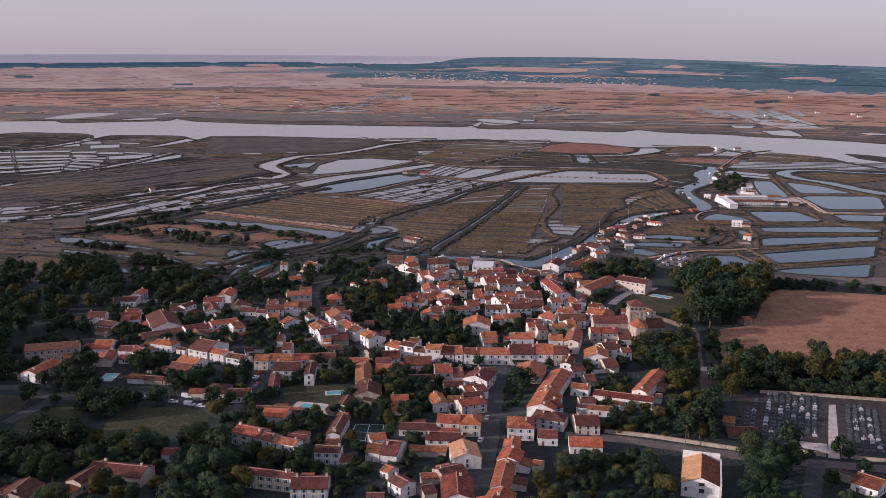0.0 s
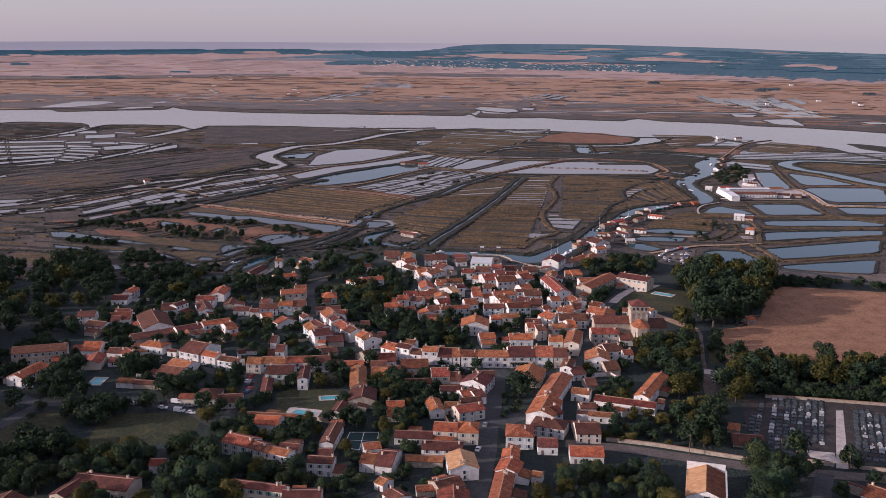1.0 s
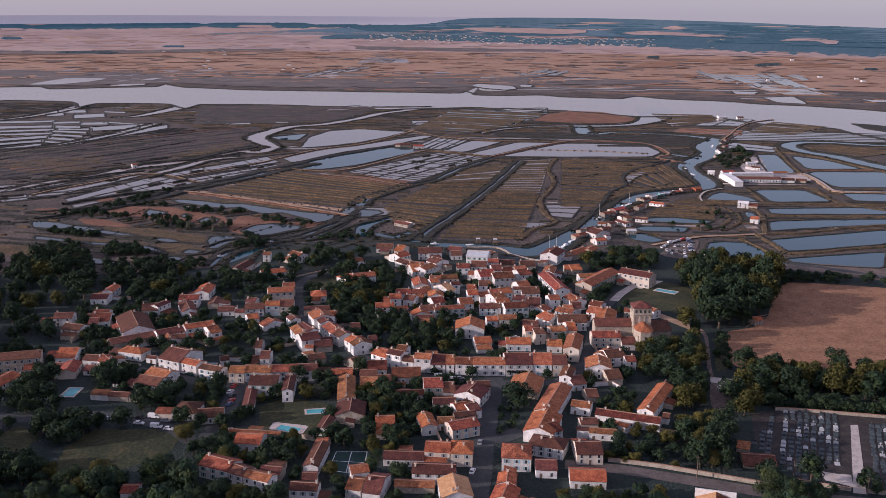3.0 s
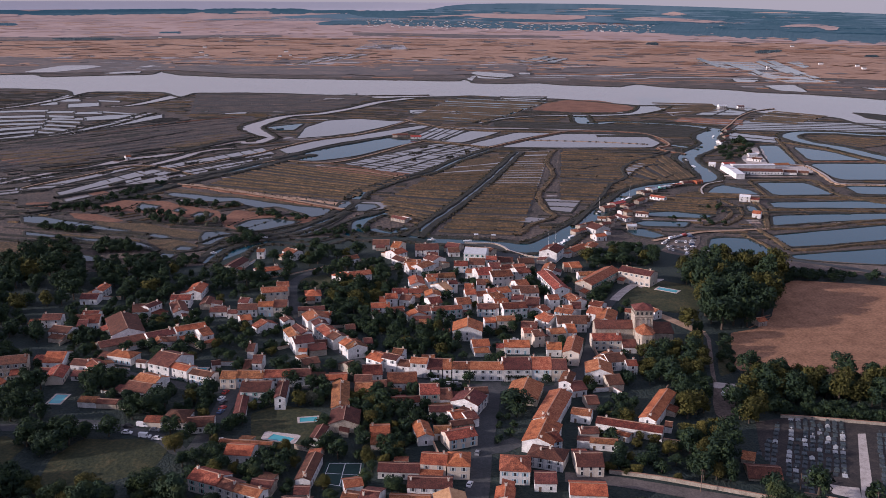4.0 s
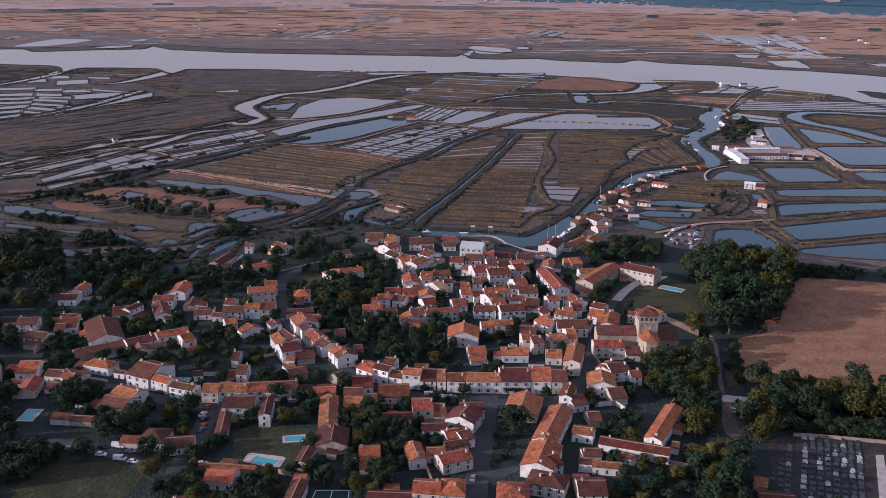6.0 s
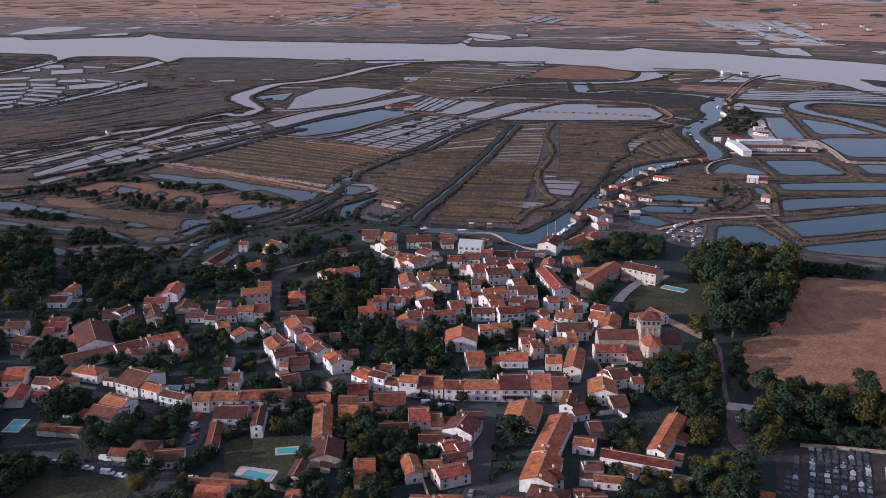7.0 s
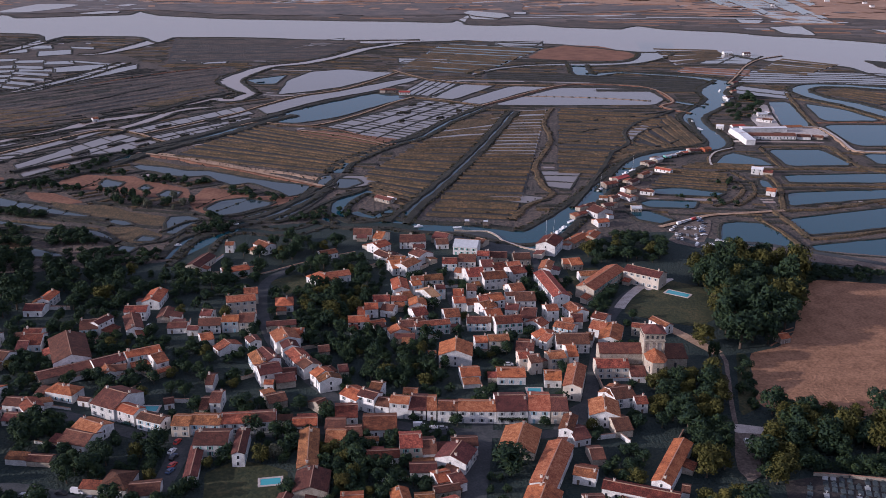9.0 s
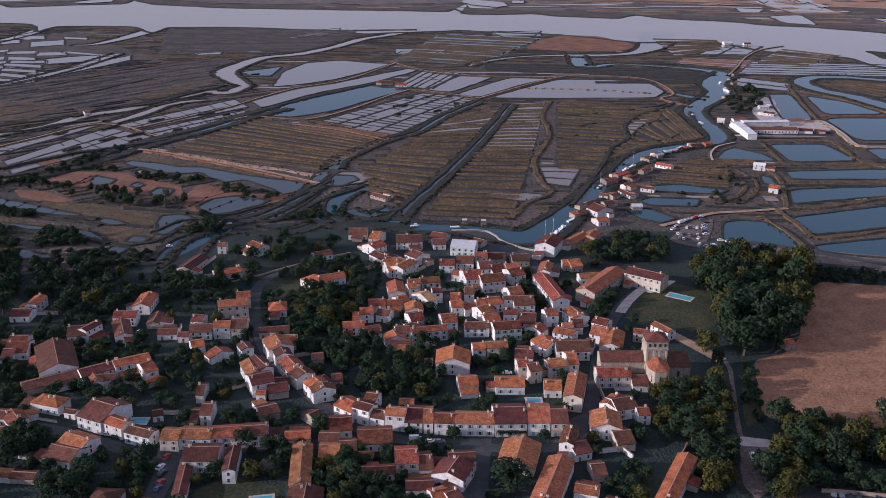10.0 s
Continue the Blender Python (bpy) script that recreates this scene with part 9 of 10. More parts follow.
def grave_maker(mat, cross, tall):
    def slab_shape(bm):
        box(bm, -0.95, -1.6, 0, 0.95, 1.2, 0.3)
        box(bm, -0.78, -1.42, 0.3, 0.78, 1.0, 0.46)

    def stone_shape(bm):
        if cross:
            box(bm, -0.09, 1.1, 0, 0.09, 1.3, tall + 0.35)
            box(bm, -0.4, 1.1, tall - 0.15, 0.4, 1.3, tall + 0.05)
        else:
            box(bm, -0.5, 1.05, 0, 0.5, 1.25, tall * 0.8)
            box(bm, -0.34, 1.07, tall * 0.8, 0.34, 1.23, tall * 0.8 + 0.16)
    return (shared(("slab", mat), slab_shape, [mat]), shared(("headstone", mat, cross, tall), stone_shape, [mat]))


def cemetery():
    rnd = random.Random(12)
    kinds = [grave_maker("grave_grey", False, 0.9), grave_maker("grave_pale", False, 0.8), grave_maker("grave_grey", True, 1.2), grave_maker("grave_grey", False, 1.3), grave_maker("grave_pale", True, 1.1)]
    words = {0: "dark grey granite grave with a headstone", 1: "pale stone grave with a headstone", 2: "dark grey grave with a cross", 3: "dark grey grave with a tall headstone", 4: "pale stone grave with a cross"}
    outline = [(123.5, 34), (145, 70), (170, 64), (153, 18), (141, 15), (133, 5), (128, 18)]
    east = [(178, 61), (197, 57), (224, 50), (195, -5), (170, 0), (156, 4)]
    ux, uy = 0.35, 0.936
    made = 0
    for area in (outline, east):
        for i in range(-2, 22):
            for j in range(-16, 44):
                s, w = i * 3.9 + rnd.uniform(-0.4, 0.4), j * 2.75 + rnd.uniform(-0.3, 0.3)
                x, y = 138 + ux * s + 0.97 * w, 2 + uy * s - 0.2 * w
                if not inside(x, y, area) or j % 9 == 3 or rnd.random() < 0.1 or made >= 300:
                    continue
                k = rnd.choice((0, 0, 1, 0, 2, 3, 3, 0, 0, 2, 3, 4))
                root = empty("grave", pose(x + rnd.uniform(-0.15, 0.15), y + rnd.uniform(-0.2, 0.2), 0.1, 0, 0, -20 + rnd.uniform(-4, 4)), words[k], "grave", "graves in the cemetery")
                share("slab", kinds[k][0], root, pose(0, 0, 0))
                share("headstone", kinds[k][1], root, pose(0, 0, 0))
                made += 1


cemetery()


def villa(x, y, w, d, turn, h):
    """A modern white house: gable front, roof toned sand where lit and brown where shaded, white parapets on one side
    and behind.
    """
    root = empty("villa", pose(x, y, 0, 0, 0, turn), "white modern villa with a gabled tile roof and parapets", "house")
    rise, a, b = 2.6, w / 2, d / 2
    FOOT.append((x, y, a + 1, b + 1, radians(turn)))
    bm = bmesh.new()
    for q in (-b, b):
        v = [bm.verts.new(p) for p in ((-a, q, -0.3), (a, q, -0.3), (a, q, h), (0, q, h + rise), (-a, q, h))]
        bm.faces.new(v if q < 0 else v[::-1])
    bm.verts.ensure_lookup_table()
    for i in range(5):
        j = (i + 1) % 5
        bm.faces.new((bm.verts[j], bm.verts[i], bm.verts[i + 5], bm.verts[j + 5]))
    part("wall", bm, "white", root)
    # sun and shade on the two slopes are put into their tile colours
    for s, m, label in ((-1, "roof_sand", "roof slope in a sunlit sand tone"), (1, "tile", "roof slope in a shaded red-brown tone")):
        bm = bmesh.new()
        pts = [(0, -b - 0.3, h + rise + 0.22), (0, b, h + rise + 0.22), (s * (a + 0.25), b, h + 0.12), (s * (a + 0.25), -b - 0.3, h + 0.12)]
        slab(bm, pts if s < 0 else pts[::-1], 0.16)
        part("roof", bm, m, root, label)
    bm = bmesh.new()
    box(bm, a + 0.1, -b - 0.9, -0.3, a + 0.65, b + 0.6, h + 1.1)
    part("parapet", bm, "white", root)
    bm = bmesh.new()
    box(bm, -a - 0.3, b + 0.05, -0.3, a + 0.1, b + 0.6, h + rise + 0.5)
    part("parapet", bm, "white", root)
    for wx, z0, ww, hh in ((0.4, h - 0.6, 2.0, 1.3), (0.4, h - 3.2, 2.0, 1.7), (-a + 1.5, h - 3.0, 1.0, 1.6)):
        bm = bmesh.new()
        box(bm, wx - ww / 2, -b - 0.06, z0, wx + ww / 2, -b + 0.05, z0 + hh)
        win = part("window", bm, "joinery", root)
        bm = bmesh.new()
        box(bm, wx - ww / 2 + 0.08, -b - 0.075, z0 + 0.08, wx + ww / 2 - 0.08, -b - 0.055, z0 + hh - 0.08)
        part("pane", bm, "pane", win)


def pergola(x, y, long, rot):
    """A beam on posts along a house front, overgrown with dark vine."""
    root = empty("pergola", pose(x, y, 0, 0, 0, rot), "dark vine-covered pergola along a white house front", "pergola")
    rnd = random.Random(3)
    n = 5
    for i in range(n + 1):
        bm = bmesh.new()
        u = -long / 2 + long * i / n
        box(bm, u - 0.07, -0.07, 0, u + 0.07, 0.07, 2.6)
        part("post", bm, "wood", root)
    bm = bmesh.new()
    box(bm, -long / 2, -0.08, 2.6, long / 2, 0.08, 2.75)
    part("beam", bm, "wood", root)
    bm = bmesh.new()
    for i in range(int(long * 60)):
        u, v, z = rnd.uniform(-long / 2, long / 2), rnd.uniform(-0.5, 0.9), rnd.uniform(2.2, 3.3)
        p = [bm.verts.new((u + rnd.uniform(-0.3, 0.3), v + rnd.uniform(-0.25, 0.25), z + rnd.uniform(-0.2, 0.2))) for _ in range(4)]
        bm.faces.new(p)
    part("vine", bm, "leaf", root, "dense dark green vine leaves")


# ---- walls, pools, poles, boats ----
def garden_wall(pts, tall=1.7, half=0.22, mat="stone", label="old stone garden wall with a coping"):
    line = spline(pts, 5)
    root = empty("garden_wall", pose(0, 0, 0), label, "wall")
    for name, h0, h1, w in (("wall", -0.1, tall, half), ("coping", tall, tall + 0.12, half + 0.07)):
        bm = bmesh.new()
        rows = []
        for i, p in enumerate(line):
            a, b = line[max(0, i - 1)], line[min(len(line) - 1, i + 1)]
            t = np.array([b[0] - a[0], b[1] - a[1]])
            t = t / (np.linalg.norm(t) + 1e-9)
            rows.append([bm.verts.new((p[0] - t[1] * u, p[1] + t[0] * u, z)) for u, z in ((-w, h0), (w, h0), (w, h1), (-w, h1))])
        for r0, r1 in zip(rows, rows[1:]):
            for i in range(4):
                bm.faces.new((r0[i], r0[(i + 1) % 4], r1[(i + 1) % 4], r1[i]))
        bm.faces.new(rows[0])
        bm.faces.new(rows[-1][::-1])
        bmesh.ops.recalc_face_normals(bm, faces=bm.faces[:])
        part(name, bm, mat if name == "wall" else "ridge", root)


def yard_walls(count, seed=21):
    """Garden walls that run on from the corners of the village houses."""
    rnd = random.Random(seed)
    spots = [q for q in FOOT if q[2] > 4 and 40 < q[1] < 300 and q[0] < 130]
    made = 0
    for fx, fy, a, b, t in rnd.sample(spots, len(spots)):
        sx, sy = rnd.choice((-1, 1)), rnd.choice((-1, 1))
        far = rnd.uniform(6, 13)
        u0, v0 = (sx * (a + 0.4), sy * b * 0.9)
        u1, v1 = (u0 + sx * far, v0) if rnd.random() < 0.5 else (sx * (a - 0.3), sy * (b + far))
        if abs(v1) > b:
            u0, v0 = u1, sy * (b + 0.4)
        p = [(fx + u * math.cos(t) - v * math.sin(t), fy + u * math.sin(t) + v * math.cos(t)) for u, v in ((u0, v0), ((u0 + u1) / 2, (v0 + v1) / 2), (u1, v1))]
        if not (clear(*p[1], 0.3) and clear(*p[2], 0.3)):
            continue
        white = rnd.random() < 0.45
        garden_wall(p, rnd.uniform(1.5, 2.3), 0.16, "white" if white else "stone", "whitewashed garden wall beside a house" if white else "old stone garden wall beside a house")
        made += 1
        if made >= count:
            break


def pool(x, y, w, d, rot, label="turquoise swimming pool with a pale stone rim"):
    FOOT.append((x, y, w / 2 + 4, d / 2 + 4, radians(rot)))
    root = empty("swimming_pool", pose(x, y, 0, 0, 0, rot), label, "swimming pool")
    bm = bmesh.new()
    a, b, e = w / 2, d / 2, 0.9
    for x0, y0, x1, y1 in ((-a - e, -b - e, a + e, -b), (-a - e, b, a + e, b + e), (-a - e, -b, -a, b), (a, -b, a + e, b)):
        box(bm, x0, y0, 0.05, x1, y1, 0.46)
    bmesh.ops.remove_doubles(bm, verts=bm.verts[:], dist=0.001)
    part("rim", bm, "gravel", root)
    bm = bmesh.new()
    box(bm, -a, -b, 0.05, a, b, 0.38)
    part("water", bm, "pool", root, "clear turquoise water")


def pole(x, y, tall=9.0):
    root = empty("utility_pole", pose(x, y, 0), "tall weathered wooden utility pole", "pole")
    bm = bmesh.new()
    bmesh.ops.create_cone(bm, cap_ends=True, segments=8, radius1=0.17, radius2=0.11, depth=tall, matrix=Matrix.Translation((0, 0, tall / 2)))
    part("post", bm, "wood", root)
    bm = bmesh.new()
    box(bm, -0.8, -0.06, tall - 0.7, 0.8, 0.06, tall - 0.55)
    part("crossarm", bm, "wood", root)


def boat(x, y, rot, long=7.0, mast=0.0, cabin=True, hull="paint_white", z=0.2):
    root = empty("boat", pose(x, y, z, 0, 0, rot), "%s moored in the channel" % ("white sailing boat with a mast" if mast else "small working boat with a wheelhouse" if cabin else "flat open oyster boat"), "boat", "boats in the channel")
    bm = bmesh.new()
    n = 8
    rows = []
    for i in range(n + 1):
        s = i / n
        w = long * 0.17 * (1 if s < 0.6 else math.sqrt(max(0.0, 1 - ((s - 0.6) / 0.4) ** 2)) + 0.02)
        h = 0.75 + 0.35 * s * s
        x0 = long * (s - 0.5)
        rows.append([bm.verts.new(p) for p in ((x0, -w * 0.6, -0.2), (x0, -w, h), (x0, -w * 0.8, h - 0.12), (x0, w * 0.8, h - 0.12), (x0, w, h), (x0, w * 0.6, -0.2))])
    for r0, r1 in zip(rows, rows[1:]):
        for i in range(6):
            bm.faces.new((r0[i], r0[(i + 1) % 6], r1[(i + 1) % 6], r1[i]))
    bm.faces.new(rows[0])
    bm.faces.new(rows[-1][::-1])
    bmesh.ops.recalc_face_normals(bm, faces=bm.faces[:])
    part("hull", bm, hull, root)
    if cabin:
        bm = bmesh.new()
        w = long * 0.1
        box(bm, -long * 0.12, -w, 0.6, long * 0.16, w, 1.9 if not mast else 1.25)
        part("cabin", bm, "joinery", root)
        bm = bmesh.new()
        box(bm, long * 0.161, -w * 0.8, 1.2 if not mast else 0.9, long * 0.166, w * 0.8, 1.7 if not mast else 1.15)
        part("windscreen", bm, "pane", root)
    if mast:
        bm = bmesh.new()
        bmesh.ops.create_cone(bm, cap_ends=True, segments=6, radius1=0.09, radius2=0.06, depth=mast, matrix=Matrix.Translation((0.3, 0, mast / 2 + 0.6)))
        part("mast", bm, "joinery", root)
        bm = bmesh.new()
        box(bm, -long * 0.38, -0.06, 1.7, 0.3, 0.06, 1.85)
        part("boom", bm, "joinery", root)


def quay():
    """The stone quay round the harbour basin, with its white rail wall."""
    line = spline([(20, 352), (30, 351), (41, 350), (47, 340), (49, 333), (55, 325), (62, 318), (70, 313)], 3)
    bm = bmesh.new()
    ribbon(bm, line, 0.6, 0.9, 0, 0, 0)
    tagged(link_mesh("quay_edge", bm, "grit_pale"), "pale stone edge of the harbour quay", "quay", kind="structure")
    garden_wall([tuple(p) for p in line], 0.8, 0.2, "stone", "low stone quay wall round the harbour basin")


quay()
sheet("quay_ground", [(5, 352), (40, 349), (46, 338), (48, 331), (60, 316), (70, 312), (68, 300), (30, 318), (8, 330)], "asphalt", 0.3, 6, 0, label="grey paved quay beside the harbour", category="quay")


def carrelet(x, y):
    """A small fishing hut on stilts over the water."""
    root = empty("fishing_hut", pose(x, y, 0), "small timber fishing hut on stilts", "hut")
    for sx in (-1.3, 1.3):
        for sy in (-1.3, 1.3):
            bm = bmesh.new()
            box(bm, sx - 0.12, sy - 0.12, -0.3, sx + 0.12, sy + 0.12, 2.2)
            part("stilt", bm, "wood", root)
    bm = bmesh.new()
    box(bm, -2, -2, 2.2, 2, 2, 2.4)
    part("deck", bm, "wood", root)
    bm = bmesh.new()
    box(bm, -1.2, -0.4, 2.4, 1.2, 1.6, 4.4)
    part("cabin", bm, "timber", root)
    bm = bmesh.new()
    slab(bm, [(-1.5, -0.7, 4.5), (1.5, -0.7, 4.5), (1.5, 1.9, 4.9), (-1.5, 1.9, 4.9)], 0.1)
    part("roof", bm, "zinc", root)


def windrows():
    """Rows of straw left on the stubble."""
    area = [(160, 172), (148, 107), (180, 96), (240, 84), (330, 150), (260, 262), (215, 273), (195, 262), (178, 200)]
    rnd = random.Random(4)
    bm = bmesh.new()
    for i in range(75):
        run = []
        for j in range(90):
            a = 0.9 + j * 0.022
            r = 20 + i * 2.6
            x, y = 330 - r * math.sin(a) * 1.1, 60 + r * math.cos(a) * 0.5 + i * 1.5
            x, y = x + ragged(x, y, 30, 1.5), y + ragged(x, y + 9, 30, 1.5)
            if inside(x, y, area) and rnd.random() > 0.06:
                run.append((x, y))
            else:
                if len(run) > 3:
                    ribbon(bm, run, 0.55, 0.12, 0, 0.19, 0.5, 3)
                run = []
        if len(run) > 3:
            ribbon(bm, run, 0.55, 0.12, 0, 0.19, 0.5, 3)
    tagged(link_mesh("straw_rows", bm, "stubble"), "rows of dry straw on the harvested field", "straw", kind="stuff")


windrows()

# ---- small ----

car(2.7, 102.3, 5, "white", True)
car(8.5, 100.7, 5, "white")
car(11.9, 100.3, 5, "grey")
car(-114.2, 104.9, -18, "silver")
car(-110.5, 103.3, -18, "green")
car(-88.0, 82.5, 70, "white")
car(-86.3, 78.2, 70, "black")
car(-85.4, 72.9, 70, "red")
car(-85.2, 69.1, 70, "blue")
car(-134.8, 86.7, 20, "grey")
car(-133.0, 85.2, 20, "black")
car(41.3, 157.1, 0, "white")
car(-129.5, 198.2, 80, "white")
car(-127.6, 188.9, 80, "silver")
car(112.7, 258.1, -10, "grey")
car(126.7, 90.0, 85, "white", True)
car(167.6, 369.5, 40, "white", True)
car(171.3, 373.1, 40, "white")
car(174.1, 375.5, 40, "silver")
car(177.0, 378.0, 40, "white")
car(179.5, 379.2, 40, "red", True)
car(160.3, 346.8, 80, "white")
car(162.2, 345.7, 80, "grey")
car(163.9, 346.9, 80, "black")
car(166.8, 344.7, 80, "grey")
car(184.0, 369.8, 10, "black")
car(181.7, 363.9, 10, "silver")
car(179.5, 358.2, 10, "white")
car(178.4, 352.6, 10, "blue")
car(177.7, 346.0, 10, "white")
car(168.2, 325.8, 60, "white", True)
car(172.1, 323.8, 10, "grey")
car(173.3, 321.8, 10, "silver")
car(176.9, 322.9, 10, "black")
car(183.5, 334.3, -5, "white")
car(191.2, 331.3, -5, "white")
car(214.6, 310.6, -8, "white")
car(-106.8, 318.0, 0, "white")
car(-120.9, 362.8, 20, "white")
car(-147.0, 319.5, 20, "white")
car(-130.4, 53.1, -10, "silver")
car(-117.4, 49.2, -8, "white")
car(-113.2, 55.6, -8, "white", True)
car(-107.2, 51.6, -8, "grey")
car(-109.4, 46.0, -8, "white", True)
car(-104.0, 44.1, -8, "white")
car(-118.5, 54.8, -8, "black")
car(-184.5, 71.5, 15, "white", True)
car(-87.8, 89.3, 75, "red")
car(-86.6, 78.8, 75, "blue")
car(-89.3, 99.4, 75, "black")
car(-38.0, 40.5, -5, "grey")
car(-24.2, 44.2, 70, "white", True)
car(-78.7, 42.8, 10, "white")
car(18.8, 34.2, 80, "grey")
car(15.3, 10.1, 75, "white")

pool(137.2, 244.8, 12, 5, -34)
pool(-105.5, 115.5, 6, 4, 0)
pool(50.5, 133, 5.5, 3.5, 0)
carrelet(28.3, 360.5)
carrelet(40.4, 359.5)
boat(76.1, 332.8, 55, 9, 13)
boat(85.1, 347.9, 55, 8)
boat(90.2, 358.0, 55, 8)
boat(81.9, 341.3, 55, 7, 11)
boat(97.2, 373.2, 50, 7, 0, False)
boat(129.1, 453.5, 48, 7, 12)
boat(156.9, 501.8, 40, 7)
boat(164.2, 512.2, 40, 7, 12)
boat(194.3, 558.9, 20, 8, 0, False, "paint_grey")
boat(216.6, 573.2, 10, 7)
boat(236.6, 586.0, 10, 7, 0, False)
boat(261.0, 709.8, 60, 8)
boat(259.9, 675.8, 100, 9, 0, False)
boat(333.1, 837.0, 60, 8)
boat(335.8, 861.7, 60, 8, 0, False)
boat(341.1, 898.9, 60, 8)
boat(-207.7, 943.3, 20, 10, 0, False, "paint_black")
boat(22.2, 358.1, 0, 6, 0, False)
boat(-2.8, 360.0, 5, 6)
pole(95.2, 6.5)
pole(130.4, 8.5, 7)
pole(151.4, -4.4, 7)
garden_wall([(65.7, 19.5), (81.0, 15.7), (96.7, 9.9), (119.3, 1.1)])
garden_wall([(130.3, 4.6), (146.8, -1.9)], 1.5)
garden_wall([(152.0, -2.8), (167.5, -6.6), (192.7, -12.0)], 1.5)
garden_wall([(143.8, 68.3), (157.2, 66.5), (196.6, 58.9), (227.1, 54.1)], 1.5)
hedge([(144.2, 73.6), (158.5, 70.2), (182.4, 65.7), (197.9, 61.8), (228.5, 56.9)], 1.2, 2.2)
hedge([(83.3, -32.3), (70.1, -29.0)], 1.0, 1.8)
garden_wall([(-156.6, 141.8), (-155.3, 116.2)], 1.5)
garden_wall([(-136.9, 114.1), (-151.8, 118.4)], 1.2, 0.15, "white")
garden_wall([(70.7, 92.7), (79.4, 94.7), (82.5, 89.0)], 2.2, 0.2, "white")
garden_wall([(-100.3, 262.1), (-88.3, 270.6), (-74.8, 282.8), (-57.8, 297.5), (-39.5, 309.1)], 1.0)
villa(92.2, -28.0, 12.8, 21.0, -15.0, 5.3)
car(159.6, 355.7, 40, "white")
car(163.4, 362.5, 40, "silver")
car(183.5, 381.7, 10, "white")
car(183.0, 375.7, 10, "blue")
car(171.4, 360.4, 70, "grey")
car(173.6, 360.4, 70, "grey")
car(175.5, 359.3, 70, "white")
car(169.0, 359.2, 70, "white")
car(171.1, 338.4, 60, "white")
car(161.5, 337.2, 80, "white")
car(159.3, 338.2, 80, "grey")
car(169.1, 342.6, 80, "black")
car(172.1, 344.8, 80, "silver")
car(177.1, 325.9, -5, "white")
car(187.8, 332.3, -5, "white")
pergola(39.2, 103.8, 11.4, -1.6)
pool(-156.7, 81.2, 5.0, 9.2, -2)
pool(-56.7, 45.5, 9.4, 4.5, -21)
pool(-48.5, 62.9, 7, 4, 10, "kidney-sized turquoise pool with a pale stone rim")
yard_walls(70)

# ---- green ----
tree(133.3, 179.1, 11, 6.5, "gold")
tree(132.6, 164.9, 9, 1.3, "cypress")
tree(135.5, 163.8, 9, 1.3, "cypress")
tree(134.9, 166.0, 8, 1.2, "cypress")
grove([(151.6, 273.4), (171.6, 293.1), (203.5, 297.1), (214.6, 284.6), (193.8, 221.4), (178.4, 188.5), (156.4, 170.7), (145.0, 179.2), (146.8, 214.0), (146.8, 246.6)], 70, 15, 6, "leaf gold leaf", seed=2, near=0.5)
grove([(102.5, 143.6), (132.3, 143.9), (122.8, 103.0), (109.6, 64.2), (102.8, 64.2), (109.9, 98.9), (93.7, 102.8)], 42, 9, 4.2, "leaf gold leaf gold", seed=3)
grove([(149.2, 167.8), (143.8, 139.0), (139.4, 118.0), (135.4, 115.8), (138.7, 138.9)], 10, 4, 2.4, "bush", seed=4)
grove([(211.5, 257.6), (231.0, 261.0), (244.7, 245.4), (242.4, 240.0), (222.5, 247.4)], 16, 5, 3, "leaf bush", seed=5)
grove([(202.2, 225.0), (216.5, 232.3), (213.6, 221.6), (201.0, 218.0)], 6, 5, 3, "leaf", seed=6)
grove([(212.7, 286.4), (257.7, 274.7), (291.4, 260.1), (288.0, 253.6), (254.7, 267.9), (209.5, 277.5)], 24, 5, 3, "leaf bush", seed=7)
grove([(145.2, 107.8), (222.5, 117.2), (284.0, 110.0), (259.6, 67.7), (203.8, 75.2), (150.0, 87.8)], 92, 10, 4.6, "leaf gold leaf", seed=8, near=0.55)
grove([(142.0, 118.0), (167.2, 110.3), (212.8, 103.4), (229.3, 97.5), (217.7, 73.6), (199.3, 73.2), (164.3, 79.4), (141.1, 78.8)], 46, 9, 4.2, "leaf gold leaf", seed=101, near=0.42)
grove([(141.1, 78.8), (197.8, 69.7), (216.0, 70.1), (212.3, 62.6), (194.4, 62.1), (139.3, 73.1)], 40, 5, 3.0, "bush leaf", seed=102, near=0.4)
grove([(-263.8, 439.4), (-243.7, 435.0), (-232.5, 445.0), (-202.2, 429.6), (-161.2, 412.1), (-157.0, 394.7), (-196.2, 399.6), (-233.3, 416.5)], 34, 6.0, 2.6, "leaf leaf bush grey", seed=120, near=0.45)
grove([(-312.5, 456.5), (-301.3, 470.6), (-269.3, 454.1), (-249.1, 444.6), (-247.8, 434.9), (-272.0, 439.2), (-301.4, 440.1)], 20, 5.0, 2.6, "leaf bush", seed=121, near=0.45)
grove([(-298.5, 463.6), (-279.9, 494.7), (-264.3, 542.7), (-250.6, 575.8), (-245.2, 562.6), (-257.4, 528.4), (-272.4, 480.2), (-288.9, 450.3)], 34, 4.0, 2.3, "bush leaf", seed=122, near=0.45)
grove([(-271.2, 508.2), (-252.0, 504.8), (-234.0, 497.7), (-228.5, 486.7), (-247.1, 489.9), (-265.1, 496.9)], 12, 3.0, 2.2, "bush", seed=123, near=0.45)
grove([(-219.3, 477.9), (-202.2, 487.3), (-176.0, 470.1), (-167.3, 473.8), (-159.0, 463.5), (-172.3, 454.7), (-195.1, 460.9), (-213.2, 467.4)], 22, 4.0, 2.4, "bush leaf", seed=124, near=0.45)
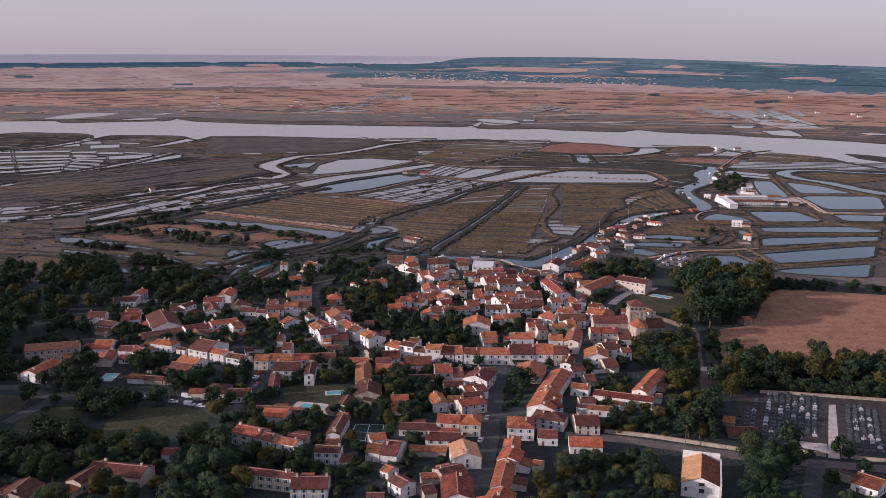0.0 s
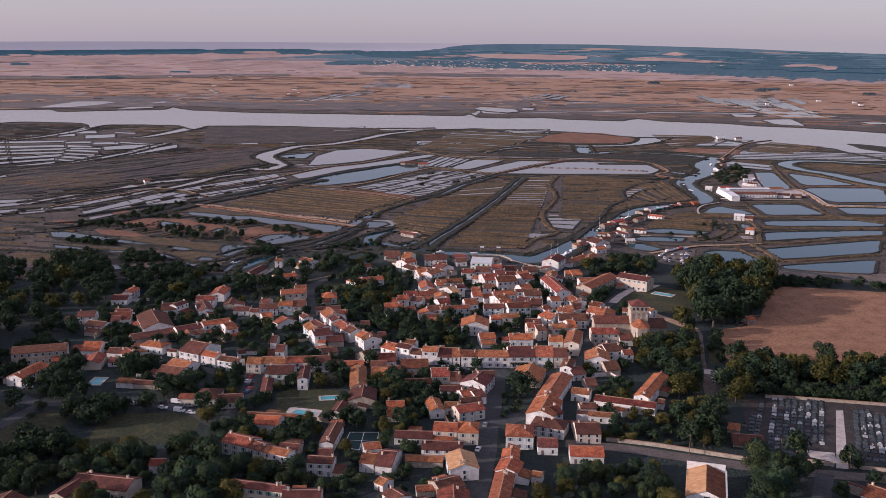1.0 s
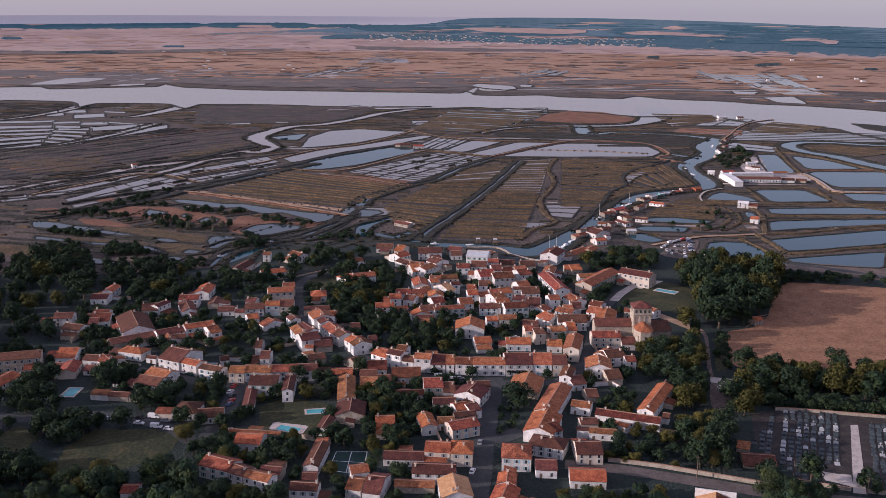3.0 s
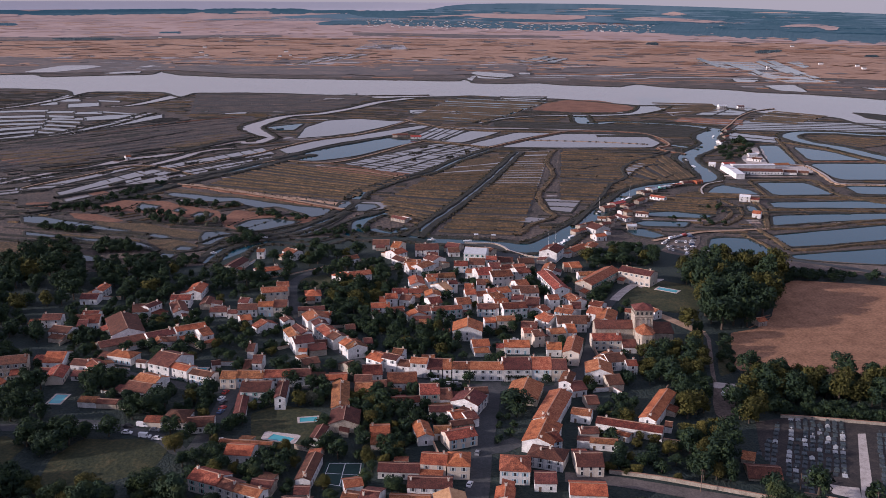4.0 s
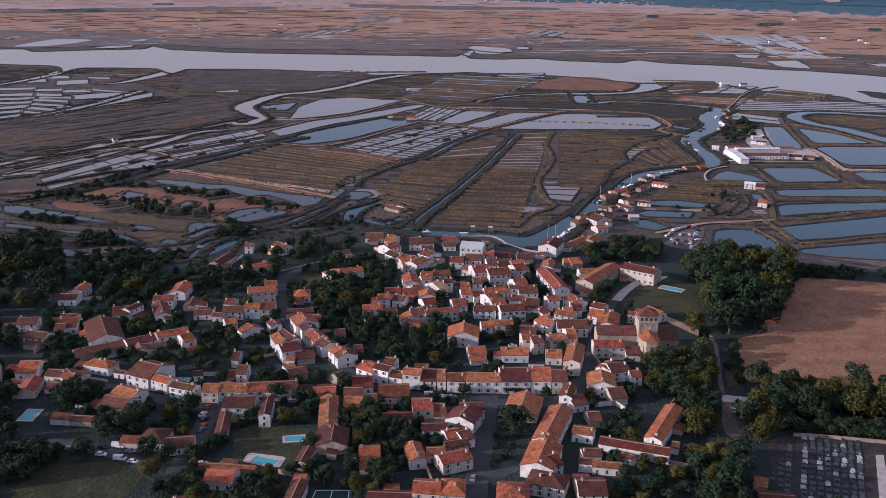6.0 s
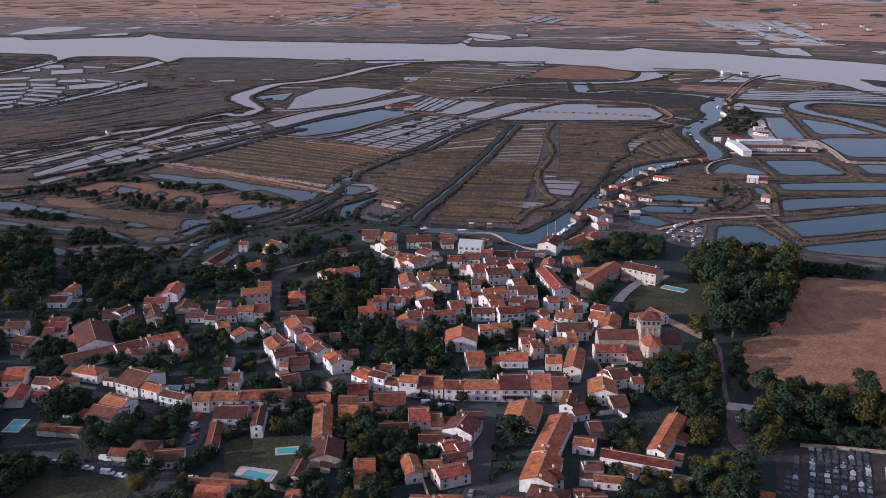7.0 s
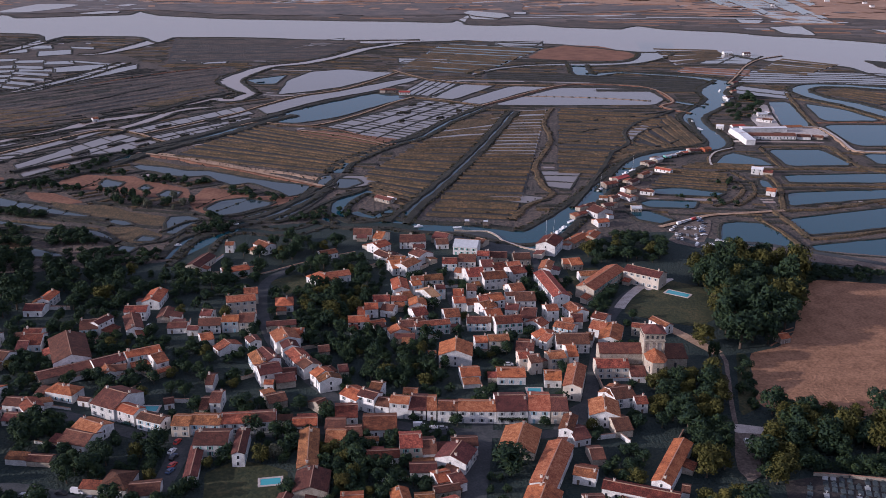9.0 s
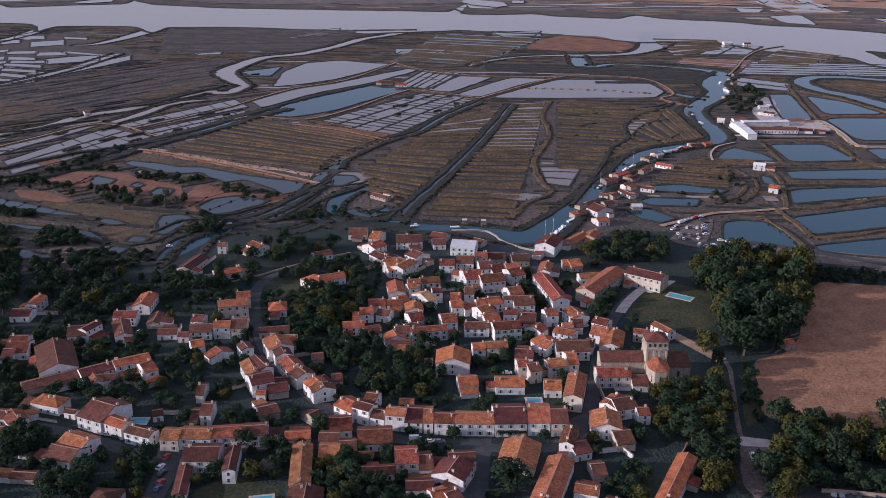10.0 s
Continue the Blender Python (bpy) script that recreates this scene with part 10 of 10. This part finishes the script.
grove([(-151.2, 455.2), (-133.4, 450.6), (-115.2, 442.8), (-100.4, 427.2), (-102.8, 416.4), (-119.3, 419.1), (-138.5, 434.2)], 20, 3.4, 2.4, "bush", seed=125, near=0.45)
grove([(-295.2, 397.5), (-278.5, 394.9), (-251.1, 384.3), (-245.1, 373.5), (-261.9, 373.1), (-290.2, 386.2)], 20, 4.0, 2.5, "bush leaf", seed=126, near=0.45)
grove([(-275.8, 353.3), (-261.9, 354.9), (-250.6, 345.1), (-253.8, 335.3), (-268.9, 337.4)], 14, 4.0, 2.5, "bush leaf", seed=127, near=0.45)
grove([(-235.8, 344.1), (-219.2, 348.2), (-203.5, 333.9), (-194.7, 320.1), (-207.6, 315.4), (-229.0, 321.8)], 36, 5.0, 2.6, "leaf bush", seed=131, near=0.45)
grove([(-93.2, 367.3), (-76.5, 399.2), (-60.9, 399.6), (-44.3, 388.6), (-58.1, 371.9), (-79.2, 361.1)], 26, 3.0, 2.2, "bush bush leaf", seed=133, near=0.45)
grove([(-274.5, 328.5), (-241.7, 329.6), (-221.7, 281.9), (-254.9, 283.3)], 40, 5, 3.0, "bush leaf leaf", seed=128, near=0.45)
grove([(-212.4, 309.2), (-154.9, 308.4), (-148.0, 281.6), (-203.0, 282.4)], 46, 4, 2.6, "bush bush leaf", seed=129, near=0.45)
grove([(-153.4, 379.5), (-135.2, 388.1), (-115.0, 365.3), (-122.3, 343.0), (-141.1, 342.4)], 12, 5, 2.8, "leaf bush", seed=130, near=0.45)
grove([(212.1, 273.8), (230.2, 278.3), (250.2, 266.5), (245.2, 258.5), (211.1, 261.8)], 16, 4, 2.6, "bush leaf", seed=132, near=0.45)
grove([(36.0, -7.1), (88.4, -5.9), (80.4, -41.0), (69.9, -75.3), (26.5, -76.2)], 60, 7, 3.6, "leaf leaf gold bush", seed=10)
grove([(117.6, 2.7), (139.6, 3.2), (124.8, -37.9), (116.0, -67.4), (98.2, -67.8)], 18, 11, 4.6, "leaf gold leaf", seed=11)
grove([(114.8, 8.1), (157.2, 3.7), (163.6, -11.7), (181.0, -34.5), (125.0, -67.2), (140.8, -21.9)], 16, 6, 3.2, "leaf bush", seed=12)
grove([(-417.4, 316.5), (-311.8, 306.0), (-227.6, 291.6), (-192.5, 242.2), (-208.0, 188.1), (-213.9, 132.7), (-281.9, 93.9)], 145, 11, 5, "leaf leaf leaf leaf leaf leaf leaf gold", seed=13, near=0.45)
grove([(-220.0, -8.0), (-147.9, -1.0), (-129.2, -4.8), (-104.7, 0.1), (-84.9, 8.8), (-71.7, -12.2), (-37.8, -13.9), (-31.6, -23.4), (-69.3, -42.2), (-64.2, -81.4), (-174.0, -83.6)], 150, 9, 4.6, "leaf leaf leaf bush leaf leaf leaf leaf leaf gold", seed=14, near=0.45)
grove([(-229.5, 104.1), (-181.1, 123.9), (-143.7, 115.6), (-103.4, 66.9), (-137.4, 31.5), (-199.8, 43.0)], 60, 8, 3.8, "leaf", seed=15)
tree(-94.4, 33.6, 8, 4.2, "gold")
tree(-164.1, -4.2, 6, 3.4, "gold")
tree(-160.0, 1.3, 6, 3.2, "gold")
tree(-155.1, 8.0, 6, 3, "gold")
tree(-98.4, -37.4, 6, 3.2, "gold")
tree(-77.7, -23.3, 8, 4.5, "gold")
tree(34.8, 71.5, 10, 7.2)
tree(28.9, 64.6, 3.4, 1.7, "bush")
tree(28.3, 57.0, 3.4, 1.6, "bush")
tree(26.7, 43.1, 4.0, 2.2, "bush")
tree(32.2, 49.3, 4.0, 2.2, "bush")
tree(34.0, 56.6, 3.6, 1.8, "bush")
tree(31.8, 64.1, 3.2, 1.6, "bush")
grove([(68.8, 71.5), (102.7, 50.9), (92.6, 7.6), (63.3, 18.2)], 34, 5, 2.8, "leaf bush gold", seed=17)
grove([(-228.3, 262.3), (-165.0, 271.4), (-124.3, 267.6), (-96.8, 318.2), (-75.7, 333.8), (-47.0, 318.8), (-26.2, 281.7), (-27.3, 233.5), (-45.4, 192.7), (-81.1, 264.0), (-128.9, 228.8), (-173.0, 210.9)], 105, 8, 4, "leaf leaf leaf leaf leaf leaf leaf gold", seed=18)
grove([(-57.8, 248.2), (-28.4, 248.6), (-24.8, 199.2), (-49.8, 186.5)], 26, 7, 3.6, "leaf leaf gold", seed=19)
grove([(-44.6, 186.6), (-16.4, 193.0), (7.4, 187.0), (7.7, 143.0), (-20.0, 135.4), (-33.9, 158.2)], 60, 6, 2.8, "leaf leaf leaf bush bush bush leaf gold", seed=20)
grove([(100.4, 320.9), (124.8, 344.1), (144.4, 338.0), (146.9, 321.5), (138.2, 294.5), (112.5, 294.2), (94.8, 283.1)], 38, 7, 3.6, "leaf leaf leaf leaf leaf gold", seed=21)
grove([(95.8, 249.9), (107.7, 250.1), (100.9, 220.5), (88.9, 206.8)], 10, 7, 3.6, "leaf", seed=22)
grove([(-199.8, 197.6), (-74.6, 281.1), (69.5, 282.8), (109.3, 213.7), (83.5, 64.1), (-140.8, 63.2)], 330, 5, 2.7, "bush bush bush leaf leaf leaf leaf leaf gold", seed=23, gap=0.6, near=0.5)
grove([(318.8, 800.0), (354.5, 862.3), (375.8, 863.0), (345.1, 757.5), (317.5, 706.0), (300.1, 710.9)], 24, 6.5, 4.2, "leaf", seed=24, near=0.5)
grove([(175.0, 442.6), (242.5, 506.9), (223.4, 415.6), (173.4, 401.6)], 14, 3, 2.2, "bush", seed=30)
grove([(-107.7, 107.6), (-40.7, 109.5), (-11.0, 62.0), (-4.6, -0.2), (-33.9, -11.3), (-80.5, 8.9), (-103.2, 45.5)], 90, 6, 3, "leaf leaf leaf bush leaf leaf leaf leaf leaf gold", seed=41, gap=0.5, near=0.5)
grove([(-51.9, 109.2), (-1.4, 110.7), (-5.6, 48.0), (-39.9, 47.1)], 24, 7, 3.6, "leaf", seed=42, gap=0.6)
grove([(-98.9, 40.2), (-88.9, 47.2), (-81.8, 25.4), (-91.0, 20.3)], 8, 7, 3.6, "leaf leaf gold", seed=43)
grove([(-47.9, -1.2), (-0.2, -0.1), (4.0, -42.7), (-42.1, -43.7)], 24, 4, 2.4, "leaf bush", seed=44, gap=0.5)
grove([(-23.8, 110.0), (21.1, 111.3), (14.0, 48.5), (-19.6, 34.5)], 26, 4, 2.3, "leaf bush bush", seed=45, gap=0.5)
grove([(-191.9, 188.6), (-120.3, 191.0), (-102.1, 107.8), (-163.2, 106.0)], 40, 5, 2.8, "leaf leaf bush", seed=46, gap=0.5)
grove([(-362.4, 296.9), (-227.6, 291.6), (-175.9, 286.8), (-170.2, 265.8), (-346.3, 267.3)], 36, 8, 4, "leaf", seed=55, near=0.5)
grove([(99.1, 45.8), (115.4, 53.9), (115.5, 35.1), (107.5, 11.3), (95.9, 14.3)], 20, 10, 4.4, "leaf leaf leaf gold", seed=134, near=0.5)
grove([(115.7, 113.2), (126.0, 120.3), (114.9, 70.6), (104.7, 65.0)], 12, 11, 4.6, "gold gold leaf", seed=61, near=0.5)
grove([(133.5, 94.3), (144.6, 97.6), (132.6, 57.6), (123.0, 60.0)], 10, 10, 4.6, "gold gold leaf", seed=62, near=0.5)
tree(155.5, 93.5, 9, 4, "gold")
tree(166.3, 98.0, 8, 3.4, "grey")
grove([(-33.2, 93.7), (-17.8, 97.2), (-14.8, 68.2), (-22.8, 52.2), (-30.5, 68.0)], 12, 8, 3.8, "leaf leaf gold", seed=71, near=0.5)
tree(-68.4, 114.1, 8, 4)
tree(-60.6, 96.7, 8, 4)
tree(-49.9, 78.5, 6, 3, "grey")
grove([(-163.9, 14.4), (-136.2, 9.1), (-120.5, -2.6), (-87.8, 8.7), (-74.8, -2.5), (-39.5, -22.8), (-144.1, -28.8)], 46, 7, 3.6, "leaf leaf leaf bush leaf leaf leaf leaf leaf gold", seed=81, near=0.5)
grove([(-156.8, 45.5), (-147.9, 57.6), (-136.8, 53.0), (-129.8, 27.9), (-145.6, 27.5)], 9, 7, 3.8, "leaf", seed=82, near=0.5)
grove([(-216.6, 129.7), (-208.5, 136.8), (-181.8, 126.4), (-176.7, 106.4), (-202.2, 98.2)], 14, 6, 3.4, "leaf", seed=83)
grove([(-106.6, 72.6), (-98.4, 79.5), (-81.9, 60.4), (-79.2, 37.1), (-94.8, 45.2)], 7, 7, 3.6, "leaf gold", seed=84)
grove([(-178.4, 46.2), (-146.8, 19.7), (-151.2, 14.6), (-166.1, 19.3)], 14, 2.4, 2.2, "bush", seed=85)
grove([(-144.8, 115.1), (-126.5, 107.7), (-113.3, 79.1), (-128.2, 78.8)], 8, 6, 3.4, "leaf", seed=86)
grove([(-223.9, 186.5), (-202.2, 187.1), (-187.3, 148.1), (-213.1, 147.4)], 12, 6, 3.2, "leaf bush", seed=87)
# tall western belt, mostly out of view, added to shade the houses
grove([(-280.4, 140.8), (-239.3, 154.8), (-215.2, 104.5), (-248.3, 82.3)], 30, 13, 5, "leaf", seed=91, near=0.5)
grove([(-253.5, 82.2), (-219.3, 91.4), (-181.7, 15.1), (-204.5, -5.0)], 36, 13, 5, "leaf leaf leaf bush leaf leaf leaf leaf leaf gold", seed=92, near=0.5)
grove([(-312.4, 237.9), (-279.0, 251.0), (-258.4, 205.3), (-285.4, 185.5)], 20, 12, 5, "leaf", seed=93, near=0.5)


# ---- planting: the nearest trees singly, the rest of the woods joined ----
def joined(name, items, label):
    """One mesh of many far crowns and trunks."""
    cache, vs, fs, mi, mats, base = {}, [], [], [], [], 0
    for x, y, h, r, kind, z, k, turn, wide in items:
        low = 0.18 if kind != "bush" else 0.02
        hz = h * (1 - low) / 1.75
        for me, loc, sc in ((FAR_CROWNS[kind][k % len(FAR_CROWNS[kind])], h * low + hz * 0.82, (r * 1.12, r * 1.12 * wide, hz)), (TRUNKS[k % 4], 0, (h * 0.9, h * 0.9, h * 0.86))):
            if me.name not in cache:
                v = np.empty(len(me.vertices) * 3)
                me.vertices.foreach_get("co", v)
                cache[me.name] = (v.reshape(-1, 3), [tuple(p.vertices) for p in me.polygons])
                if me.materials[0].name not in mats:
                    mats.append(me.materials[0].name)
            v, f = cache[me.name]
            if me in TRUNKS and len(items) > 400:
                f = f[:6]
            t = radians(turn)
            p = v * np.array(sc)
            q = np.stack([p[:, 0] * math.cos(t) - p[:, 1] * math.sin(t) + x, p[:, 0] * math.sin(t) + p[:, 1] * math.cos(t) + y, p[:, 2] + loc + z], 1)
            vs.append(q)
            fs += [tuple(i + base for i in g) for g in f]
            mi += [mats.index(me.materials[0].name)] * len(f)
            base += len(q)
    me = bpy.data.meshes.new(name)
    me.from_pydata(np.concatenate(vs).tolist(), [], fs)
    for m in mats:
        me.materials.append(bpy.data.materials[m])
    me.polygons.foreach_set("material_index", mi)
    tagged(new(name, me), label, "trees", kind="stuff")


TREES.sort(key=lambda q: math.hypot(q[0] - 5, q[1] + 300) - 40 * (q[4] in ("gold", "cypress")))
for item in TREES[:300]:
    plant(*item)
joined("woodland", TREES[300:], "dense dark green trees and shrubs of the village edge and marsh")


def marsh_tufts():
    """Coarse grass and reeds on the banks and ridges, one mesh."""
    rnd = random.Random(9)
    vs, fs = [], []
    for x, y, s in TUFTS:
        for q in range(3):
            a = rnd.uniform(0, math.pi)
            cx, cy = x + rnd.uniform(-0.7, 0.7) * s, y + rnd.uniform(-0.7, 0.7) * s
            dx, dy = math.cos(a) * s * 0.9, math.sin(a) * s * 0.9
            k = len(vs)
            vs += [(cx - dx, cy - dy, 0.25), (cx + dx, cy + dy, 0.25), (cx + dx * 0.5 + rnd.uniform(-0.3, 0.3), cy + dy * 0.5, 0.5 + s * rnd.uniform(0.7, 1.3)), (cx - dx * 0.6, cy - dy * 0.6 + rnd.uniform(-0.3, 0.3), 0.5 + s * rnd.uniform(0.6, 1.1))]
            fs.append((k, k + 1, k + 2, k + 3))
    me = bpy.data.meshes.new("reeds")
    me.from_pydata(vs, [], fs)
    me.materials.append(MAT["tuft"])
    tagged(new("reeds", me), "coarse dark reeds and grass on the marsh banks", "reeds", kind="stuff")


marsh_tufts()
